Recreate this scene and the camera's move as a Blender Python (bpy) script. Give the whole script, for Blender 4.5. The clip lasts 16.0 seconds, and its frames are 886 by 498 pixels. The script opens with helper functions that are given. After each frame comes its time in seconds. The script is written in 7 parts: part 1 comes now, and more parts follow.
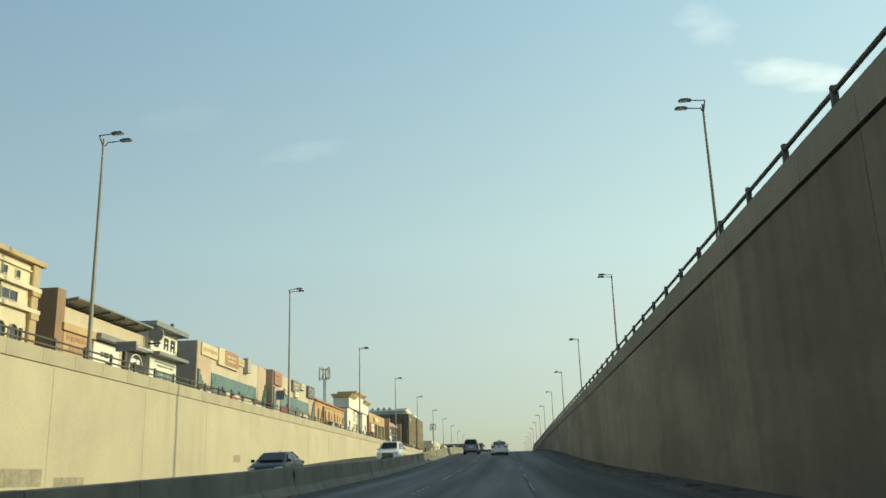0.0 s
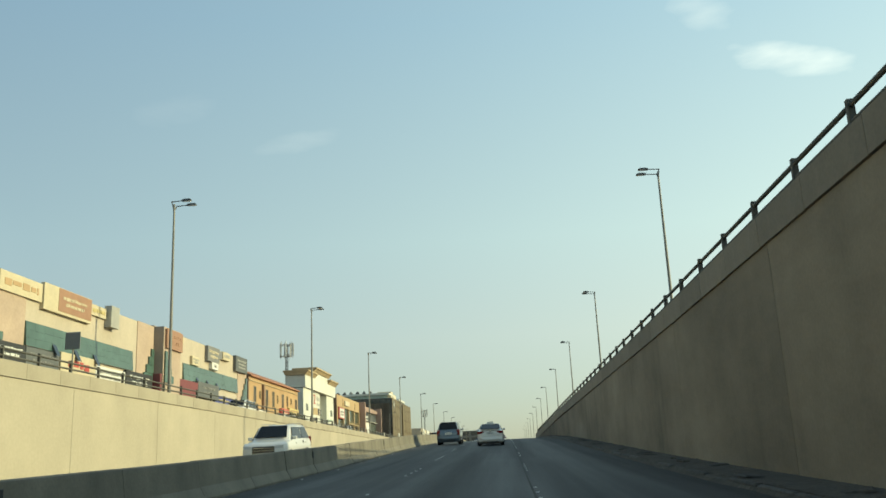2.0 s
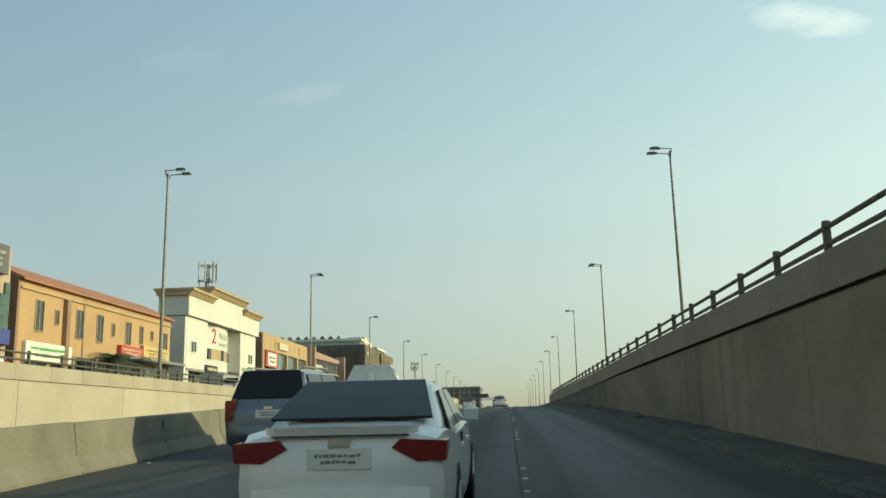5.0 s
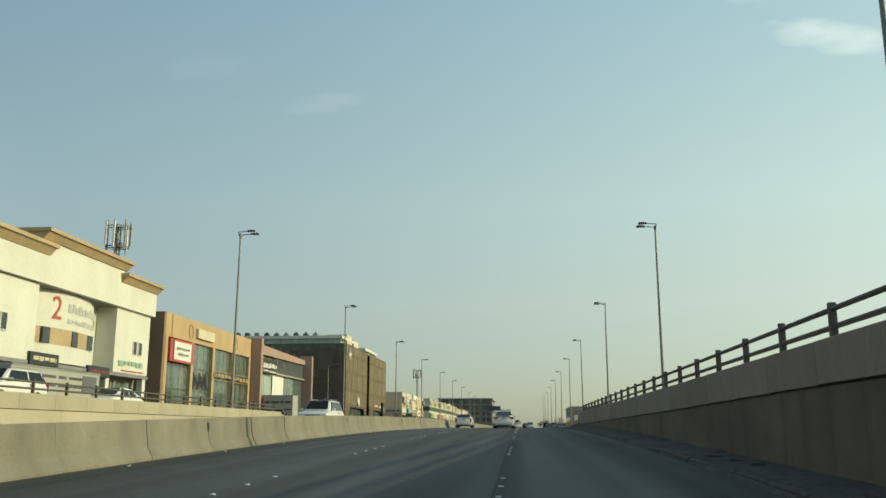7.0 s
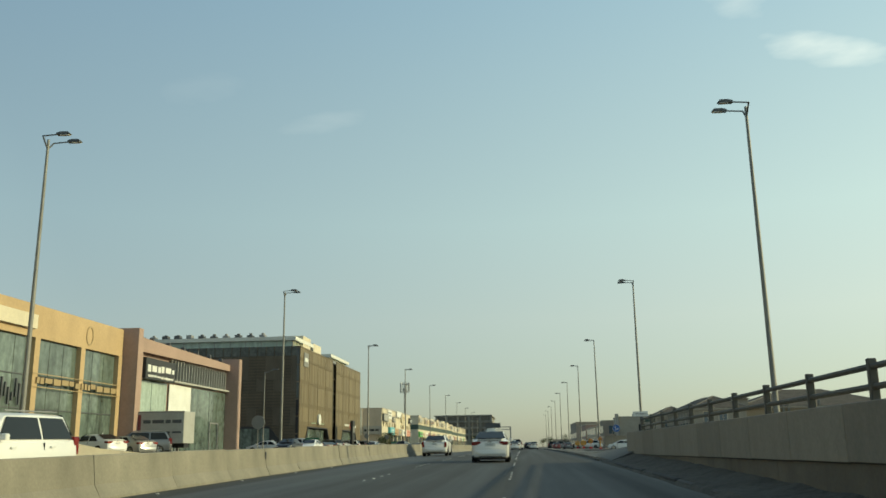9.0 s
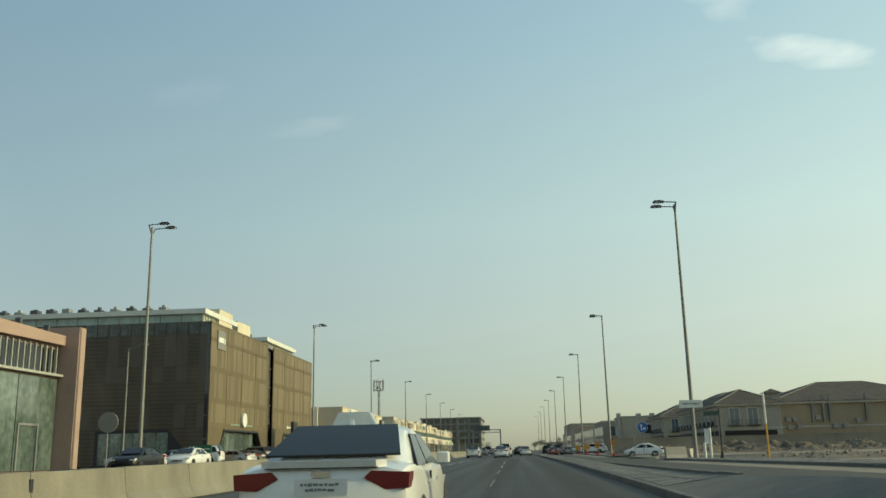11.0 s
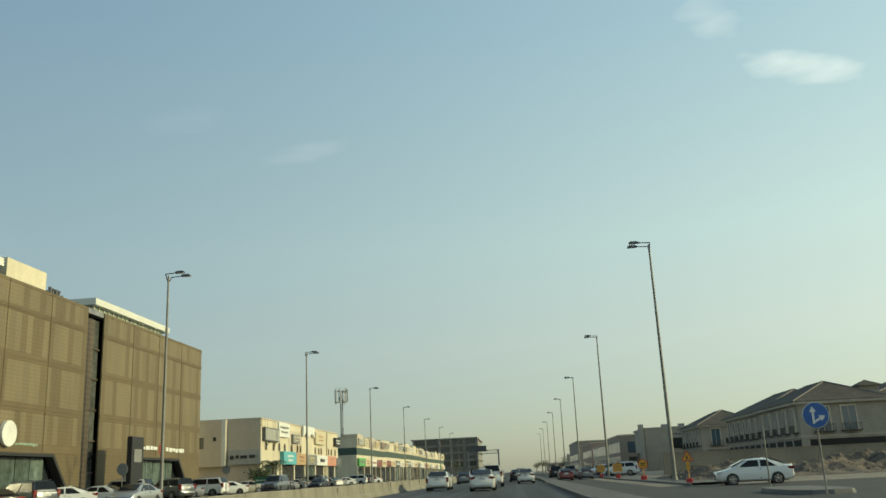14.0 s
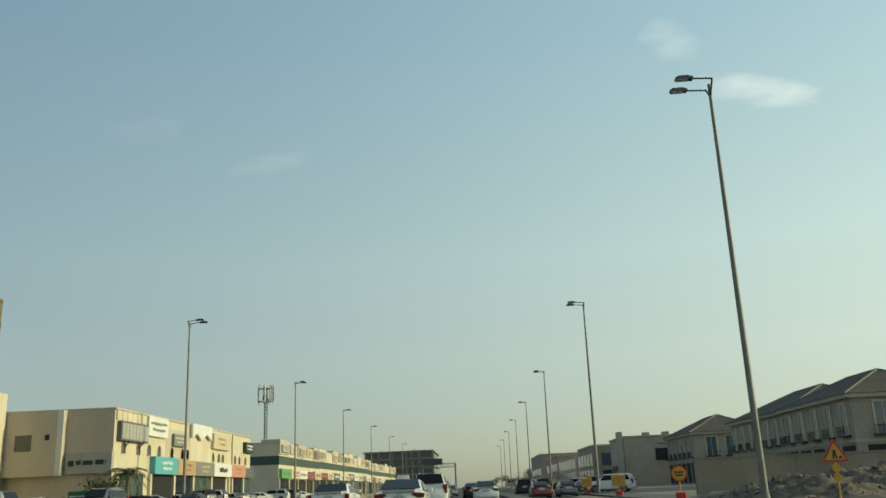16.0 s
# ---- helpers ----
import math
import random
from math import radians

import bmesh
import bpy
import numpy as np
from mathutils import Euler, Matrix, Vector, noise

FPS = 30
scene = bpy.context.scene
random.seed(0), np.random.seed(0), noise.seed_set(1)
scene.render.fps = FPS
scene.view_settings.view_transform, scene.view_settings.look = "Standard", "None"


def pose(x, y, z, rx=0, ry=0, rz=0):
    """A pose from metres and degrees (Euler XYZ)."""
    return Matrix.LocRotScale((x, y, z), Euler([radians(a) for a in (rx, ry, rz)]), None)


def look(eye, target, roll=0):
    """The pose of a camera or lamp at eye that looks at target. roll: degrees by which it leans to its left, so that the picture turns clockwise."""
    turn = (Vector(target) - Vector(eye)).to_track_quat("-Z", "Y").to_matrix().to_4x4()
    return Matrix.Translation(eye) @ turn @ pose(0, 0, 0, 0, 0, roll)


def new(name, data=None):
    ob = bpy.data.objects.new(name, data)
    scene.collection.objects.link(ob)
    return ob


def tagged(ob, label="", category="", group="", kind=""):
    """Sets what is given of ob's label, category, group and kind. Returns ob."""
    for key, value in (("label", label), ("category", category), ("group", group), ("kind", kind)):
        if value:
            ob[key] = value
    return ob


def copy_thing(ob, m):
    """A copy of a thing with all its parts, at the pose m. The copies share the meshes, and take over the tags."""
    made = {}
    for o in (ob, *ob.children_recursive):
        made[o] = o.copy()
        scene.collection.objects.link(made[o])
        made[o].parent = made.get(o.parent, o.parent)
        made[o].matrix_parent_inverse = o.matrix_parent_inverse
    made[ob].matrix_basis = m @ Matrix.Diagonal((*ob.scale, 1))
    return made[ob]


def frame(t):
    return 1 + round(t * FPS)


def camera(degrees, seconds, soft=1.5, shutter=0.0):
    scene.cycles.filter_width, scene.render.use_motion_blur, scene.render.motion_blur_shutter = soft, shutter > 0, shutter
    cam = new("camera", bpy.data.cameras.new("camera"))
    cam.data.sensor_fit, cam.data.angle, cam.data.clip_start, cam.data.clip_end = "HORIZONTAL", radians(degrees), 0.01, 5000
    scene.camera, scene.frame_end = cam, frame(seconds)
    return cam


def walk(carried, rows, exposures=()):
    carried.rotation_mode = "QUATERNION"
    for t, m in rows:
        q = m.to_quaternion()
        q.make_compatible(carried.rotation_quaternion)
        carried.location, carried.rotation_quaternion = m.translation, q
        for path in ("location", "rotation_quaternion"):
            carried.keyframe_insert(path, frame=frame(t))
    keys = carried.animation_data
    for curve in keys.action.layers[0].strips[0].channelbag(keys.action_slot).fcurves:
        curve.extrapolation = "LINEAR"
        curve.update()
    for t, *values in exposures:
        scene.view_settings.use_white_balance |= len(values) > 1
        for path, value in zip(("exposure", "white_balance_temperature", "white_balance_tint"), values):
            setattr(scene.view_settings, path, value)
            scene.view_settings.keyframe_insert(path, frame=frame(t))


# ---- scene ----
cam = camera(54.2, 16.0, soft=1.6)
PATH = [
    (0, (-1.869, -0.411, 0.006), (-1.996, 1.519, 0.514), -1.8),
    (0.5, (-1.836, 8.851, 0.282), (-1.989, 10.777, 0.799), -2.2),
    (1, (-1.78, 18.016, 0.473), (-1.942, 19.943, 0.981), -1.8),
    (1.5, (-1.75, 27.088, 0.723), (-1.907, 29.02, 1.219), -1.6),
    (2, (-1.698, 35.948, 0.957), (-1.817, 37.886, 1.44), -2.7),
    (2.5, (-1.682, 44.724, 1.186), (-1.761, 46.68, 1.597), -4.4),
    (3, (-1.68, 53.462, 1.414), (-1.751, 55.424, 1.795), -4.4),
    (3.5, (-1.801, 62.222, 1.833), (-1.88, 64.187, 2.198), -3.9),
    (6, (-1.01, 106.753, 3.739), (-1.178, 108.704, 4.146), 0.0),
    (6.5, (-0.918, 115.725, 3.93), (-1.09, 117.674, 4.344), 0.2),
    (7, (-0.925, 124.563, 4.272), (-1.102, 126.512, 4.681), 0.1),
    (7.5, (-0.971, 133.257, 4.503), (-1.153, 135.207, 4.911), 0.2),
    (8, (-0.979, 141.697, 4.718), (-1.164, 143.643, 5.14), -0.8),
    (8.5, (-0.984, 150.122, 4.942), (-1.163, 152.065, 5.38), -1.0),
    (9, (-0.916, 158.532, 5.105), (-1.089, 160.474, 5.553), -0.8),
    (9.5, (-0.876, 167.02, 5.246), (-1.047, 168.961, 5.696), -0.6),
    (12, (-0.479, 208.353, 5.61), (-0.613, 210.295, 6.068), -2.2),
    (12.5, (-0.384, 216.474, 5.614), (-0.517, 218.417, 6.071), -2.8),
    (13, (-0.195, 224.483, 5.676), (-0.316, 226.422, 6.151), -3.2),
    (13.5, (-0.109, 232.528, 5.742), (-0.245, 234.461, 6.237), -3.0),
    (14, (-0.009, 240.699, 5.787), (-0.148, 242.629, 6.292), -2.7),
    (14.5, (0.062, 248.639, 5.829), (-0.07, 250.57, 6.333), -2.4),
    (15, (0.138, 256.521, 5.808), (0.018, 258.453, 6.309), -1.9),
    (15.5, (0.17, 264.261, 5.752), (0.098, 266.198, 6.248), -1.5),
    (16, (0.127, 272.026, 5.66), (0.077, 273.953, 6.193), -2.4),
]
walk(cam, [(t, look(eye, target, roll)) for t, eye, target, roll in PATH],
     exposures=[(t, e, 6850, 1.0) for t, e in ((0, 0.32), (3.5, 0.30), (6.0, 0.22), (6.5, 0.19), (7.0, 0.07), (9.5, 0.12), (12.5, 0.10), (15.0, 0.07), (16.0, 0.0))])

# ---- daylight: low warm sun from the right, hazy sky with a few thin clouds ----
SUN = Vector((1.0, 0.06, 0.335)).normalized()
world = bpy.data.worlds.new("sky")
scene.world = world
world.use_nodes = True
wn, wl = world.node_tree.nodes, world.node_tree.links
wn.clear()


def wmath(op, a, b=None, c=None):
    n = wn.new("ShaderNodeMath")
    n.operation = op
    for i, v in enumerate((a, b, c)):
        if v is None:
            continue
        if isinstance(v, (int, float)):
            n.inputs[i].default_value = v
        else:
            wl.new(v, n.inputs[i])
    return n.outputs[0]


sky = wn.new("ShaderNodeTexSky")
sky.sky_type = "NISHITA"
sky.sun_disc = False
sky.sun_elevation = math.asin(SUN.z)
sky.sun_rotation = math.atan2(SUN.x, SUN.y)
sky.air_density, sky.dust_density, sky.ozone_density, sky.altitude = 1.0, 1.5, 1.0, 600
nishita = wn.new("ShaderNodeBackground")
nishita.inputs["Strength"].default_value = 0.05
wl.new(sky.outputs[0], nishita.inputs["Color"])

# desert haze: pale near the horizon, blue higher up, brighter towards the sun
wtc = wn.new("ShaderNodeTexCoord")
wsep = wn.new("ShaderNodeSeparateXYZ")
wl.new(wtc.outputs["Generated"], wsep.inputs[0])
sx, sy, sz = wsep.outputs
haze = wn.new("ShaderNodeValToRGB")
wl.new(sz, haze.inputs["Fac"])
stops = ((0.0, (0.242, 0.25, 0.203)), (0.07, (0.292, 0.32, 0.272)), (0.14, (0.35, 0.385, 0.337)), (0.25, (0.345, 0.43, 0.405)), (0.48, (0.24, 0.35, 0.41)), (1.0, (0.12, 0.19, 0.29)))
while len(haze.color_ramp.elements) < len(stops):
    haze.color_ramp.elements.new(0.5)
for e, (p, c) in zip(haze.color_ramp.elements, stops):
    e.position, e.color = p, (*c, 1)
towards = wmath("ADD", wmath("MULTIPLY", sx, SUN.x), wmath("ADD", wmath("MULTIPLY", sy, SUN.y), wmath("MULTIPLY", sz, SUN.z)))
near_sun = wmath("MAXIMUM", wmath("MULTIPLY_ADD", towards, 0.93, 0.31), 0.0)
azim = wmath("ARCTAN2", sx, sy)
elev = wmath("ARCSINE", sz)
cnoise = wn.new("ShaderNodeTexNoise")
cnoise.inputs["Scale"].default_value, cnoise.inputs["Detail"].default_value = 22.0, 8
cmap = wn.new("ShaderNodeMapping")
cmap.inputs["Scale"].default_value = (1, 1, 3.2)
wl.new(wtc.outputs["Generated"], cmap.inputs["Vector"])
wl.new(cmap.outputs[0], cnoise.inputs["Vector"])
wisp = wmath("MULTIPLY_ADD", cnoise.outputs["Fac"], 5.0, -2.6)
cover = None
for az, el, wa, we, dense in ((15.4, 27.4, 2.2, 1.4, 0.42), (20.7, 23.3, 4.2, 1.1, 0.8), (-13.2, 21.2, 3.4, 0.7, 0.28), (-21.5, 22.8, 2.8, 1.0, 0.16),
                              (-30, 33, 6, 1.5, 0.3), (45, 30, 9, 2.0, 0.6), (70, 40, 12, 3, 0.5)):
    da = wmath("MULTIPLY", wmath("SUBTRACT", azim, radians(az)), 1 / radians(wa))
    de = wmath("MULTIPLY", wmath("SUBTRACT", elev, radians(el)), 1 / radians(we))
    de = wmath("MULTIPLY_ADD", da, (0.28 if az > 0 else -0.2) * wa / we, de)
    d2 = wmath("ADD", wmath("MULTIPLY", da, da), wmath("MULTIPLY", de, de))
    m = wmath("MULTIPLY", wmath("MAXIMUM", wmath("SUBTRACT", wmath("MULTIPLY_ADD", wisp, 0.34, 0.85), wmath("MULTIPLY", d2, 0.85)), 0.0), dense)
    cover = m if cover is None else wmath("MAXIMUM", cover, m)
cover = wmath("MINIMUM", cover, 1.0)
cmix = wn.new("ShaderNodeMix")
cmix.data_type = "RGBA"
wl.new(wmath("MULTIPLY", cover, 0.5), cmix.inputs["Factor"])
wl.new(haze.outputs["Color"], cmix.inputs["A"])
cmix.inputs["B"].default_value = (0.72, 0.74, 0.68, 1)
tone = wn.new("ShaderNodeCombineXYZ")
wl.new(wmath("MULTIPLY_ADD", near_sun, 0.10, 0.94), tone.inputs[0])
tone.inputs[1].default_value = 1.0
wl.new(wmath("MULTIPLY_ADD", near_sun, -0.20, 1.12), tone.inputs[2])
toned = wn.new("ShaderNodeVectorMath")
toned.operation = "MULTIPLY"
wl.new(cmix.outputs["Result"], toned.inputs[0])
wl.new(tone.outputs[0], toned.inputs[1])
veil = wn.new("ShaderNodeBackground")
wl.new(toned.outputs[0], veil.inputs["Color"])
wl.new(wmath("MULTIPLY_ADD", near_sun, 0.80, 0.68), veil.inputs["Strength"])
wadd = wn.new("ShaderNodeAddShader")
wl.new(nishita.outputs[0], wadd.inputs[0])
wl.new(veil.outputs[0], wadd.inputs[1])
wout = wn.new("ShaderNodeOutputWorld")
wl.new(wadd.outputs[0], wout.inputs["Surface"])

sun_data = bpy.data.lights.new("sun", "SUN")
sun_data.energy, sun_data.angle, sun_data.color = 3.4, radians(0.7), (0.97, 0.875, 0.55)
sun_lamp = new("sun", sun_data)
sun_lamp.matrix_world = look((60, 60, 60), Vector((60, 60, 60)) - SUN)

# ---- materials ----
def material(name, color, rough=0.8, metal=0.0, grain=8.0, vary=0.12, bump=0.15, stain=0.25, stain_size=0.35,
             streak=0.0, spread=0.0, spec=0.5, tint=None, coat=0.0):
    """Base colour varied at two scales: grain (1/m) and larger stains; streak stretches the stains down a wall."""
    m = bpy.data.materials.new(name)
    m.use_nodes = True
    nt = m.node_tree
    n, l = nt.nodes, nt.links
    b = n["Principled BSDF"]
    b.inputs["Roughness"].default_value = rough
    b.inputs["Metallic"].default_value = metal
    b.inputs["Specular IOR Level"].default_value = spec
    b.inputs["Coat Weight"].default_value = coat
    tc = n.new("ShaderNodeTexCoord")
    fine = n.new("ShaderNodeTexNoise")
    fine.inputs["Scale"].default_value, fine.inputs["Detail"].default_value = grain, 5
    l.new(tc.outputs["Object"], fine.inputs["Vector"])
    mp = n.new("ShaderNodeMapping")
    mp.inputs["Scale"].default_value = (1, 1, 1.0 - 0.93 * streak)
    l.new(tc.outputs["Object"], mp.inputs["Vector"])
    big = n.new("ShaderNodeTexNoise")
    big.inputs["Scale"].default_value, big.inputs["Detail"].default_value = stain_size, 6
    big.inputs["Roughness"].default_value = 0.62
    l.new(mp.outputs[0], big.inputs["Vector"])
    ramp = n.new("ShaderNodeMapRange")
    ramp.inputs[1].default_value, ramp.inputs[2].default_value = 0.3, 0.7
    ramp.inputs[3].default_value, ramp.inputs[4].default_value = 1.0 - stain, 1.0 + stain * 0.4
    l.new(big.outputs["Fac"], ramp.inputs[0])
    r2 = n.new("ShaderNodeMapRange")
    r2.inputs[1].default_value, r2.inputs[2].default_value = 0.3, 0.7
    r2.inputs[3].default_value, r2.inputs[4].default_value = 1.0 - vary, 1.0 + vary
    l.new(fine.outputs["Fac"], r2.inputs[0])
    mul = n.new("ShaderNodeMath")
    mul.operation = "MULTIPLY"
    l.new(ramp.outputs[0], mul.inputs[0])
    l.new(r2.outputs[0], mul.inputs[1])
    last = mul
    if spread:
        oi = n.new("ShaderNodeObjectInfo")
        r3 = n.new("ShaderNodeMapRange")
        r3.inputs[3].default_value, r3.inputs[4].default_value = 1.0 - spread, 1.0 + spread
        l.new(oi.outputs["Random"], r3.inputs[0])
        last = n.new("ShaderNodeMath")
        last.operation = "MULTIPLY"
        l.new(mul.outputs[0], last.inputs[0])
        l.new(r3.outputs[0], last.inputs[1])
    mix = n.new("ShaderNodeVectorMath")
    mix.operation = "SCALE"
    if tint:
        cm = n.new("ShaderNodeMix")
        cm.data_type = "RGBA"
        cm.inputs["A"].default_value, cm.inputs["B"].default_value = (*color, 1), (*tint, 1)
        l.new(big.outputs["Fac"], cm.inputs["Factor"])
        l.new(cm.outputs["Result"], mix.inputs[0])
    else:
        mix.inputs[0].default_value = color
    l.new(last.outputs[0], mix.inputs["Scale"])
    l.new(mix.outputs[0], b.inputs["Base Color"])
    if bump:
        bp = n.new("ShaderNodeBump")
        bp.inputs["Strength"].default_value, bp.inputs["Distance"].default_value = bump, 0.02
        l.new(fine.outputs["Fac"], bp.inputs["Height"])
        l.new(bp.outputs[0], b.inputs["Normal"])
    return m


def glazing(name, color, rough=0.06):
    """Dark window glass that mirrors the sky."""
    return material(name, color, rough, 0.0, 1.5, 0.1, 0.0, 0.15, 0.5, spec=0.9)


def asphalt(name, color, light, rough):
    """Rolled asphalt: coarse grain, blotches, and wheel tracks drawn out along the road."""
    m = material(name, color, rough, 0, 25, 0.22, 0.3, 0.25, 0.22, tint=light)
    nt = m.node_tree
    n, l = nt.nodes, nt.links
    b = n["Principled BSDF"]
    tc = n.new("ShaderNodeTexCoord")
    mp = n.new("ShaderNodeMapping")
    mp.inputs["Scale"].default_value = (0.85, 0.012, 0.3)
    l.new(tc.outputs["Object"], mp.inputs["Vector"])
    track = n.new("ShaderNodeTexNoise")
    track.inputs["Scale"].default_value, track.inputs["Detail"].default_value = 1.0, 4
    l.new(mp.outputs[0], track.inputs["Vector"])
    amount = n.new("ShaderNodeMapRange")
    amount.inputs[1].default_value, amount.inputs[2].default_value = 0.35, 0.65
    amount.inputs[3].default_value, amount.inputs[4].default_value = 0.72, 1.35
    l.new(track.outputs["Fac"], amount.inputs[0])
    old = b.inputs["Base Color"].links[0].from_socket
    sc = n.new("ShaderNodeVectorMath")
    sc.operation = "SCALE"
    l.new(old, sc.inputs[0])
    l.new(amount.outputs[0], sc.inputs["Scale"])
    l.new(sc.outputs[0], b.inputs["Base Color"])
    polish = n.new("ShaderNodeMapRange")
    polish.inputs[1].default_value, polish.inputs[2].default_value = 0.35, 0.65
    polish.inputs[3].default_value, polish.inputs[4].default_value = rough + 0.1, rough - 0.1
    l.new(track.outputs["Fac"], polish.inputs[0])
    l.new(polish.outputs[0], b.inputs["Roughness"])
    return m


ASPHALT = asphalt("asphalt", (0.0305, 0.030, 0.0255), (0.040, 0.039, 0.033), 0.72)
ASPHALT_NEW = asphalt("fresh asphalt", (0.0195, 0.0185, 0.016), (0.027, 0.026, 0.022), 0.75)
ASPHALT_OLD = material("worn asphalt", (0.041, 0.039, 0.032), 0.85, 0, 25, 0.2, 0.3, 0.3, 0.3)
SAND = material("dusty ground", (0.22, 0.182, 0.135), 0.95, 0, 3, 0.2, 0.5, 0.3, 0.15)
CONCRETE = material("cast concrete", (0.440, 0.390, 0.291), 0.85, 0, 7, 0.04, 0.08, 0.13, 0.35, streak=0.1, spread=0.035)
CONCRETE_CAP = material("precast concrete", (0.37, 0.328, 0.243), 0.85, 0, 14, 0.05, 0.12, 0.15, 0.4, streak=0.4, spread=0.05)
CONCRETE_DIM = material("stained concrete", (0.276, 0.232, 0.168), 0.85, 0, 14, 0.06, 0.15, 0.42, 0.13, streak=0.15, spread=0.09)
CAP_DIM = material("dark precast concrete", (0.284, 0.249, 0.192), 0.85, 0, 14, 0.08, 0.15, 0.25, 0.4, streak=0.5, spread=0.11)
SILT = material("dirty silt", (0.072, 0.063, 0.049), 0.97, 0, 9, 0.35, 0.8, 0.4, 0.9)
KERB_DIM = material("dark kerb stone", (0.075, 0.071, 0.064), 0.92, 0, 12, 0.25, 0.3, 0.45, 0.8, spread=0.25)
BARRIER = material("barrier concrete", (0.215, 0.196, 0.150), 0.9, 0, 18, 0.08, 0.2, 0.32, 0.7, streak=0.45, spread=0.07)
PAVING = material("grey paving", (0.115, 0.11, 0.097), 0.9, 0, 12, 0.12, 0.25, 0.25, 0.8, spread=0.08)
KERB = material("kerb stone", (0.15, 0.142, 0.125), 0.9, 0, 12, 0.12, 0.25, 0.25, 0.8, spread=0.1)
LINE = material("road paint", (0.62, 0.61, 0.57), 0.7, 0, 30, 0.25, 0.1, 0.35, 1.2)
JOINT = material("joint filler", (0.05, 0.046, 0.04), 0.95)
RAIL = material("painted rail steel", (0.098, 0.094, 0.078), 0.7, 0.1, 10, 0.15, 0.05, 0.2, 1.0)
GALV = material("galvanised steel", (0.225, 0.222, 0.20), 0.6, 0.3, 12, 0.12, 0.05, 0.3, 1.2, streak=0.6)
LAMP_GREY = material("lamp housing", (0.10, 0.105, 0.11), 0.5, 0.3, 10, 0.1)
LENS = material("lamp lens", (0.55, 0.55, 0.52), 0.2, 0, 10, 0.05)
PATCH = material("grey wall patch", (0.30, 0.27, 0.205), 0.9, 0, 5, 0.15, 0.1, 0.3, 2)
CREAM = material("cream render", (0.60, 0.535, 0.395), 0.88, 0, 6, 0.06, 0.15, 0.18, 0.4, streak=0.5)
CREAM_DARK = material("ochre trim render", (0.43, 0.325, 0.19), 0.88, 0, 6, 0.08, 0.15, 0.2, 0.5)
WHITE_WALL = material("white cladding", (0.61, 0.61, 0.545), 0.75, 0, 5, 0.04, 0.06, 0.12, 0.4, streak=0.5)
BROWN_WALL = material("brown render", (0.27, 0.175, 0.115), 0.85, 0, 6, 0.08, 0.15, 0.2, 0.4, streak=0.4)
TAN_WALL = material("orange tan render", (0.45, 0.32, 0.175), 0.85, 0, 6, 0.07, 0.15, 0.16, 0.4, streak=0.5)
ORANGE_WALL = material("orange render", (0.46, 0.30, 0.155), 0.85, 0, 6, 0.07, 0.15, 0.16, 0.4, streak=0.5)
BEIGE_WALL = material("beige cladding", (0.49, 0.425, 0.33), 0.8, 0, 5, 0.05, 0.1, 0.14, 0.4, streak=0.5)
PINK_WALL = material("pink stone cladding", (0.45, 0.345, 0.265), 0.8, 0, 5, 0.06, 0.1, 0.14, 0.5)
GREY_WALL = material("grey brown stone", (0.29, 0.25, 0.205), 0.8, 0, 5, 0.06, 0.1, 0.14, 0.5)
ROSE_WALL = material("rose render", (0.36, 0.25, 0.20), 0.85, 0, 5, 0.06, 0.1, 0.14, 0.5)
STONE_WALL = material("villa stone", (0.305, 0.28, 0.232), 0.85, 0, 4, 0.12, 0.2, 0.15, 0.6)
STONE_LIGHT = material("pale stone trim", (0.52, 0.46, 0.36), 0.85, 0, 6, 0.06, 0.1, 0.12, 0.6)
OFFICE_STONE = material("pale office stone", (0.38, 0.345, 0.28), 0.85, 0, 4, 0.08, 0.12, 0.15, 0.5)
VILLA_TRIM = material("weathered villa trim", (0.38, 0.35, 0.295), 0.88, 0, 6, 0.08, 0.1, 0.18, 0.6)
HIP = material("ridge tile", (0.20, 0.18, 0.155), 0.92, 0, 6, 0.15, 0.2, 0.2, 0.8)
ROOF_TILE = material("brown roof tile", (0.115, 0.10, 0.085), 0.95, 0, 6, 0.25, 0.4, 0.25, 0.6, spec=0.1)
RED_TILE = material("red brown roof tile", (0.36, 0.17, 0.10), 0.85, 0, 6, 0.15, 0.3, 0.2, 0.8)
MESH_BRONZE = material("bronze mesh cladding", (0.138, 0.104, 0.052), 0.6, 0.15, 18, 0.18, 0.2, 0.15, 0.5, streak=0.7, spread=0.06)
MESH_WINDOW = material("bronze mesh before windows", (0.178, 0.141, 0.078), 0.58, 0.15, 18, 0.16, 0.2, 0.15, 0.5, streak=0.7, spread=0.09)
# darker bronze: holds the shade of the office side, also for slot panels
MESH_DARK = material("dark bronze and side shade", (0.094, 0.070, 0.044), 0.55, 0.15, 18, 0.15, 0.2, 0.35, 0.3, streak=0.5, spread=0.12)
GLASS_TEAL = material("teal glass", (0.075, 0.135, 0.112), 0.22, 0, 1.2, 0.08, 0.0, 0.3, 0.25, spec=0.6)
GLASS_DARK = glazing("dark glass", (0.025, 0.03, 0.034))
MESH_LINE = material("red brown trim", (0.130, 0.092, 0.044), 0.6, 0.1, 12, 0.12, 0.1, 0.2, 0.5)
MESH_DIM = material("mesh before windows, side shade", (0.112, 0.088, 0.060), 0.55, 0.15, 18, 0.15, 0.2, 0.35, 0.3, streak=0.5, spread=0.1)
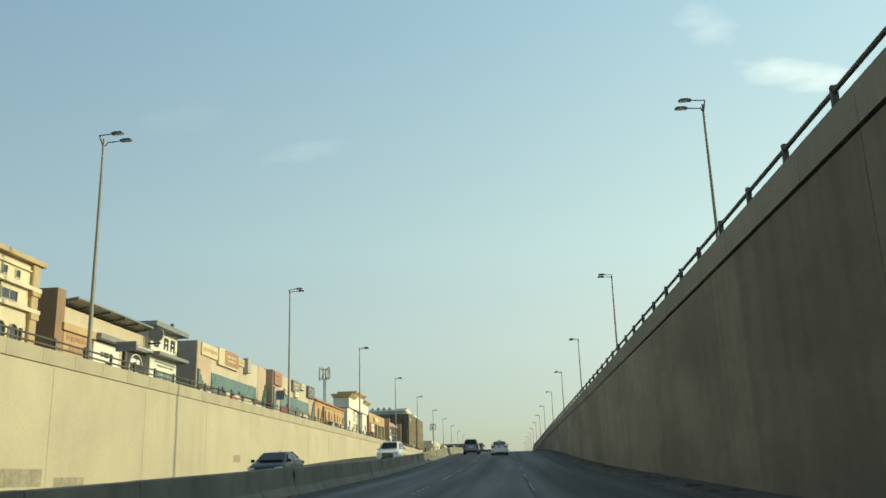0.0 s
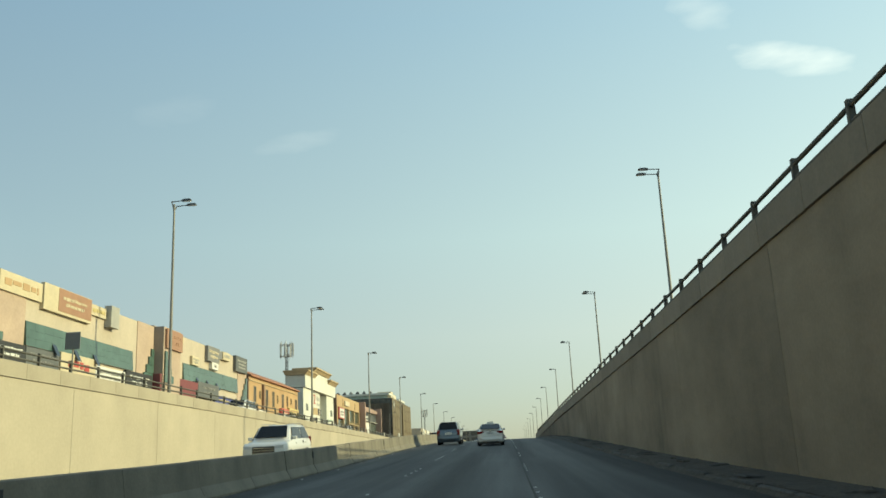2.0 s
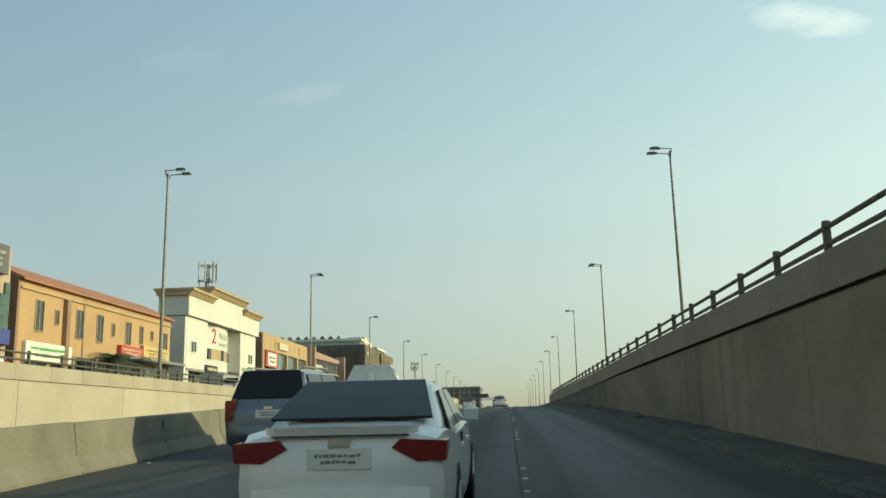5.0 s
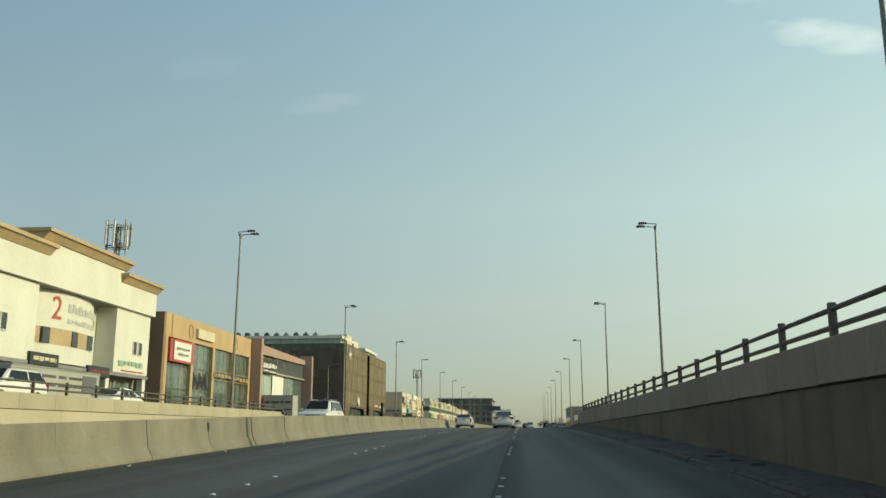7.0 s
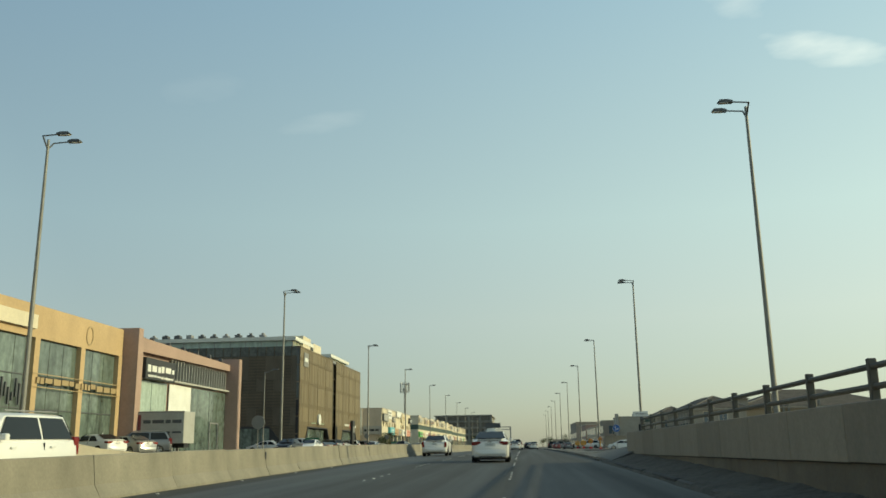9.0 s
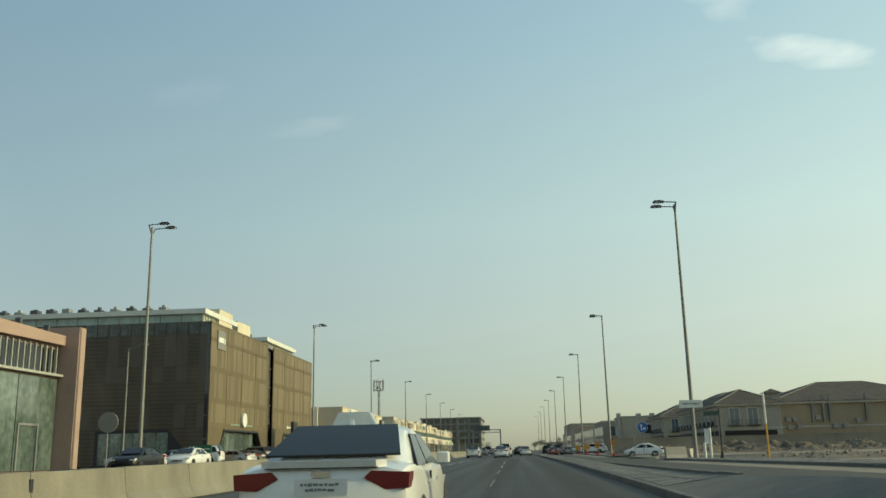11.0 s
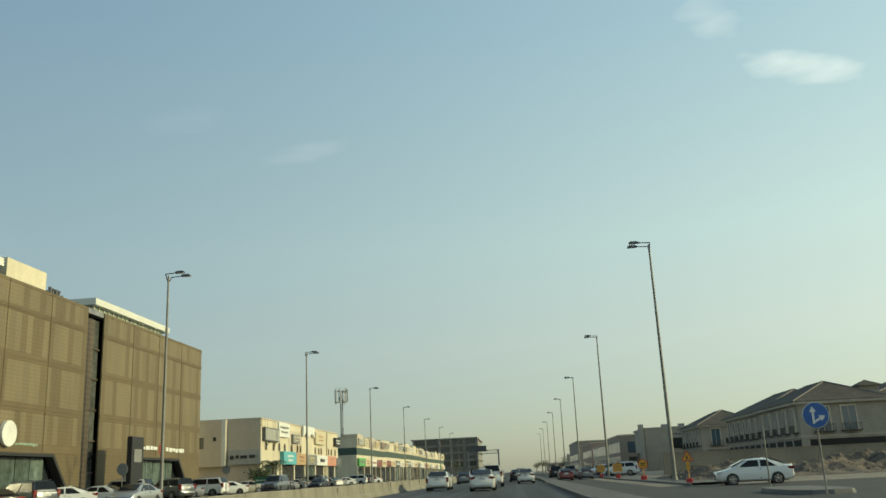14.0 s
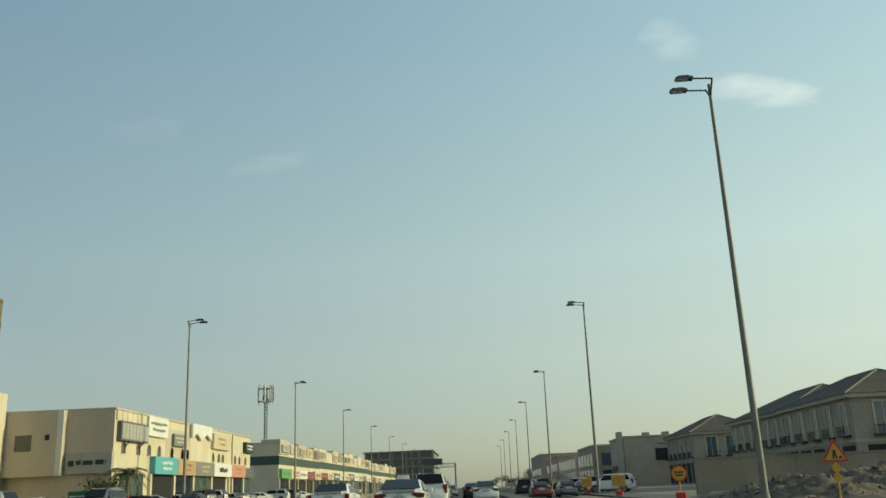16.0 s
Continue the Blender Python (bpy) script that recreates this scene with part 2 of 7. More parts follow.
GLASS_SIDE = material("glass behind mesh", (0.085, 0.09, 0.08), 0.25, 0, 2.5, 0.3, 0.0, 0.5, 0.8, spread=0.35, spec=0.5)
GLASS_SHOP = material("shopfront glass", (0.12, 0.155, 0.135), 0.08, 0, 2.5, 0.3, 0.0, 0.6, 0.9, streak=0.8, spread=0.25, spec=0.9)
GLASS_VILLA = glazing("blue grey window glass", (0.055, 0.095, 0.135))
GLASS_PALE = material("pale glass, curtains and mirrored sky", (0.34, 0.42, 0.36), 0.12, 0, 3, 0.12, 0.0, 0.3, 1.2, streak=0.95, spec=0.7)
GLASS_CAR = material("car glass", (0.012, 0.014, 0.015), 0.1, 0, 1.5, 0.1, 0.0, 0.15, 0.5, spec=0.22)
DARK = material("dark opening", (0.02, 0.019, 0.018), 0.9)
BLACK = material("black plastic", (0.02, 0.02, 0.021), 0.55)
SLATE = material("dark grey panel", (0.075, 0.08, 0.085), 0.6, 0.1)
MID_GREY = material("mid grey metal", (0.27, 0.27, 0.265), 0.55, 0.4)
RUBBER = material("tyre rubber", (0.022, 0.022, 0.022), 0.85)


def ribbed(m, per_metre, depth, axis=2):
    """Fine parallel ribs across a cladding material, as relief and as tone."""
    nt = m.node_tree
    n, l = nt.nodes, nt.links
    b = n["Principled BSDF"]
    tc = n.new("ShaderNodeTexCoord")
    sep = n.new("ShaderNodeSeparateXYZ")
    l.new(tc.outputs["Object"], sep.inputs[0])
    turn = n.new("ShaderNodeMath")
    turn.operation = "MULTIPLY"
    l.new(sep.outputs[axis], turn.inputs[0])
    turn.inputs[1].default_value = per_metre * 2 * math.pi
    wave = n.new("ShaderNodeMath")
    wave.operation = "SINE"
    l.new(turn.outputs[0], wave.inputs[0])
    amount = n.new("ShaderNodeMath")
    amount.operation = "MULTIPLY_ADD"
    l.new(wave.outputs[0], amount.inputs[0])
    amount.inputs[1].default_value, amount.inputs[2].default_value = depth, 1.0
    sc = n.new("ShaderNodeVectorMath")
    sc.operation = "SCALE"
    l.new(b.inputs["Base Color"].links[0].from_socket, sc.inputs[0])
    l.new(amount.outputs[0], sc.inputs["Scale"])
    l.new(sc.outputs[0], b.inputs["Base Color"])


def drips(m, per_metre, depth):
    """Thin dark runs of rain and grime down a wall, in some stretches only."""
    nt = m.node_tree
    n, l = nt.nodes, nt.links
    b = n["Principled BSDF"]
    tc = n.new("ShaderNodeTexCoord")
    fields = []
    for scale, stretch, detail in ((per_metre, 0.035, 3), (0.07, 0.6, 2)):
        mp = n.new("ShaderNodeMapping")
        mp.inputs["Scale"].default_value = (1, 1, stretch)
        l.new(tc.outputs["Object"], mp.inputs["Vector"])
        tex = n.new("ShaderNodeTexNoise")
        tex.inputs["Scale"].default_value, tex.inputs["Detail"].default_value = scale, detail
        l.new(mp.outputs[0], tex.inputs["Vector"])
        r = n.new("ShaderNodeMapRange")
        r.inputs[1].default_value, r.inputs[2].default_value = 0.48, 0.68
        l.new(tex.outputs["Fac"], r.inputs[0])
        fields.append(r.outputs[0])
    both = n.new("ShaderNodeMath")
    both.operation = "MULTIPLY"
    l.new(fields[0], both.inputs[0])
    l.new(fields[1], both.inputs[1])
    amount = n.new("ShaderNodeMath")
    amount.operation = "MULTIPLY_ADD"
    l.new(both.outputs[0], amount.inputs[0])
    amount.inputs[1].default_value, amount.inputs[2].default_value = -depth, 1.0
    sc = n.new("ShaderNodeVectorMath")
    sc.operation = "SCALE"
    l.new(b.inputs["Base Color"].links[0].from_socket, sc.inputs[0])
    l.new(amount.outputs[0], sc.inputs["Scale"])
    l.new(sc.outputs[0], b.inputs["Base Color"])


def darken_spans(m, spans, blotch):
    """Blotches drawn out along a long wall, its colour darker over the given spans (from, to, amount)."""
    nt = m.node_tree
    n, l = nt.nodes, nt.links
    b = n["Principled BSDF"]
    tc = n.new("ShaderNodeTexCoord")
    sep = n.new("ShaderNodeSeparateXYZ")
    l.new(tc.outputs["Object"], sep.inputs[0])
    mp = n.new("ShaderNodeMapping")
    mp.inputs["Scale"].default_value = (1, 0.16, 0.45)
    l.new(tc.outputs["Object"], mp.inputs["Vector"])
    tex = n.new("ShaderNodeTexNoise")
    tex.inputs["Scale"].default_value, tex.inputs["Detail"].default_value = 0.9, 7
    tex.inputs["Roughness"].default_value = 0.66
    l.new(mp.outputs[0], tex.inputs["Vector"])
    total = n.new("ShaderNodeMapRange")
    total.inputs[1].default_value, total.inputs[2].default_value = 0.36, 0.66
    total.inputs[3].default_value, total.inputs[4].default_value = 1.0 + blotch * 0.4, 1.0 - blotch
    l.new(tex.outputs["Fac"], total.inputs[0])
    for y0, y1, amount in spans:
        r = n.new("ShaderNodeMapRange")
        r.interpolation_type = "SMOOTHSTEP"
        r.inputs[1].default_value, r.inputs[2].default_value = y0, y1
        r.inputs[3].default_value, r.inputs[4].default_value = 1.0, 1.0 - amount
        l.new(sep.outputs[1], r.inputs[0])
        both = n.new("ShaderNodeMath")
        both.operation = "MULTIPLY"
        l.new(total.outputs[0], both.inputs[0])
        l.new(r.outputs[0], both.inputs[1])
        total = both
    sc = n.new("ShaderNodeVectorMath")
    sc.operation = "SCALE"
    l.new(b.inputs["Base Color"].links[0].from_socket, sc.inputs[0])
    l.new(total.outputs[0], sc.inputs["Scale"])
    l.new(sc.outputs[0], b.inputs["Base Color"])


# east wall colour gets darker past y 104 and before y 26
darken_spans(CONCRETE_DIM, ((104.0, 150.0, 0.46), (26.0, 12.0, 0.26)), 0.24)
ribbed(MESH_BRONZE, 3.7, 0.06)
ribbed(MESH_WINDOW, 3.7, 0.06)
ribbed(MESH_DARK, 2.3, 0.16)
drips(CONCRETE_DIM, 1.6, 0.34)
drips(CONCRETE, 0.9, 0.10)
drips(BARRIER, 2.2, 0.3)
CHROME = material("bright alloy", (0.62, 0.62, 0.62), 0.22, 1.0, 10, 0.05, 0.0, 0.05)


# ---- building tools ----
class Shape:
    """Collects faces for one mesh."""

    def __init__(self):
        self.v, self.f = [], []

    def face(self, *pts):
        k = len(self.v)
        self.v += [tuple(p) for p in pts]
        self.f.append(tuple(range(k, k + len(pts))))
        return self

    def hexa(self, a, b):
        """A solid from four corners a (ring, counter-clockwise from outside below) to four corners b."""
        k = len(self.v)
        self.v += [tuple(p) for p in a] + [tuple(p) for p in b]
        n = len(a)
        self.f.append(tuple(k + i for i in reversed(range(n))))
        self.f.append(tuple(k + n + i for i in range(n)))
        self.f += [(k + i, k + (i + 1) % n, k + n + (i + 1) % n, k + n + i) for i in range(n)]
        return self

    def box(self, x0, x1, y0, y1, z0, z1, c=0.0):
        """An upright box; c chamfers its upright and top edges."""
        x0, x1, y0, y1 = min(x0, x1), max(x0, x1), min(y0, y1), max(y0, y1)
        if not c:
            ring = [(x0, y0), (x1, y0), (x1, y1), (x0, y1)]
            return self.hexa([(*p, z0) for p in ring], [(*p, z1) for p in ring])
        ring = [(x0 + c, y0), (x1 - c, y0), (x1, y0 + c), (x1, y1 - c), (x1 - c, y1), (x0 + c, y1), (x0, y1 - c), (x0, y0 + c)]
        top = [(x0 + 2 * c, y0 + c), (x1 - 2 * c, y0 + c), (x1 - c, y0 + 2 * c), (x1 - c, y1 - 2 * c), (x1 - 2 * c, y1 - c),
               (x0 + 2 * c, y1 - c), (x0 + c, y1 - 2 * c), (x0 + c, y0 + 2 * c)]
        self.hexa([(*p, z0) for p in ring], [(*p, z1 - c) for p in ring])
        return self.hexa([(*p, z1 - c) for p in ring], [(*p, z1) for p in top])

    def tube(self, p, q, r, r2=None, n=10):
        """A round bar from p to q."""
        p, q = Vector(p), Vector(q)
        d = (q - p).normalized()
        u = d.cross(Vector((0, 0, 1)) if abs(d.z) < 0.9 else Vector((1, 0, 0))).normalized()
        w = d.cross(u)
        r2 = r if r2 is None else r2
        ang = [2 * math.pi * i / n for i in range(n)]
        a = [p + r * (math.cos(t) * u + math.sin(t) * w) for t in ang]
        b = [q + r2 * (math.cos(t) * u + math.sin(t) * w) for t in ang]
        return self.hexa(a, b)

    def prism(self, outline, axis, lo, hi):
        """Extrudes a flat outline of pairs along an axis from lo to hi."""
        def put(p, h):
            return {"x": (h, p[0], p[1]), "y": (p[0], h, p[1]), "z": (p[0], p[1], h)}[axis]
        a, b = [put(p, lo) for p in outline], [put(p, hi) for p in outline]
        return self.hexa(a, b)

    def mesh(self, name, mat, smooth=False):
        me = bpy.data.meshes.new(name)
        me.from_pydata(self.v, [], self.f)
        bm = bmesh.new()
        bm.from_mesh(me)
        if smooth:
            bmesh.ops.remove_doubles(bm, verts=bm.verts, dist=1e-4)
        bmesh.ops.recalc_face_normals(bm, faces=bm.faces)
        if smooth:
            for f in bm.faces:
                f.smooth = True
            for e in bm.edges:
                if len(e.link_faces) == 2 and e.calc_face_angle() > radians(38):
                    e.smooth = False
        bm.to_mesh(me)
        bm.free()
        me.materials.append(mat)
        return me


def part(name, shape, mat, parent=None, label="", smooth=False):
    """One mesh object under a thing or a part; shape may be a Shape or a ready mesh."""
    me = shape.mesh(name, mat, smooth) if isinstance(shape, Shape) else shape
    ob = new(name, me)
    if parent is not None:
        ob.parent = parent
    if label:
        ob["label"] = label
    return ob


def thing(name, label, category, at=(0, 0, 0), turn=0.0, group=""):
    ob = new(name)
    ob.empty_display_size = 0.3
    ob.matrix_world = pose(*at, 0, 0, turn)
    return tagged(ob, label, category, group)


def solid(name, shape, mat, label, category, group="", kind="", smooth=False):
    return tagged(part(name, shape, mat, None, "", smooth), label, category, group, kind)


def lettering(parent, x, y0, y1, z0, z1, mat, rows=2, rng=None, depth=0.03, name="lettering", axis="x"):
    """Writing that cannot be read: rows of short plain bars on a face that looks along +x (or -y)."""
    rng = rng or random.Random(int(abs(y0) * 10 + z0 * 7))
    s = Shape()
    h = (z1 - z0) / rows
    for r in range(rows):
        a, b = y0, y1
        if rows > 1 and r != rows - 1:
            a, b = y0 + (y1 - y0) * 0.12, y1 - (y1 - y0) * 0.1
        p = a
        lo, hi = z0 + h * r + 0.18 * h, z0 + h * r + 0.82 * h
        while p < b - 0.02:
            q = min(b, p + h * rng.uniform(0.35, 1.3))
            d = h * rng.uniform(0, 0.2)
            if axis == "x":
                s.box(x - 0.004, x + depth, p, q, lo + d, hi - h * rng.uniform(0, 0.15))
            else:
                s.box(p, q, x - depth, x + 0.004, lo + d, hi - h * rng.uniform(0, 0.15))
            p = q + h * rng.uniform(0.12, 0.3)
    if s.f:
        tagged(part(name, s, mat, parent), kind="stuff")


# ---- heights of the place ----
ROAD_Y = (-400, -120, 0, 18, 36, 53, 62, 107, 125, 142, 158, 170, 208, 225, 250, 300, 3000)
ROAD_Z = (-3.2, -2.9, -1.22, -0.74, -0.24, 0.24, 0.60, 2.50, 3.10, 3.56, 3.92, 4.12, 4.46, 4.52, 4.58, 4.58, 4.58)
_ys = np.arange(-400, 3001, 2.0)
_zs = np.convolve(np.pad(np.interp(_ys, ROAD_Y, ROAD_Z), 8, mode="edge"), np.ones(17) / 17, "valid")


def road_z(y):
    return float(np.interp(y, _ys, _zs))


def street_left_z(y):
    return float(np.interp(y, (-400, 188, 205, 225, 285, 3000), (5.25, 5.22, 5.0, 4.82, 4.72, 4.72)))


def street_right_z(y):
    return float(np.interp(y, (-400, 185, 215, 240, 255, 290, 3000), (5.2, 5.2, 4.75, 4.62, 4.54, 4.45, 4.45)))


def barrier_x(y):
    return float(np.interp(y, (-400, 70, 170, 3000), (-8.6, -8.6, -9.5, -9.5)))


WALL_R, WALL_L, WALL_END = 3.73, -21.0, 199.0
STATIONS = [-400, -200, -100, -60] + list(range(-40, 340, 5)) + [360, 400, 450, 520, 600, 750, 1000, 1500, 2200, 3000]


def sheet(name, edges, mat, label, category, kind="structure", stations=STATIONS):
    """A strip along the road: edges are functions of y giving (x, z), from its left to its right edge."""
    v, f, n = [], [], len(edges)
    for y in stations:
        v += [(e(y)[0], y, e(y)[1]) for e in edges]
    for i in range(len(stations) - 1):
        f += [(i * n + j, i * n + j + 1, (i + 1) * n + j + 1, (i + 1) * n + j) for j in range(n - 1)]
    me = bpy.data.meshes.new(name)
    me.from_pydata(v, [], f)
    me.materials.append(mat)
    return tagged(new(name, me), label, category, "", kind)


def near(y, lo, hi):
    """0 while the walls stand, 1 where all is at one level."""
    return float(np.interp(y, (lo, hi), (0, 1)))


def mouth(y):
    """The ground dips a little where the side road joins."""
    return 0.2 if 259 < y < 298 else 0.0


def seam_x(y):
    return float(np.interp(y, (0, 70, 180, 300), (-1.15, -1.15, -1.35, -1.7))) - 0.07


sheet("ground", [
    lambda y: (-2500, street_left_z(y) - 0.25), lambda y: (-60, street_left_z(y) - 0.25), lambda y: (-21.45 - 2.2 * near(y, 196, 206), street_left_z(y) - 0.25),
    lambda y: (-21.15 + 0.6 * near(y, 195, 200), road_z(y) - 0.12), lambda y: (4.15, road_z(y) - 0.12), lambda y: (4.45, street_right_z(y) - 0.12),
    lambda y: (11.0, street_right_z(y) + 0.05 - mouth(y)), lambda y: (14.0, street_right_z(y) + 0.12 - mouth(y)),
    lambda y: (40, street_right_z(y) + 0.12 - mouth(y)), lambda y: (2500, street_right_z(y) + 0.12)],
    SAND, "dusty sand coloured bare ground beside the road", "ground")
sheet("road", [lambda y: (barrier_x(y) - 0.3, road_z(y)), lambda y: (-3, road_z(y) + 0.02), lambda y: (seam_x(y), road_z(y) + 0.014)],
      ASPHALT, "dark grey asphalt carriageway climbing out of the underpass", "road")
sheet("road_lane", [lambda y: (seam_x(y), road_z(y) + 0.014), lambda y: (2.62, road_z(y))],
      ASPHALT_NEW, "newer almost black asphalt of the outer lane", "road")
sheet("road_opposite", [lambda y: (-20.95, road_z(y)), lambda y: (-15, road_z(y) + 0.02), lambda y: (barrier_x(y) - 0.3, road_z(y) + 0.004)],
      ASPHALT_OLD, "dark grey asphalt carriageway behind the concrete barrier", "road")
sheet("street_left", [lambda y: (-33.0, street_left_z(y) + 0.02), lambda y: (-21.35 - 2.1 * near(y, 196, 206), street_left_z(y) - 0.02)],
      ASPHALT_OLD, "worn asphalt side street in front of the shops", "road")
sheet("street_right", [lambda y: (4.55, street_right_z(y) - 0.02), lambda y: (10.5, street_right_z(y))],
      ASPHALT_OLD, "worn grey asphalt side street", "road", stations=[y for y in STATIONS if y <= 185] + [190 + 5 * i for i in range(30)] + [360, 400, 450, 520, 600, 750, 1000, 1500, 2200, 3000])
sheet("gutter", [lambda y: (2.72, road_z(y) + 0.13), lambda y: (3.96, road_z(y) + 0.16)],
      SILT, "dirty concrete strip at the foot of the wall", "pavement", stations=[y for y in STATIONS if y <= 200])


# ---- retaining walls: cast panels, a precast coping in pieces, and a two-rail fence ----
def cap_rise(x, y):
    """The east coping is not quite level."""
    return float(np.interp(y, (0, 25, 62, 95, 120, 150, 199), (0.03, 0.03, -0.05, 0.02, 0.07, 0.02, 0.06))) if x > 0 else 0.0


def retaining_wall(name, face, back, mat, cap, y_start, y_end, panel, top, label):
    """A wall from face (towards the road) to back, in panels with open joints."""
    holder = new(name)
    tagged(holder, label, "retaining wall", "", "structure")
    out = 1 if face > back else -1
    y, i = y_start, 0
    while y < y_end - 0.1:
        q = min(y_end, y + panel)
        lo = road_z(y) - 0.5
        s = Shape()
        s.prism([(y + 0.012, lo), (q - 0.012, road_z(q) - 0.5), (q - 0.012, top - 0.67), (y + 0.012, top - 0.67)], "x", face, back)
        part("wall_panel", s, mat, holder)
        y, i = q, i + 1
    s = Shape()
    s.box(face - out * 0.04, back, y_start, y_end - 0.3, road_z(-40) - 0.5, top - 0.69)
    part("joint", s, JOINT, holder, "dark filler in the panel joints")
    # shadow groove under the coping
    s = Shape()
    s.box(face - out * 0.05, back, y_start, y_end - 0.05, top - 0.72, top - 0.62)
    part("groove", s, JOINT, holder, "dark groove under the coping")
    c = Shape()
    c.box(face + out * 0.05, back, 0.006, 2.744, top - 0.64, top, 0.012)
    me = c.mesh("coping_piece", cap)
    y = -40.0
    while y < y_end - 1:
        deep = 0.26 * near(y, 128, 190) if out < 0 else 0.0
        if deep:
            ob = part("groove", Shape().box(face + out * 0.012, back, 0.0, 2.75, top - 0.665 - deep, top - 0.635 - deep), JOINT, holder)
            ob.location = (0, y, cap_rise(face, y))
            ob = part("coping_piece", Shape().box(face + out * 0.05, back, 0.006, 2.744, top - 0.64 - deep, top, 0.012), cap, holder)
        else:
            ob = part("coping_piece", me, None, holder)
        ob.location = (0, y, cap_rise(face, y))
        y += 2.75
    return holder


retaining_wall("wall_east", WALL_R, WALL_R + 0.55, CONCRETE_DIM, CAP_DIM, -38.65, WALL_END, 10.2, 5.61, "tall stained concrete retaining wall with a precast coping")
retaining_wall("wall_west", WALL_L, WALL_L - 0.55, CONCRETE, CONCRETE_CAP, -42.3, 196.0, 9.7, 5.72, "sunlit tan concrete retaining wall with a precast coping")

s = Shape()
s.prism([(196.02, 4.1), (207, 4.2), (207, 4.9), (199, 5.3), (196.02, 5.6)], "x", WALL_L - 0.5, WALL_L + 0.03)
solid("parapet_end", s, CONCRETE_CAP, "low sloping concrete parapet end by the far carriageway", "parapet", kind="structure")

# flat grey rectangles low on the west wall
for y0, y1, h, z in ((31.9, 35.0, 0.7, -0.1), (36.0, 38.7, 0.4, -0.25), (60.5, 62.1, 0.5, 0.3), (28.9, 30.6, 0.4, 0.05)):
    zz = road_z(y0) + 0.55 + z
    s = Shape()
    s.box(WALL_L + 0.001, WALL_L + 0.005, y0, y1, zz, zz + h)
    solid("overpaint_patch", s, PATCH, "flat grey rectangle on the concrete wall", "paint patch", "patches on the wall")


def fence(x, z, y_start, y_end, pitch, label):
    f = thing("guard_rail", label, "guard rail", (x, 0, z))
    p = Shape()
    p.box(-0.06, 0.06, -0.05, 0.05, 0.0, 0.61, 0.01)
    p.box(-0.10, 0.10, -0.10, 0.10, 0.0, 0.02)
    me = p.mesh("post", RAIL)
    y = y_start
    ys = []
    while y < y_end:
        ob = part("post", me, None, f)
        ob.location = (0, y, cap_rise(x, y))
        ys.append(y)
        y += pitch
    bar = Shape().tube((0.0, 0.0, 0.0), (0.0, pitch, 0.0), 0.046, n=8).mesh("rail", RAIL)
    for z in (0.22, 0.50):
        for a in ys[:-1]:
            ob = part("rail", bar, None, f)
            ob.location = (0.0, a, z + cap_rise(x, a))
    return f


fence(WALL_R + 0.22, 5.60, -10.84, 197.0, 2.717, "dark grey-green steel rail with two bars on a coping")
fence(WALL_L - 0.25, 5.71, -11.1, 196.0, 2.75, "dark steel rail with two bars above a sunlit wall")

# ---- the median barrier, piece by piece ----
def barrier_mesh(length, mat=BARRIER):
    half = [(0.30, 0.0), (0.30, 0.075), (0.165, 0.33), (0.105, 0.90), (0.085, 0.92)]
    s = Shape()
    s.prism(half + [(-a, b) for a, b in reversed(half)], "y", 0.012, length - 0.012)
    return s.mesh("barrier_body", mat)


BARRIER_ME = barrier_mesh(4.0)
REFLECTOR = Shape().box(0.118, 0.15, -0.06, 0.06, 0.56, 0.80, 0.006).mesh("reflector", BLACK)
y, count = -40.0, 0
while y < 440:
    lean = 0.5 * random.uniform(-1, 1)
    b = new("concrete_barrier", BARRIER_ME)
    slope = math.degrees(math.atan2(road_z(y + 4) - road_z(y), 4.0))
    turn = math.degrees(math.atan2(-(barrier_x(y + 4) - barrier_x(y)), 4.0))
    b.matrix_world = pose(barrier_x(y) - 0.3, y, road_z(y) - 0.02 + random.uniform(-0.012, 0.012), slope, lean, turn + random.uniform(-0.25, 0.25))
    tagged(b, "weathered tan concrete road barrier with sloping sides", "barrier", "barriers along the median")
    if count % 5 == 2:
        part("reflector", REFLECTOR, None, b, "small black reflector bracket")
    y += 4.0
    count += 1

# ---- kerb and gutter on the right ----
KERB_ME = Shape().box(0.0, 0.16, 0.008, 1.992, -0.1, 0.16, 0.02).mesh("kerb_stone", KERB)
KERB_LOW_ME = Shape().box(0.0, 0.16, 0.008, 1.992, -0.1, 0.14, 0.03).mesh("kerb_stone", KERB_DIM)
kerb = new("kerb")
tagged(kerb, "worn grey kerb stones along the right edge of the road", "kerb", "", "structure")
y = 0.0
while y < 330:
    # stones beside the wall are darker and lower than those past its end
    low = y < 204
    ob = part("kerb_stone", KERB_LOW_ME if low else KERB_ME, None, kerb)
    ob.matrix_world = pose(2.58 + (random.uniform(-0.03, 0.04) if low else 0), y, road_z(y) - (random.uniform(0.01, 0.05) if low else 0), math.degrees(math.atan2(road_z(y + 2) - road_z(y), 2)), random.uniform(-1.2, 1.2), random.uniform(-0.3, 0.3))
    y += 2.0

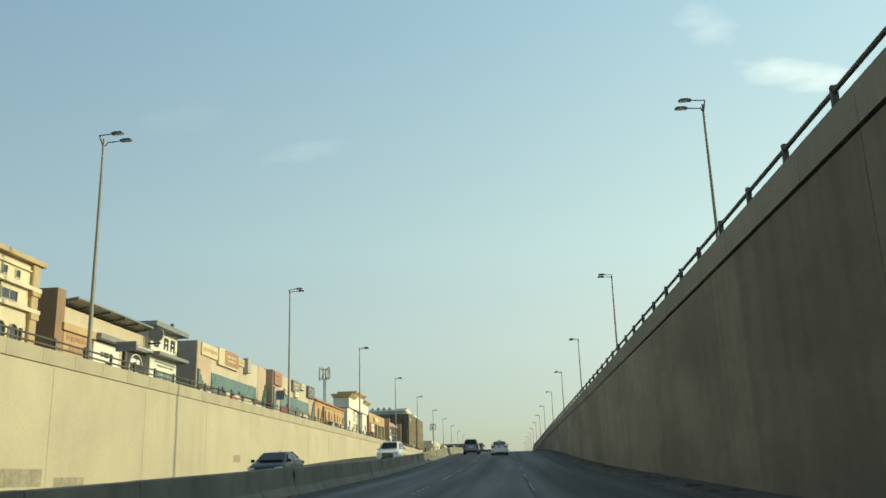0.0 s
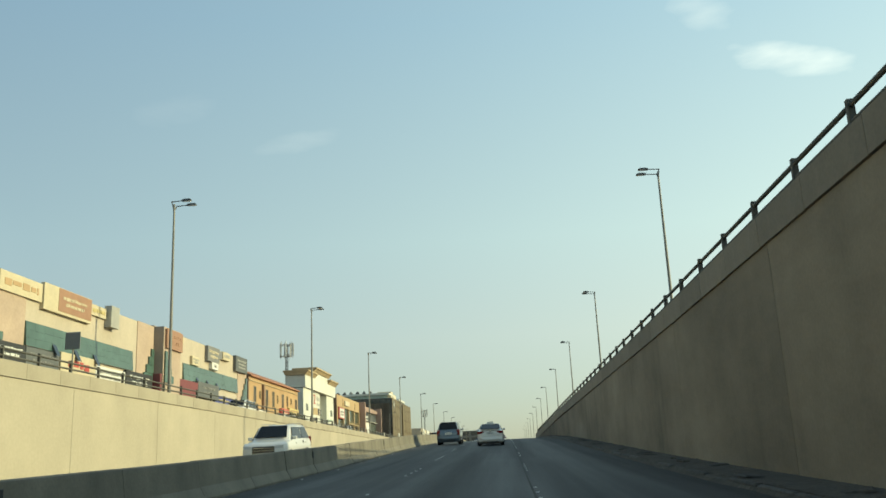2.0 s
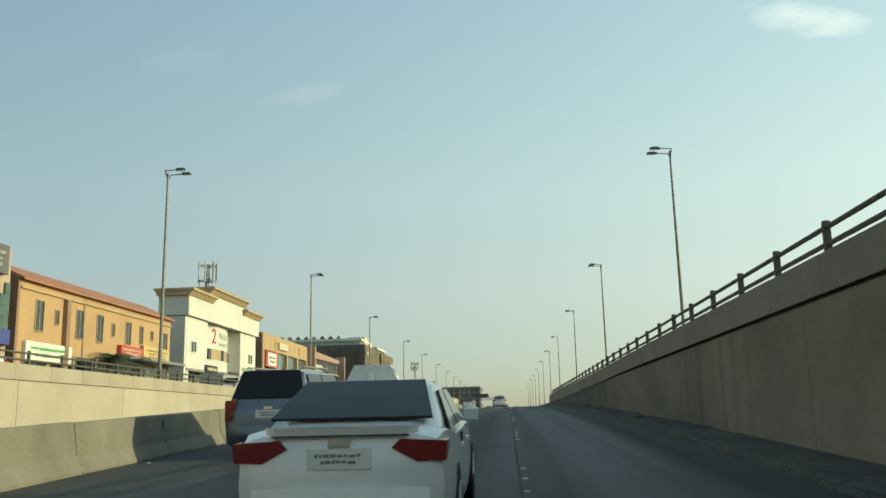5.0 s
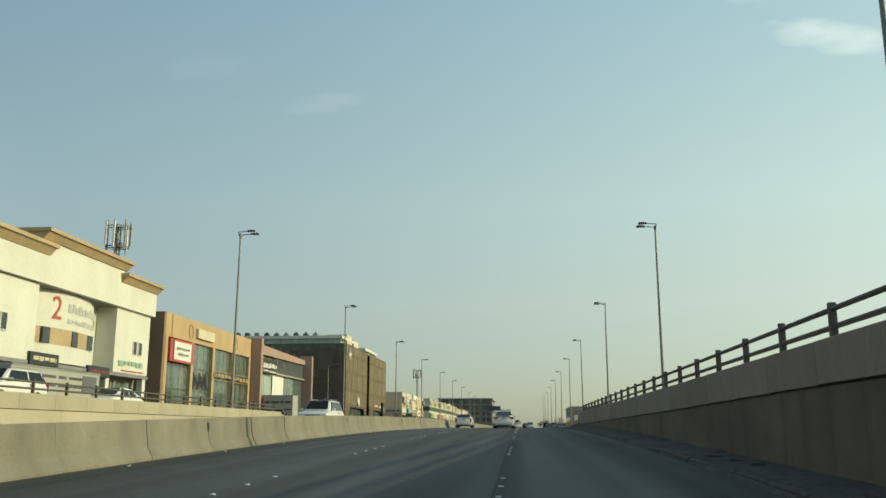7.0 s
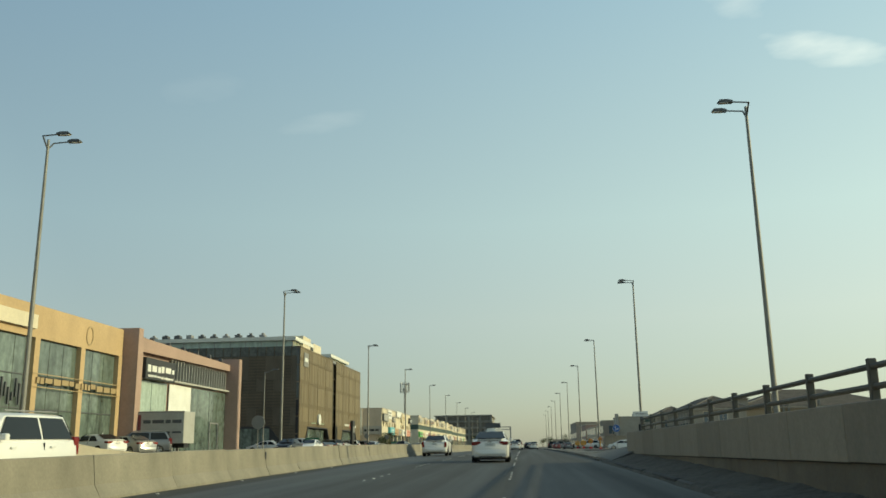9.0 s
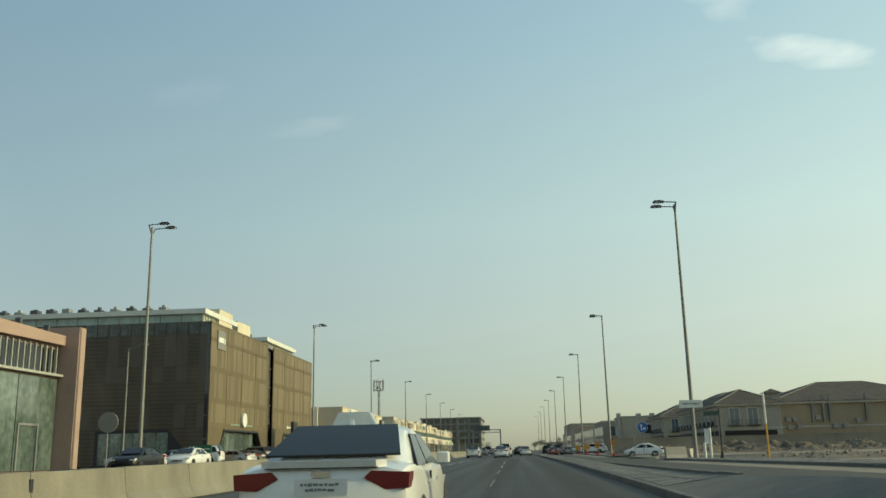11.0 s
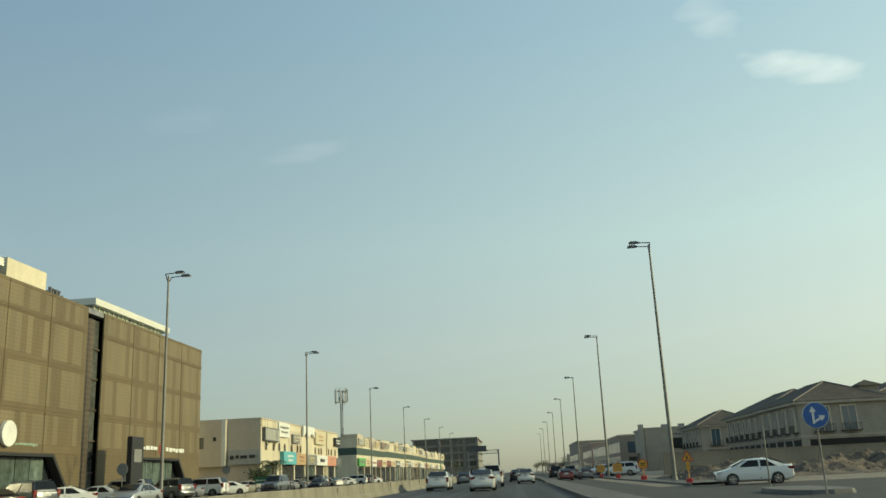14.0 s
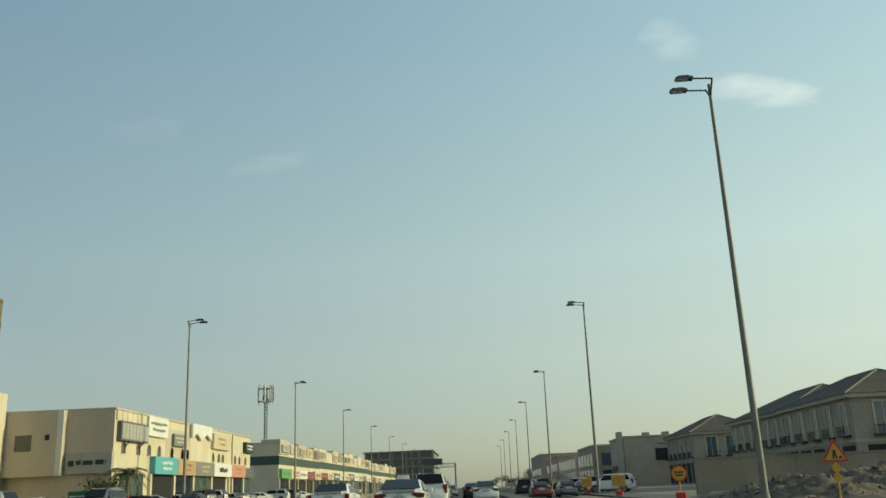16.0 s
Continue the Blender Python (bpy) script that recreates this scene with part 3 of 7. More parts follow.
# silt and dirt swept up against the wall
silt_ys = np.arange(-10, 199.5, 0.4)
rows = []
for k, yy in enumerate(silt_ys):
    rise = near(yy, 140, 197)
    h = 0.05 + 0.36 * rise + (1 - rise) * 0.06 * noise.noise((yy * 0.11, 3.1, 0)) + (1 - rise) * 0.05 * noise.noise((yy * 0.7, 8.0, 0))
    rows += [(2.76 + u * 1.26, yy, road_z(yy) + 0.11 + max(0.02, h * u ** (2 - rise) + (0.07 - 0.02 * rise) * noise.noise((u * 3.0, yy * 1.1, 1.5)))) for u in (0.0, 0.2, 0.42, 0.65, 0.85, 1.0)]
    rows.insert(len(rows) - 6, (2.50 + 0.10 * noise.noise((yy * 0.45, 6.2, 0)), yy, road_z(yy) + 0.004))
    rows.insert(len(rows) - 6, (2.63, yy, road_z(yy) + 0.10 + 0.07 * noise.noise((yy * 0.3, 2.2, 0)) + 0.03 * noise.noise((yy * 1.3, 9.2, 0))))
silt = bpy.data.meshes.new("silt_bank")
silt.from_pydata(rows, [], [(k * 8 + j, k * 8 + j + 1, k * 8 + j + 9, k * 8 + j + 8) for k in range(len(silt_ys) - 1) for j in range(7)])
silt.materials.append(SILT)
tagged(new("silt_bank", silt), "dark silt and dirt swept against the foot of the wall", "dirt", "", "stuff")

# paved divider between the road and the side street past the end of the wall
sheet("divider", [lambda y: (2.74, road_z(y) + 0.14), lambda y: (4.35, float(np.interp(y, (198, 207, 216), (5.13, 5.02, 4.8))) if y < 216 else max(road_z(y), street_right_z(y) - 0.1) + 0.15)],
      PAVING, "grey paved divider between road and side street", "pavement",
      stations=[WALL_END - 2 + 3 * i for i in range(60)] + [400, 450, 520, 600, 800, 1200])
DIVIDER = bpy.data.objects["divider"]
s = Shape()
s.prism([(2.74, 3.9), (2.74, road_z(197) + 0.135), (4.35, 5.125), (4.35, 3.9)], "y", 196.9, 197.0)
part("end_slab", s, PAVING, DIVIDER)


def divider_z(y):
    return float(np.interp(y, (198, 207, 216), (5.13, 5.02, 4.8))) if y < 216 else max(road_z(y), street_right_z(y) - 0.1) + 0.15


PAVER = material("worn paving slab", (0.15, 0.143, 0.126), 0.92, 0, 14, 0.2, 0.35, 0.3, 1.2, spread=0.22)
PAVER_ME = Shape().box(-0.375, 0.375, -0.285, 0.285, -0.04, 0.012, 0.012).mesh("paver", PAVER)
rng_pave = random.Random(12)
y = 214.0
while y < 276:
    a, c = road_z(y) + 0.14, divider_z(y)
    lean = -math.degrees(math.atan2(c - a, 1.61))
    for u in (0.27, 0.75):
        ob = part("paver", PAVER_ME, None, DIVIDER)
        ob.matrix_world = pose(2.74 + 1.61 * u, y + rng_pave.uniform(-0.01, 0.01), a + (c - a) * u + rng_pave.uniform(-0.006, 0.008), rng_pave.uniform(-1, 1), lean + rng_pave.uniform(-1, 1), rng_pave.uniform(-1.2, 1.2))
    y += 0.6
far_kerb = new("kerb_side_street")
tagged(far_kerb, "pale kerb stones along the side street", "kerb", "", "structure")
y = 213.0
while y < 340:
    ob = part("kerb_stone", KERB_ME, None, far_kerb)
    ob.location = (4.36, y, street_right_z(y) - 0.02)
    if not 260 < y < 297:
        ob = part("kerb_stone", KERB_ME, None, far_kerb)
        ob.location = (10.45, y, street_right_z(y))
    y += 2.0
sheet("pavement", [lambda y: (10.62, street_right_z(y) + 0.15), lambda y: (13.6, street_right_z(y) + 0.17)],
      PAVING, "dusty paved strip where the lamp posts stand", "pavement", stations=[205 + 5 * i for i in range(12)])
SLAB_ME = Shape().box(-0.48, 0.48, -0.48, 0.48, -0.04, 0.012, 0.012).mesh("paver", PAVER)
WALKWAY = bpy.data.objects["pavement"]
for k in range(53):
    for j in range(3):
        ob = part("paver", SLAB_ME, None, WALKWAY)
        yy = 206.5 + k
        ob.matrix_world = pose(11.12 + 0.99 * j, yy, street_right_z(yy) + 0.155 + 0.0067 * j + rng_pave.uniform(-0.006, 0.008), rng_pave.uniform(-0.8, 0.8), rng_pave.uniform(-0.8, 0.8), rng_pave.uniform(-1, 1))
sheet("pavement_far", [lambda y: (10.62, street_right_z(y) + 0.15), lambda y: (13.6, street_right_z(y) + 0.17)],
      PAVING, "dusty paved strip where the lamp posts stand", "pavement", stations=[298 + 6 * i for i in range(28)] + [480, 600, 900])
sheet("side_road", [lambda y: (10.4, street_right_z(y) + 0.004), lambda y: (60, street_right_z(y) + 0.02)],
      ASPHALT_OLD, "dusty asphalt of a crossing side road", "road", stations=[259.8, 266, 272, 279, 286, 297.8])
sheet("pavement_left", [lambda y: (-33.5, street_left_z(y) + 0.14), lambda y: (-31.6, street_left_z(y) + 0.13)],
      PAVING, "paved strip in front of the shops", "pavement", stations=[y for y in STATIONS if -60 < y < 800])
sheet("lamp_strip_left", [lambda y: (-28.4, street_left_z(y) + 0.13), lambda y: (-26.7, street_left_z(y) + 0.13)],
      PAVING, "paved strip between side street and parking", "pavement", stations=[y for y in STATIONS if -60 < y < 800])
# slope from the far carriageway up to the left side street
sheet("verge_left", [lambda y: (-23.5, street_left_z(y) + 0.01), lambda y: (-20.9, road_z(y) + 0.01)],
      ASPHALT_OLD, "sloping asphalt where side street meets carriageway", "road", stations=[204 + 8 * i for i in range(30)] + [500, 700, 1200])

# loose broken slabs and rubble on the strip at the foot of the wall
rng = random.Random(5)
for i in range(46):
    y = rng.uniform(4, 150)
    w, d, h = rng.uniform(0.08, 0.3), rng.uniform(0.12, 0.6), rng.uniform(0.02, 0.05)
    s = Shape()
    ring = [(rng.uniform(0.7, 1) * a * w, rng.uniform(0.7, 1) * b * d) for a, b in ((-1, -1), (1, -1), (1.1, 0), (1, 1), (-1, 1))]
    s.hexa([(a, b, 0) for a, b in ring], [(a * 0.9, b * 0.9, h) for a, b in ring])
    ob = solid("rubble_slab", s, KERB_DIM if i % 3 else SILT, "broken piece of concrete slab at the foot of the wall", "rubble", "rubble by the wall")
    ob.matrix_world = pose(rng.uniform(2.95, 3.55), y, road_z(y) + 0.15, math.degrees(math.atan2(road_z(y + 1) - road_z(y), 1)), rng.uniform(-4, 4), rng.uniform(-15, 15))

# ---- road studs in groups, worn lane lines ----
def stud_mesh():
    s = Shape()
    ring = [(0.05 * math.cos(t), 0.035 * math.sin(t)) for t in [math.pi * i / 5 for i in range(10)]]
    s.hexa([(a, b, 0) for a, b in ring], [(a * 0.62, b * 0.62, 0.015) for a, b in ring])
    return s.mesh("road_stud", LINE)


STUD = stud_mesh()
LANES = [lambda y: float(np.interp(y, (0, 70, 180, 300), (-4.8, -4.8, -5.35, -5.5))),
         lambda y: float(np.interp(y, (0, 70, 180, 300), (-1.15, -1.15, -1.35, -1.7)))]
for lane in LANES:
    y = 2.9
    while y < 290:
        for i in range(4):
            ob = new("road_stud", STUD)
            ob.matrix_world = pose(lane(y), y + 1.5 * i, road_z(y + 1.5 * i) + 0.012)
            tagged(ob, "small pale ceramic road stud on the asphalt", "road stud", "studs of the lane lines")
        y += 12.0
for y in range(64, 200, 6):
    ob = new("road_stud", STUD)
    ob.matrix_world = pose(barrier_x(y) + 0.35, y, road_z(y) + 0.004)
    tagged(ob, "small pale ceramic road stud beside the barrier", "road stud", "studs by the barrier")
sheet("edge_line", [lambda y: (4.75, street_right_z(y) - 0.012), lambda y: (4.92, street_right_z(y) - 0.012)],
      LINE, "worn white edge line on the side street", "road marking", stations=[214 + 6 * i for i in range(40)])
# longitudinal paving joint, a thin dark sealed seam
sheet("seam", [lambda y: (LANES[1](y) - 0.09, road_z(y) + 0.021), lambda y: (LANES[1](y) - 0.05, road_z(y) + 0.021)],
      JOINT, "dark sealed seam in the asphalt", "road marking", stations=[y for y in STATIONS if -40 <= y <= 200])

# ---- street lamps: tapered pole with two heads on a bracket ----
def street_lamp(base_z, top_z, side, label):
    h = top_z - base_z
    t = thing("street_lamp", label, "street lamp", group="street lamps")
    s = Shape()
    s.tube((0, 0, 0), (0, 0, h * 0.5), 0.155, 0.115, 12)
    s.tube((0, 0, h * 0.5), (0, 0, h), 0.115, 0.075, 12)
    part("pole", s, GALV, t, smooth=True)
    s = Shape()
    s.box(-0.3, 0.3, -0.3, 0.3, -0.3, 0.06, 0.02)
    s.tube((0, 0, 0), (0, 0, 0.35), 0.2, 0.17, 12)
    part("base_plate", s, GALV, t)
    s = Shape()
    s.tube((0, 0, h - 0.6), (0, -0.62, h + 0.02), 0.045, n=8)
    s.tube((0, 0, h - 0.6), (0, 0.62, h + 0.02), 0.045, n=8)
    for y in (-0.62, 0.62):
        s.tube((0, y, h), (side * 0.95, y, h + 0.06), 0.04, n=8)
    part("bracket", s, LAMP_GREY, t)
    for y in (-0.62, 0.62):
        s = Shape()
        x0, x1 = side * 0.85, side * 1.62
        prof = [(x0, h + 0.0), (x0, h + 0.11), (x0 + side * 0.25, h + 0.18), (x1 - side * 0.12, h + 0.17), (x1, h + 0.09), (x1, h + 0.03)]
        s.prism(prof, "y", y - 0.15, y + 0.15)
        head = part("lamp_head", s, LAMP_GREY, t)
        s = Shape()
        s.box(x0 + side * 0.22, x1 - side * 0.06, y - 0.12, y + 0.12, h - 0.02, h + 0.012)
        part("lens", s, LENS, head)
    return t


LAMP_Y = (0.6, 51.5, 102.1, 152.8, 203.2, 253.7, 308.0, 356.2, 408.3, 459, 510, 561, 612, 663)
lamp_l = street_lamp(5.48, 22.75, 1, "tall galvanised street lamp with twin heads by the shops")
lamp_r = street_lamp(4.85, 22.75, -1, "tall galvanised street lamp with twin heads by the side street")
for i, y in enumerate(LAMP_Y):
    for src, x, z in ((lamp_l, -27.55, street_left_z(y) + 0.13), (lamp_r, 11.5, street_right_z(y) + (0.16 if y > 215 else 0.05))):
        m = pose(x, y, z, random.uniform(-0.2, 0.2), random.uniform(-0.25, 0.25), random.uniform(-2, 2)) @ Matrix.Diagonal((1, 1, ((22.3 if i == 1 else 22.63) - z) / 17.27 if x < 0 else ((22.55 if i == 1 else 22.9) - z) / 17.9, 1))
        if i == 0:
            src.matrix_world = m
        else:
            copy_thing(src, m)


# ---- buildings along the left side street; their fronts look along +x ----
F = -33.5
GZ = 5.3


def colour(name, rgb, rough=0.6):
    return material(name, rgb, rough, 0, 9, 0.06, 0.03, 0.12, 1.0)


S_YELLOW, S_ORANGE, S_BROWN = colour("yellow sign", (0.52, 0.42, 0.17)), colour("tan sign", (0.44, 0.29, 0.15)), colour("brown sign", (0.34, 0.19, 0.115))
S_CREAM, S_WHITE, S_BLACK = colour("cream sign", (0.55, 0.475, 0.32)), colour("white sign", (0.68, 0.68, 0.63)), colour("black sign", (0.030, 0.032, 0.034))
S_TERRA = colour("faded terracotta sign", (0.34, 0.19, 0.12))
S_MAROON, S_BLUE, S_RED = colour("maroon sign", (0.19, 0.05, 0.055)), colour("blue sign", (0.05, 0.07, 0.26)), colour("red sign", (0.46, 0.075, 0.06))
S_TEAL, S_PINK, S_GREY = colour("turquoise sign", (0.10, 0.38, 0.42)), colour("salmon sign", (0.55, 0.24, 0.17)), colour("grey sign", (0.20, 0.20, 0.19))
S_GREEN, S_GOLD, S_SLATE = colour("green sign", (0.10, 0.36, 0.10)), colour("gold lettering", (0.33, 0.24, 0.12), 0.5), colour("slate sign", (0.11, 0.12, 0.12))
S_PALE = colour("pale grey sign", (0.36, 0.355, 0.32))
S_FAINT = colour("faint grey lettering", (0.42, 0.42, 0.38))
S_MOSS = colour("moss green lettering", (0.27, 0.37, 0.27))
S_BOARD = colour("green board", (0.03, 0.14, 0.07))
S_GREENDK = colour("dark green band", (0.045, 0.075, 0.06))


def building(label, category="building"):
    return thing("shop_building", label, category)


def slab(parent, name, y0, y1, z0, z1, mat, x1=F, x0=None, label="", c=0.0):
    s = Shape()
    s.box(x1 - 18 if x0 is None else x0, x1, y0, y1, z0, z1, c)
    return part(name, s, mat, parent, label)


def sign(parent, y0, y1, z0, z1, mat, ink=None, rows=2, proud=0.3, x=F, fill=0.8, name="sign", label=""):
    s = Shape()
    s.box(x + 0.002, x + proud, y0, y1, z0, z1, 0.02)
    ob = part(name, s, mat, parent, label)
    if ink:
        my, mz = (y1 - y0) * (1 - fill) / 2, (z1 - z0) * 0.18
        lettering(ob, x + proud, y0 + my, y1 - my, z0 + mz, z1 - mz, ink, rows)
    return ob


def window(parent, y0, y1, z0, z1, glass=None, trim=None, x=F, bars=1, proud=0.07, arch=False):
    """A framed window on a face that looks along +x, with glass behind the frame."""
    glass, trim = glass or GLASS_DARK, trim or MID_GREY
    s = Shape()
    if arch:
        r, cy = (y1 - y0) / 2, (y0 + y1) / 2
        top = [(cy + r * math.cos(t), z1 - r + r * math.sin(t)) for t in [math.pi * i / 8 for i in range(9)]]
        s.prism([(y0, z0), (y1, z0)] + top, "x", x + 0.002, x + 0.02)
    else:
        s.box(x + 0.002, x + 0.02, y0, y1, z0, z1)
    w = part("window", s, glass, parent)
    f, b = Shape(), 0.06
    f.box(x + 0.003, x + proud, y0 - b, y0, z0 - b, z1 - ((y1 - y0) / 2 if arch else 0) + b)
    f.box(x + 0.003, x + proud, y1, y1 + b, z0 - b, z1 - ((y1 - y0) / 2 if arch else 0) + b)
    f.box(x + 0.003, x + proud + 0.03, y0, y1, z0 - b, z0)
    if not arch:
        f.box(x + 0.003, x + proud, y0, y1, z1, z1 + b)
    else:
        outer = [(cy + (r + b) * math.cos(t), z1 - r + (r + b) * math.sin(t)) for t in [math.pi * i / 8 for i in range(9)]]
        for i in range(8):
            f.prism([top[i], outer[i], outer[i + 1], top[i + 1]], "x", x + 0.003, x + proud)
    for i in range(1, bars + 1):
        p = y0 + (y1 - y0) * i / (bars + 1)
        f.box(x + 0.02, x + 0.05, p - 0.025, p + 0.025, z0, z1 - (0.15 if arch else 0))
    part("frame", f, trim, w)
    return w


def rooftop(parent, y0, y1, z, n, seed, x0=-48, x1=-36):
    """Small air coolers and tanks on a flat roof."""
    r = random.Random(seed)
    for i in range(n):
        x, y = r.uniform(x0, x1), r.uniform(y0, y1)
        s = Shape()
        w, d, h = r.uniform(0.5, 0.9), r.uniform(0.5, 1.1), r.uniform(0.7, 1.3)
        s.box(x - w, x + w, y - d, y + d, z, z + h, 0.04)
        part("roof_unit", s, MID_GREY if i % 2 else WHITE_WALL, parent)


def stepped_glass(parent, y_edge, way, z0, z1, x=F):
    """Teal glazing that rises in steps towards a corner."""
    steps = 4
    for i in range(steps):
        a, b = y_edge, y_edge + way * (steps - i) * 0.52
        h = (z1 - z0) / steps
        s = Shape()
        s.box(x + 0.004, x + 0.16, min(a, b), max(a, b), z0 + i * h, z0 + (i + 1) * h - 0.03)
        part("pane", s, GLASS_TEAL, parent)


def shopfronts(parent, y0, y1, z1, n, seed, x=F):
    """Ground floor: recessed glass between piers."""
    r = random.Random(seed)
    w = (y1 - y0) / n
    for i in range(n):
        a, b = y0 + i * w + 0.25, y0 + (i + 1) * w - 0.25
        s = Shape()
        s.box(x + 0.003, x + 0.03, a, b, GZ + 0.15, z1)
        g = part("shop_window", s, r.choice((GLASS_SHOP, GLASS_DARK, GLASS_SHOP)), parent)
        f = Shape()
        for p in (a, (a + b) / 2, b):
            f.box(x + 0.03, x + 0.09, p - 0.04, p + 0.04, GZ + 0.15, z1)
        f.box(x + 0.03, x + 0.09, a, b, z1 - 0.7, z1 - 0.62)
        part("frame", f, MID_GREY, g)


# ornate cream building with stacked bands, pilasters and paired arched windows
b = building("ornate cream rendered building with bands, pilasters and arched windows")
slab(b, "wall", 18, 55.5, GZ - 0.3, 14.8, CREAM)
for z, h, p in ((14.75, 0.35, 0.45), (12.95, 0.3, 0.3), (11.45, 0.3, 0.3), (14.2, 0.12, 0.15)):
    s = Shape()
    s.box(F - 17.5, F + p, 17.8, 55.5 + p * 0.6, z, z + h, 0.05)
    part("cornice", s, CREAM_DARK if p > 0.4 else CREAM, b)
for y in (20, 26, 32, 38, 44, 49.6, 54.9):
    s = Shape()
    s.box(F, F + 0.28, y - 0.42, y + 0.42, GZ, 14.75, 0.06)
    s.box(F, F + 0.38, y - 0.5, y + 0.5, 11.0, 11.42, 0.04)
    s.box(F, F + 0.38, y - 0.5, y + 0.5, 12.6, 12.93, 0.04)
    part("pilaster", s, CREAM_DARK, b)
for y in (23, 29, 35, 41, 46.8, 52.2):
    for d in (-0.75, 0.75):
        window(b, y + d - 0.5, y + d + 0.5, 8.6, 10.4, arch=True, trim=CREAM_DARK, bars=0, proud=0.12)
        window(b, y + d - 0.25, y + d + 0.25, 13.5, 14.0, bars=0, trim=CREAM)
    window(b, y - 0.9, y + 0.9, 11.9, 12.55, bars=1, trim=CREAM)
shopfronts(b, 20, 54, 8.0, 6, 3)

# brown corner tower, long pergola canopy and mixed shop signs
b = building("brown and beige shop row under a long grey slatted canopy")
slab(b, "tower", 58.1, 59.3, GZ - 0.3, 13.95, BROWN_WALL, F + 0.1, F - 2.3)
slab(b, "tower_back", 57.4, 59.3, GZ - 0.3, 13.75, GREY_WALL, F - 2.3, F - 9)
slab(b, "wall", 59.3, 74.3, GZ - 0.3, 12.9, BEIGE_WALL, F - 0.2)
s = Shape()
s.prism([(F - 2.2, 12.95), (F + 1.0, 13.38), (F + 1.0, 13.5), (F - 2.2, 13.12)], "y", 59.4, 73.2)
part("canopy", s, MID_GREY, b, "grey slatted canopy roof")
for i in range(6):
    y = 59.5 + i * 2.68
    s = Shape()
    s.prism([(F - 2.1, 12.80), (F + 0.95, 13.22), (F + 0.95, 13.36), (F - 2.1, 12.94)], "y", y, y + 0.12)
    part("rib", s, MID_GREY, b)
sign(b, 59.4, 63.6, 9.2, 11.3, S_ORANGE, S_BROWN, 2, 0.3, F - 0.2)
slab(b, "lintel", 59.0, 64.0, 11.05, 11.6, TAN_WALL, F + 0.3, F - 0.3)
slab(b, "lintel", 64.0, 73.0, 11.2, 11.6, MID_GREY, F + 0.7, F - 0.3)
sign(b, 64.3, 68.8, 8.4, 11.1, S_WHITE, S_BLACK, 2, 0.2, F - 0.2, 0.45)
dark = sign(b, 69.8, 74.1, 8.3, 11.3, S_BLACK, S_WHITE, 2, 0.25, F - 0.2, 0.4)
s = Shape()
arc_pts = [(72.1 + 1.35 * math.cos(a), 9.75 + 1.25 * math.sin(a)) for a in [0.4 + 5.2 * i / 24 for i in range(25)]]
for p, q in zip(arc_pts, arc_pts[1:]):
    s.tube((F + 0.07, *p), (F + 0.07, *q), 0.06, n=5)
part("ring", s, S_WHITE, dark)
sign(b, 70.2, 74.1, 11.32, 11.62, S_GREY, S_WHITE, 1, 0.95, F - 0.2)
shopfronts(b, 59.5, 73, 8.2, 4, 4, F - 0.2)

# white clinic with a grey slab roof and big dark lettering
b = building("white clinic front with grey slab roof and dark lettering")
slab(b, "wall", 74.4, 80.7, GZ - 0.3, 13.75, WHITE_WALL, F + 0.3)
slab(b, "roof_slab", 73.5, 81.4, 13.75, 14.2, MID_GREY, F + 1.2, F - 14, c=0.03)
slab(b, "canopy", 74.4, 81.6, 11.3, 11.6, MID_GREY, F + 1.2, F, c=0.02)
for i, y in enumerate((75.1, 77.4, 79.0)):
    s = Shape()
    s.box(F + 0.3, F + 0.36, y, y + 0.22, 12.15, 13.25)
    s.box(F + 0.3, F + 0.36, y + 0.75, y + 1.0, 12.15, 13.25)
    s.box(F + 0.3, F + 0.36, y + 0.2, y + 0.8, 12.95 if i else 13.05, 13.25)
    s.box(F + 0.3, F + 0.36, y + 0.2, y + 0.8, 12.15 if i == 0 else 12.5, 12.35 if i == 0 else 12.7)
    part("lettering", s, S_BLACK, b)
word = bpy.data.curves.new("word", "FONT")
word.body, word.size, word.extrude, word.space_character = "CLINIC", 0.5, 0.015, 1.25
word.materials.append(S_BLACK)
wob = new("lettering", word)
wob.parent = b
wob.matrix_world = pose(F + 1.19, 77.6, 11.61, 90, 0, 90)
lettering(b, F + 0.3, 75.4, 80.4, 10.4, 11.0, S_GREY, 2)
window(b, 75.6, 80.2, 7.2, 10.0, GLASS_SHOP, WHITE_WALL, F + 0.3, 2)
shopfronts(b, 74.6, 80.5, 7.0, 2, 6, F + 0.3)
s = Shape()
s.tube((F + 0.9, 74.0, 13.0), (F + 0.9, 74.2, 13.0), 0.66, n=20)
part("disc_sign", s, MID_GREY, b, "round grey disc sign on brackets")
s = Shape()
s.box(F + 0.2, F + 1.3, 74.0, 74.2, 12.15, 12.3)
s.tube((F + 0.3, 74.1, 12.6), (F + 0.5, 74.1, 12.6), 0.05)
part("bracket", s, BLACK, b)


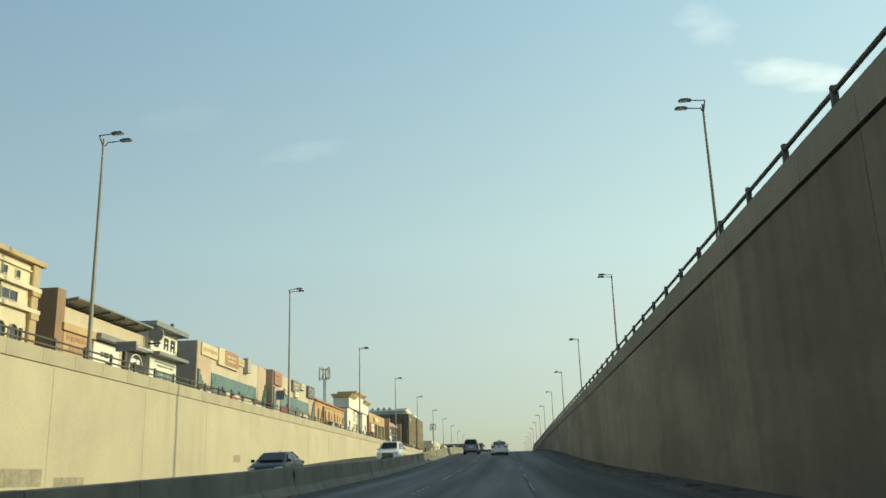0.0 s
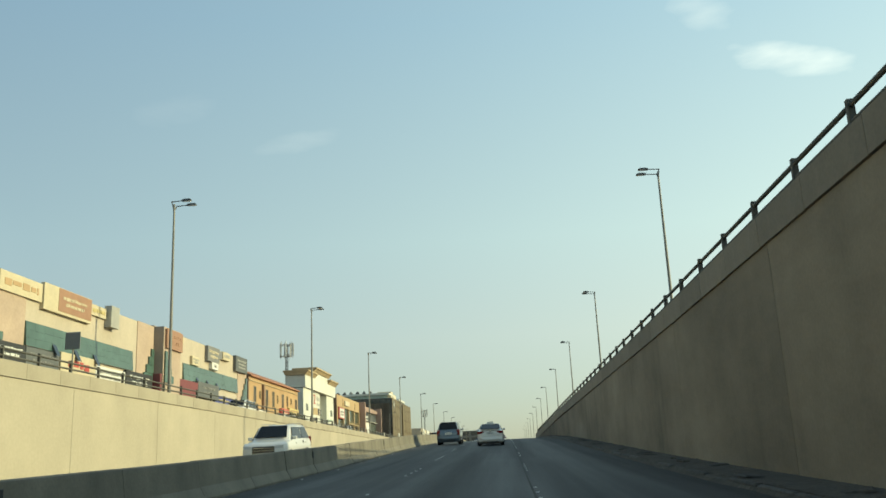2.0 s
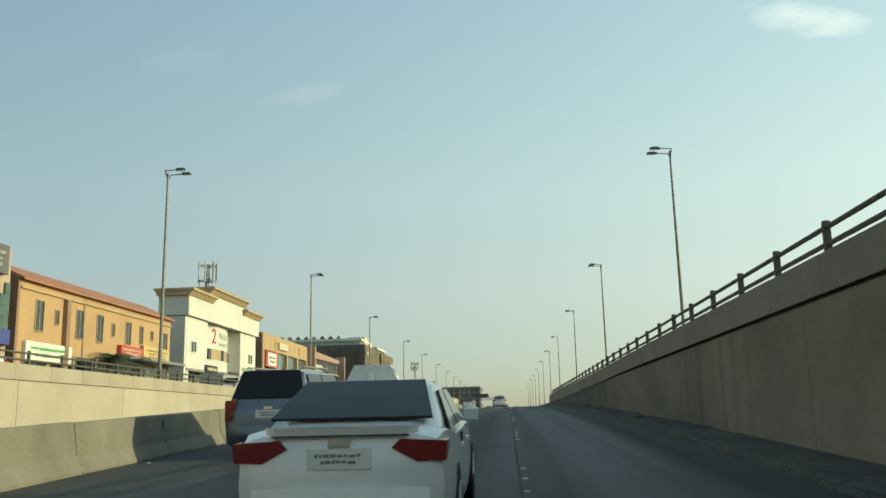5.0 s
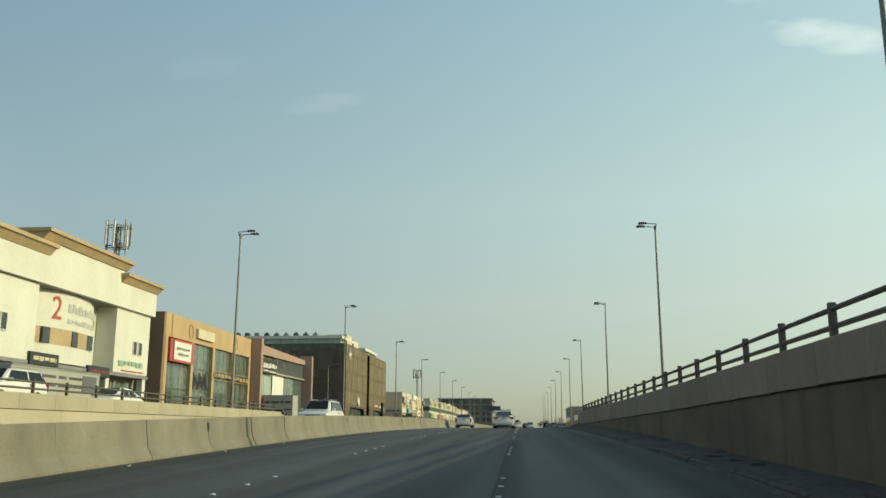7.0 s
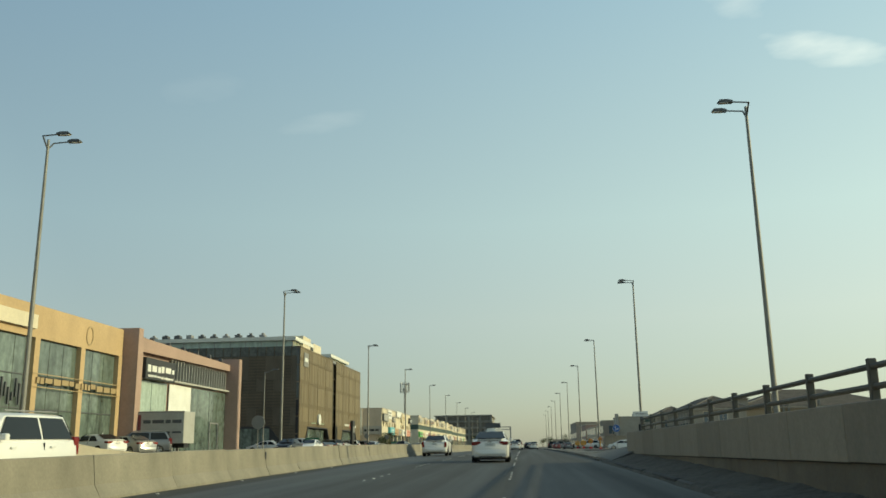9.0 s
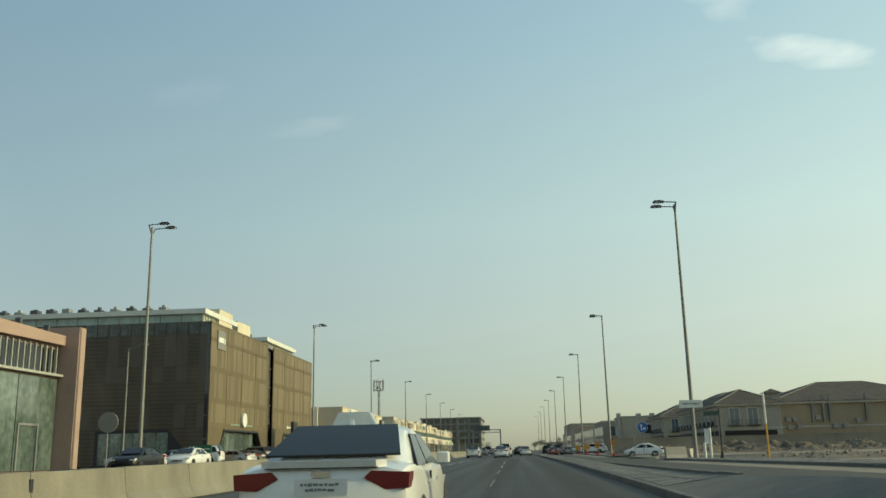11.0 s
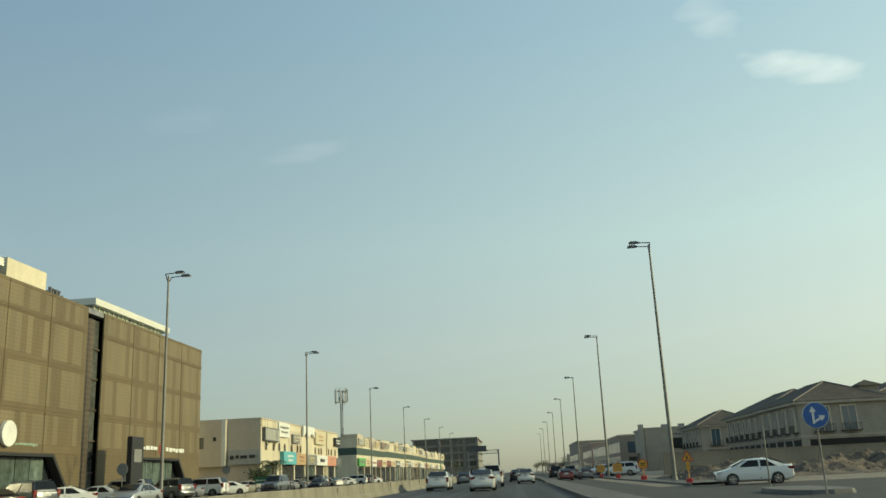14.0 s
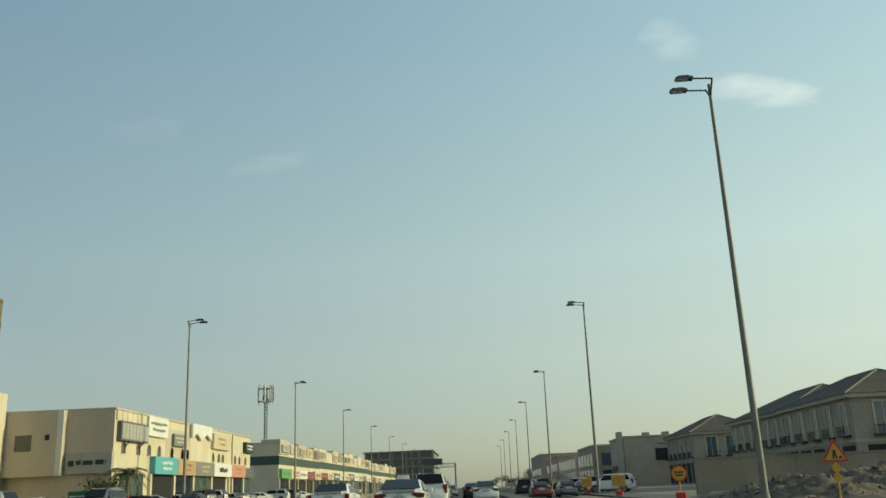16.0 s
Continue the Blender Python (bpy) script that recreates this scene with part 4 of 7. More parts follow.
def teal_mall(y0, y1, top, a, e, zb, label):
    """Beige and pink cladding with a stepped band of teal glass."""
    b = building(label)
    slab(b, "wall", y0 + 4.4, y1 - 3.6, GZ - 0.3, top, BEIGE_WALL)
    slab(b, "pier", y0, y0 + 4.4, GZ - 0.3, top, PINK_WALL, F + 0.06)
    slab(b, "pier", y1 - 3.6, y1, GZ - 0.3, top + 0.05, PINK_WALL, F + 0.06)
    # side face in a darker grey brown that carries its shade
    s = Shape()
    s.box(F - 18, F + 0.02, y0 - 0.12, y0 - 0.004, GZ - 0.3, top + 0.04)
    part("side_wall", s, GREY_WALL, b, "side wall in grey brown, darkened for shade")
    rows = 3
    n = 14
    for r in range(rows):
        z = zb + r * 0.56
        for i in range(n):
            s = Shape()
            p, q = a + (e - a) * i / n, a + (e - a) * (i + 1) / n
            s.prism([(F + 0.005, z), (F + 0.20 - 0.04 * r, z), (F + 0.16 - 0.04 * r, z + 0.552), (F + 0.005, z + 0.552)], "y", p + 0.004, q - 0.004)
            part("pane", s, GLASS_TEAL, b)
    stepped_glass(b, y0 + 0.15, 1, 9.4, 11.6, F + 0.06)
    stepped_glass(b, y1 - 0.15, -1, 9.4, 12.4, F + 0.06)
    for i in range(3):
        y = a + 3.4 + i * 3.1
        s = Shape()
        s.prism([(F + 0.18, zb), (F + 0.6, zb - 0.35), (F + 0.6, zb - 0.3), (F + 0.2, zb + 0.5)], "y", y, y + 0.5)
        part("open_pane", s, GLASS_DARK, b)
    shopfronts(b, y0 + 0.3, y1 - 0.3, 8.3, 8, int(y0))
    return b


b = teal_mall(87.0, 113.1, 14.45, 91.5, 108.6, 9.98, "beige and pink clad shopping block with teal glass band")
sign(b, 87.9, 93.1, 13.15, 14.45, S_CREAM, S_ORANGE, 1, 0.22)
big = sign(b, 93.2, 100.3, 12.75, 14.65, S_CREAM, None, 1, 0.3)
s = Shape()
s.box(F + 0.3, F + 0.33, 95.2, 100.2, 12.95, 14.6)
part("sign_field", s, S_BROWN, big)
lettering(big, F + 0.33, 95.8, 99.4, 13.3, 14.2, S_CREAM, 2)
sign(b, 100.4, 103.0, 13.55, 14.4, S_CREAM, S_YELLOW, 1, 0.2)
sign(b, 103.1, 104.6, 12.95, 14.7, S_PALE, None, 1, 0.6, name="cooler_box")
sign(b, 87.2, 91.3, 8.7, 9.9, S_BLACK, S_WHITE, 2, 0.3)
sign(b, 91.4, 95.8, 8.6, 9.9, S_SLATE, S_GREY, 2, 0.3)
sign(b, 96.0, 101.4, 8.6, 10.1, S_CREAM, S_RED, 1, 0.32, fill=0.6)
sign(b, 101.5, 106.8, 8.5, 9.7, S_WHITE, S_GREY, 2, 0.3)
sign(b, 107.0, 112.5, 8.5, 9.9, S_BLACK, S_WHITE, 2, 0.32, fill=0.75)
for y, h in ((82.6, 1.7), (105.0, 1.1), (84.2, 1.0)):
    s = Shape()
    s.tube((F - 3, y + 5, 14.5), (F - 3, y + 5, 14.5 + h), 0.05)
    s.box(F - 3.15, F - 2.85, y + 4.85, y + 5.15, 14.4 + h, 14.75 + h, 0.03)
    part("roof_vent", s, SLATE, b)

b = teal_mall(113.3, 142.2, 14.62, 120.6, 138.4, 10.35, "beige clad shopping block with signs and teal glass band")
slab(b, "tower", 113.3, 117.5, GZ - 0.3, 14.5, PINK_WALL, F + 0.95, F + 0.062)
# grey plate puts the shade of the tower's flank into its colour
part("tower_side", Shape().box(F - 0.5, F + 0.96, 113.18, 113.296, GZ - 0.3, 14.52), GREY_WALL, b, "side of the tower in grey brown, darkened for shade")
stepped_glass(b, 113.45, 1, 9.4, 12.3, F + 0.95)
sign(b, 113.5, 117.4, 12.55, 14.35, S_TERRA, S_BROWN, 2, 0.25, F + 0.95)
sign(b, 117.9, 120.0, 13.75, 14.5, S_CREAM, S_YELLOW, 1, 0.3)
sign(b, 122.6, 124.7, 12.05, 12.95, S_CREAM, S_PALE, 2, 0.3)
sign(b, 127.0, 130.8, 12.95, 14.6, S_GREY, S_CREAM, 2, 0.4)
sign(b, 128.4, 130.5, 12.2, 13.0, S_WHITE, S_GREY, 1, 0.4, fill=0.3)
sign(b, 130.9, 132.0, 13.6, 14.45, S_GREY, None, 1, 0.3)
sign(b, 132.1, 134.6, 13.65, 14.55, S_CREAM, S_PALE, 1, 0.4)
sign(b, 136.9, 141.4, 12.85, 14.7, S_SLATE, S_PALE, 3, 0.4)
sign(b, 112.8, 122.7, 8.6, 10.15, S_MAROON, None, 1, 0.9)
sign(b, 122.8, 129.2, 8.8, 10.35, S_SLATE, S_GREY, 2, 0.9, fill=0.6)
sign(b, 129.6, 135.6, 8.5, 9.5, S_BLUE, S_YELLOW, 1, 0.4, fill=0.6)
sign(b, 135.8, 142.1, 8.4, 9.35, S_BLUE, None, 1, 0.4)
s = Shape()
rngv = random.Random(2)
for i in range(60):
    y = 114.5 + i * 0.45
    s.tube((F - 0.3, y, 14.6), (F - 0.3 + rngv.uniform(-0.1, 0.1), y + 0.1, 14.76), 0.03, n=5)
part("parapet_studs", s, MID_GREY, b)

# orange two-storey house with tiled roof
b = building("orange rendered two-storey shop house with sloping brown tiled roof")
slab(b, "wall", 143.6, 169.6, GZ - 0.3, 12.95, ORANGE_WALL)
s = Shape()
s.prism([(F + 0.35, 12.9), (F + 0.35, 13.05), (F - 2.6, 14.45), (F - 6.2, 13.1), (F - 17, 13.1), (F - 17, 12.9)], "y", 143.4, 169.8)
part("roof", s, RED_TILE, b, "brown tiled sloping roof")
# end wall and gable in darker brown, shade included in the tone
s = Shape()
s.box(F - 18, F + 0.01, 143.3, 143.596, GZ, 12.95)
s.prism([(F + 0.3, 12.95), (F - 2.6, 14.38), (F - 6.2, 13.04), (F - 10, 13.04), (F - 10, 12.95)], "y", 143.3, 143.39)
part("side_wall", s, BROWN_WALL, b, "brown side wall, darkened for shade")
slab(b, "string_course", 143.6, 169.6, 12.35, 12.5, CREAM_DARK, F + 0.12, F)
for y, w, z0, z1 in ((145.6, 1.0, 9.7, 11.8), (148.2, 0.5, 10.4, 11.4), (151.3, 1.0, 9.7, 11.8), (154.6, 1.0, 9.7, 11.8), (157.2, 0.5, 10.4, 11.4),
                     (159.8, 1.0, 9.9, 11.8), (162.6, 0.7, 10.2, 11.7), (165.0, 0.5, 10.7, 11.5), (167.8, 1.0, 9.9, 11.6)):
    window(b, y, y + w, z0, z1, trim=CREAM_DARK, bars=1)
s = Shape()
s.box(F, F + 0.35, 149.3, 149.8, GZ, 12.3)
part("downpipe", s, BROWN_WALL, b)
slab(b, "shop_canopy", 157.5, 169.6, 8.55, 8.8, MID_GREY, F + 1.6, F, c=0.03)
sign(b, 158.3, 162.6, 8.8, 9.75, S_RED, S_CREAM, 2, 0.4)
sign(b, 162.8, 168.6, 8.75, 10.05, S_YELLOW, S_BROWN, 3, 0.4)
sign(b, 144.2, 150.4, 7.6, 8.9, S_WHITE, S_GREEN, 2, 0.3)
shopfronts(b, 144, 169.3, 8.3, 7, 16)

# white clad centre with ochre cornices, a recessed curved drum and a red figure
b = building("white clad shopping centre with ochre cornices and curved recess")
slab(b, "wall", 174.0, 198.1, GZ - 0.3, 8.7, GREY_WALL, F - 1.2)
slab(b, "wing", 174.0, 180.0, 8.7, 13.95, WHITE_WALL, F)
slab(b, "wing", 191.6, 198.0, 8.8, 14.1, WHITE_WALL, F)
slab(b, "recess", 190.5, 191.6, 8.8, 14.0, WHITE_WALL, F - 1.7)
s = Shape()
s.box(F - 2.7, F - 0.01, 173.42, 173.99, GZ - 0.3, 13.9)
part("side_wall", s, WHITE_WALL, b)
slab(b, "roof_deck", 174.0, 198.0, 13.96, 13.99, MID_GREY, F - 0.1)
slab(b, "upper_wall", 173.3, 198.2, 14.0, 15.95, WHITE_WALL, F + 0.35, F - 2.8)
slab(b, "upper_wall", 179.4, 191.7, 15.95, 16.95, WHITE_WALL, F + 0.3, F - 2.7)
for y0, y1, z in ((173.0, 180.3, 15.96), (179.2, 192.0, 16.96), (191.3, 198.3, 15.97)):
    s = Shape()
    s.prism([(F - 2.9, z), (F + 0.42, z), (F + 0.85, z + 0.5), (F - 3.1, z + 0.5)], "y", y0, y1)
    s.box(F - 3.2, F + 0.98, y0 - 0.12, y1 + 0.12, z + 0.5, z + 0.75)
    part("cornice", s, CREAM_DARK, b, "ochre stepped cornice")
# drum: a shallow convex curve between the wings
arc = [(F - 1.9 + 1.7 * math.cos(a), 185.25 + 5.25 * math.sin(a)) for a in [math.pi * (i / 14 - 0.5) for i in range(15)]]


def drum(name, z0, z1, mat, grow=0.0, label=""):
    s = Shape()
    ring = [(x + grow, y) for x, y in arc] + [(F - 6, 190.5), (F - 6, 180.0)]
    s.hexa([(x, y, z0) for x, y in ring], [(x, y, z1) for x, y in ring])
    return part(name, s, mat, b, label, smooth=True)


drum("drum", 8.9, 13.95, WHITE_WALL)
drum("drum_band", 10.15, 11.3, CREAM_DARK, 0.03, "ochre band on the curved front")
for a, w in ((-0.62, 0.5), (0.05, 0.4), (0.6, 0.5)):
    cx, cy = F - 1.9 + 1.74 * math.cos(a), 185.25 + 5.29 * math.sin(a)
    s = Shape()
    s.box(cx - 0.25, cx + 0.07, cy - w, cy + w, 10.17, 11.28)
    part("window", s, GLASS_DARK, b)
fig = bpy.data.curves.new("figure_two", "FONT")
fig.body, fig.size, fig.extrude = "2", 2.35, 0.02
fig.materials.append(S_RED)
two = new("figure", fig)
two.parent = b
two["label"] = "red figure two on the curved front"
two.matrix_world = pose(F - 0.37, 182.5, 11.95, 90, 0, 84)
s = Shape()
rl = random.Random(8)
for r in range(2):
    for i in range(11):
        a = -0.12 + 0.1 * i
        cx, cy = F - 1.9 + 1.72 * math.cos(a), 185.25 + 5.27 * math.sin(a)
        z = 11.75 + r * 0.8
        s.box(cx - 0.14, cx + 0.01, cy - rl.uniform(0.12, 0.27), cy + rl.uniform(0.12, 0.27), z + rl.uniform(0, 0.12), z + rl.uniform(0.28, 0.42) * (1 + 0.7 * r))
part("lettering", s, S_FAINT, b, "pale grey writing on the curved front")
cx, cy = F - 1.9 + 1.72 * math.cos(1.12), 185.25 + 5.27 * math.sin(1.12)
part("emblem", Shape().box(cx - 0.2, cx + 0.02, cy - 0.16, cy + 0.16, 11.9, 13.3), S_GREY, b)
for y in (175.2, 175.95, 194.9, 195.9):
    window(b, y, y + 0.62, 10.45, 11.5, bars=0, trim=WHITE_WALL)
lettering(b, F, 192.4, 197.0, 9.15, 10.0, S_MOSS, 1, depth=0.06)
lettering(b, F, 193.0, 197.2, 8.88, 9.1, S_RED, 1, depth=0.06)
sign(b, 179.3, 182.9, 8.5, 9.35, S_BLACK, S_CREAM, 1, 0.25)
sign(b, 187.2, 190.6, 8.2, 9.0, S_BLACK, S_MAROON, 1, 0.25)
slab(b, "soffit", 174.0, 198.0, 8.5, 8.75, MID_GREY, F + 0.1, F - 3)
for y in (174.4, 180.0, 185.5, 190.8, 197.5):
    s = Shape()
    s.box(F - 0.5, F, y - 0.3, y + 0.3, GZ - 0.3, 8.5)
    part("column", s, WHITE_WALL, b)
shopfronts(b, 175, 197.6, 8.2, 6, 9, F - 1.2)
# mast with panel antennas behind the parapet
def mast(x, y, z0, z1, label, n=3):
    t = thing("antenna_mast", label, "antenna mast", (x, y, z0))
    h = z1 - z0
    s = Shape()
    legs = [(0.3 * math.cos(2.1 * k), 0.3 * math.sin(2.1 * k)) for k in range(3)]
    for x, y in legs:
        s.tube((x, y, 0), (x, y, h - 0.3), 0.075, n=6)
    steps = int(h / 0.6)
    for k in range(steps):
        for q in range(3):
            (x, y), (u, v) = legs[q], legs[(q + 1) % 3]
            s.tube((x, y, 0.6 * k), (u, v, 0.6 * k + 0.55), 0.04, n=4)
    part("lattice", s, LAMP_GREY, t)
    for zz in (h - 2.9, h - 0.5):
        s = Shape()
        for i in range(12):
            a, c = 2 * math.pi * i / 12, 2 * math.pi * (i + 1) / 12
            s.tube((1.3 * math.cos(a), 1.3 * math.sin(a), zz), (1.3 * math.cos(c), 1.3 * math.sin(c), zz), 0.055, n=5)
        for i in range(6):
            a = 2 * math.pi * i / 6
            s.tube((0, 0, zz), (1.3 * math.cos(a), 1.3 * math.sin(a), zz), 0.045, n=5)
        part("ring_frame", s, MID_GREY, t)
    for i in range(7):
        a = 2 * math.pi * i / 7 + 0.35
        cx, cy = 1.42 * math.cos(a), 1.42 * math.sin(a)
        low = h - 2.75 - 0.35 * (i % 2)
        p = part("antenna_panel", Shape().box(cx - 0.1, cx + 0.1, cy - 0.1, cy + 0.1, low, h - 0.1 + 0.12 * (i % 3), 0.03), S_WHITE if i % 3 else S_PALE, t)
        part("clamp_tube", Shape().tube((cx * 0.9, cy * 0.9, low - 0.5), (cx * 0.9, cy * 0.9, h + 0.25), 0.045, n=6), MID_GREY, p)
    for i in range(3):
        s = Shape()
        a = 2.1 * i + 0.6
        s.box(0.35 * math.cos(a) - 0.2, 0.35 * math.cos(a) + 0.2, 0.35 * math.sin(a) - 0.2, 0.35 * math.sin(a) + 0.2, h - 3.0 + 0.5 * i, h - 2.3 + 0.5 * i, 0.03)
        part("radio_box", s, S_GREY, t)
    return t


mast(-47.8, 219.7, GZ, 28.0, "tall grey antenna mast with panel antennas above the roofs")
mast(-38.1, 433.0, 13.4, 25.4, "grey antenna mast with panel antennas on a flat roof")

GZ = 4.9
# tan furniture showroom with tall glass bays
b = building("tan rendered showroom with tall glass bays and gold lettering")
slab(b, "wall", 201.4, 226.9, GZ - 0.3, 14.9, TAN_WALL, F - 0.35)
slab(b, "parapet", 201.4, 226.9, 12.75, 14.95, TAN_WALL, F, F - 0.6)
# side of the tan block in brown: its shade is in the colour
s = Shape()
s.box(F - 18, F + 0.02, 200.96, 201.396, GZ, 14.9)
part("side_wall", s, BROWN_WALL, b, "brown side wall, darkened for shade")
for y in (201.4, 207.9, 213.9, 220.1, 226.2):
    s = Shape()
    s.box(F - 0.4, F + 0.06, y, y + 0.62, GZ - 0.3, 12.75)
    part("pier", s, TAN_WALL, b)
for y0, y1 in ((202.02, 207.9), (208.52, 213.9), (214.52, 220.1), (220.72, 226.2)):
    n = 3
    for i in range(n):
        p, q = y0 + (y1 - y0) * i / n, y0 + (y1 - y0) * (i + 1) / n
        s = Shape()
        s.box(F - 0.345, F - 0.30, p + 0.03, q - 0.03, GZ + 0.1, 12.74)
        part("pane", s, GLASS_SHOP, b)
    s = Shape()
    for zz in (8.0, 10.2):
        s.box(F - 0.3, F - 0.24, y0, y1, zz, zz + 0.07)
    part("mullion", s, SLATE, b)
fr = sign(b, 202.2, 208.0, 10.5, 12.6, S_RED, None, 1, 0.25)
s = Shape()
s.box(F + 0.25, F + 0.3, 203.0, 207.2, 10.7, 12.4)
part("sign_field", s, S_WHITE, fr)
lettering(fr, F + 0.3, 203.5, 206.8, 11.0, 12.0, S_GREY, 2)
sign(b, 208.9, 213.6, 13.25, 14.2, CREAM, None, 1, 0.3)
for cy in (207.6, 221.3):
    s = Shape()
    ring_in = [(cy + 0.45 * math.cos(t), 13.75 + 0.62 * math.sin(t)) for t in [math.pi * i / 8 for i in range(16)]]
    ring_out = [(cy + 0.55 * math.cos(t), 13.75 + 0.74 * math.sin(t)) for t in [math.pi * i / 8 for i in range(16)]]
    n = 16
    s.v = [(x, *p) for x in (F + 0.002, F + 0.05) for ring in (ring_in, ring_out) for p in ring]
    for i in range(n):
        j = (i + 1) % n
        s.f += [(2 * n + i, 2 * n + j, 3 * n + j, 3 * n + i), (n + i, n + j, 3 * n + j, 3 * n + i), (i, j, 2 * n + j, 2 * n + i)]
    part("emblem", s, S_GOLD, b)
lettering(b, F + 0.1, 214.3, 226.0, 9.5, 10.3, S_GOLD, 1, depth=0.08)
s = Shape()
for zz in (9.45, 10.33):
    s.box(F + 0.05, F + 0.12, 213.8, 226.5, zz, zz + 0.06)
part("sign_rail", s, S_GOLD, b)
s = Shape()
for i in range(10):
    y = 209.2 + i * 0.4
    s.box(F - 0.2, F - 0.1, y, y + 0.16, 8.2 + 0.25 * (i % 3), 9.9 - 0.3 * (i % 4))
part("display", s, SLATE, b)

# rose showroom with clerestory strip and dark sign
b = building("rose coloured showroom with glass front and dark sign")
slab(b, "wall", 227.0, 254.2, GZ - 0.3, 14.3, ROSE_WALL, F - 0.5)
slab(b, "pier", 226.95, 227.8, GZ - 0.3, 15.1, ROSE_WALL, F + 1.3)
slab(b, "return_wall", 227.8, 230.3, GZ - 0.3, 14.7, ROSE_WALL, F + 0.25)
# brown slab darkens the upper flank of the rose wall as shade
s = Shape()
s.box(F - 18, F - 0.4, 226.93, 226.948, 12, 15.05)
part("side_wall", s, BROWN_WALL, b)
slab(b, "pier", 253.2, 254.2, GZ - 0.3, 15.1, ROSE_WALL, F + 1.1, F - 2)
s = Shape()
s.prism([(230.3, 13.55), (253.2, 13.75), (253.2, 14.45), (230.3, 14.75)], "x", F - 0.6, F + 0.1)
part("parapet", s, ROSE_WALL, b)
sg = sign(b, 230.7, 237.1, 11.3, 13.1, S_BLACK, S_WHITE, 1, 0.4, F, 0.9)
lettering(sg, F + 0.4, 231.2, 236.6, 11.36, 11.75, S_WHITE, 1)
slab(b, "band", 237.3, 253.2, 11.45, 11.62, S_PALE, F + 0.1, F - 0.5)
for i in range(22):
    p = 237.6 + i * 0.71
    s = Shape()
    s.box(F - 0.45, F - 0.4, p, p + 0.66, 11.52, 13.45)
    part("clerestory_pane", s, GLASS_DARK, b)
    s = Shape()
    s.box(F - 0.3, F - 0.12, p - 0.05, p + 0.05, 11.5, 13.55)
    part("fin", s, S_PALE, b)
for p, q, m in ((230.5, 233.6, GLASS_PALE), (233.7, 237.0, GLASS_PALE), (237.6, 243.0, S_WHITE), (243.1, 248.1, GLASS_SHOP), (248.2, 253.1, GLASS_SHOP)):
    s = Shape()
    s.box(F - 0.35, F - 0.3, p, q, 8.2 if m is S_WHITE else GZ, 11.28)
    part("pane", s, m, b)
    if m is S_WHITE:
        s = Shape()
        s.box(F - 0.35, F - 0.3, p, q, GZ, 8.17)
        part("pane", s, GLASS_SHOP, b)
for y in (237.0, 248.4):
    s = Shape()
    for a in (y, y + 2.4):
        s.box(F - 0.28, F - 0.2, a, a + 0.15, GZ, 7.9)
    s.box(F - 0.28, F - 0.2, y, y + 2.55, 7.9, 8.05)
    part("door_frame", s, MID_GREY, b)
rooftop(b, 230, 252, 14.3, 5, 12)
for i in range(6):
    s = Shape()
    y = 233 + i * 3.6
    s.box(F - 0.5, F - 0.1, y, y + 0.25, 14.55, 15.0, 0.02)
    part("flood_lamp", s, SLATE, b)

GZ = 4.8
# bronze mesh office block with recessed glass slot and cream penthouse
b = thing("office_block", "bronze mesh clad office block with glass slot and cream roof storey", "office building")
Y0, Y1, YS0, YS1, TOP = 284.4, 332.4, 306.7, 309.5, 20.15
slab(b, "core", Y0 + 0.6, Y1 - 0.4, GZ - 0.3, TOP - 0.4, GLASS_DARK, F - 0.7, F - 30)


rng_mesh = random.Random(17)


def mesh_front(y0, y1, door):
    """Mesh panels hung in front of the glass, each a piece of its own, leaving a tapering doorway."""
    ny = round((y1 - y0) / 0.72)
    bands = [(8.6, 9.2, False), (9.2, 11.3, True), (11.3, 11.9, False), (11.9, 14.7, True), (14.7, 15.3, False), (15.3, 18.0, True), (18.0, 18.45, False), (18.45, TOP - 0.25, True), (TOP - 0.25, TOP, False)]
    for z0, z1, win in bands:
        n = ny if win else ny // 7
        for i in range(n):
            p, q = y0 + (y1 - y0) * i / n, y0 + (y1 - y0) * (i + 1) / n
            s = Shape()
            s.box(F - 0.12, F - (0.012 if win else 0.0), p + 0.003, q - 0.003, z0 + 0.004, z1 - 0.004)
            part("mesh_panel", s, MESH_WINDOW if win and (i % 3 or rng_mesh.random() < 0.3) and rng_mesh.random() < 0.9 else MESH_BRONZE, b)
    for z in (8.6, 11.6, 15.0, 18.2):
        part("floor_line", Shape().box(F + 0.001, F + 0.03, y0, y1, z - 0.05, z + 0.05), MESH_LINE, b)
    for k in range(1, 4):
        y = y0 + (y1 - y0) * k / 4
        part("edge_line", Shape().box(F + 0.001, F + 0.025, y - 0.015, y + 0.015, 8.7, TOP), MESH_LINE, b)
    a, c, d, e = door
    for outline in ([(y0, GZ - 0.2), (a, GZ - 0.2), (c, 8.58), (y0, 8.58)], [(e, GZ - 0.2), (y1, GZ - 0.2), (y1, 8.58), (d, 8.58)]):
        s = Shape()
        s.prism(outline, "x", F - 0.12, F)
        part("mesh_panel", s, MESH_BRONZE, b)
    s = Shape()
    s.prism([(a - 0.3, GZ), (c - 0.15, 8.56), (d + 0.15, 8.56), (e + 0.3, GZ), (e, GZ), (d, 8.35), (c, 8.35), (a, GZ)], "x", F - 0.5, F + 0.12)
    part("door_surround", s, BLACK, b)
    n = 7
    for i in range(n):
        p, q = c + (d - c) * i / n, c + (d - c) * (i + 1) / n
        s = Shape()
        s.box(F - 0.62, F - 0.55, p + 0.04, q - 0.04, GZ, 8.3)
        part("shop_window", s, GLASS_SHOP, b)


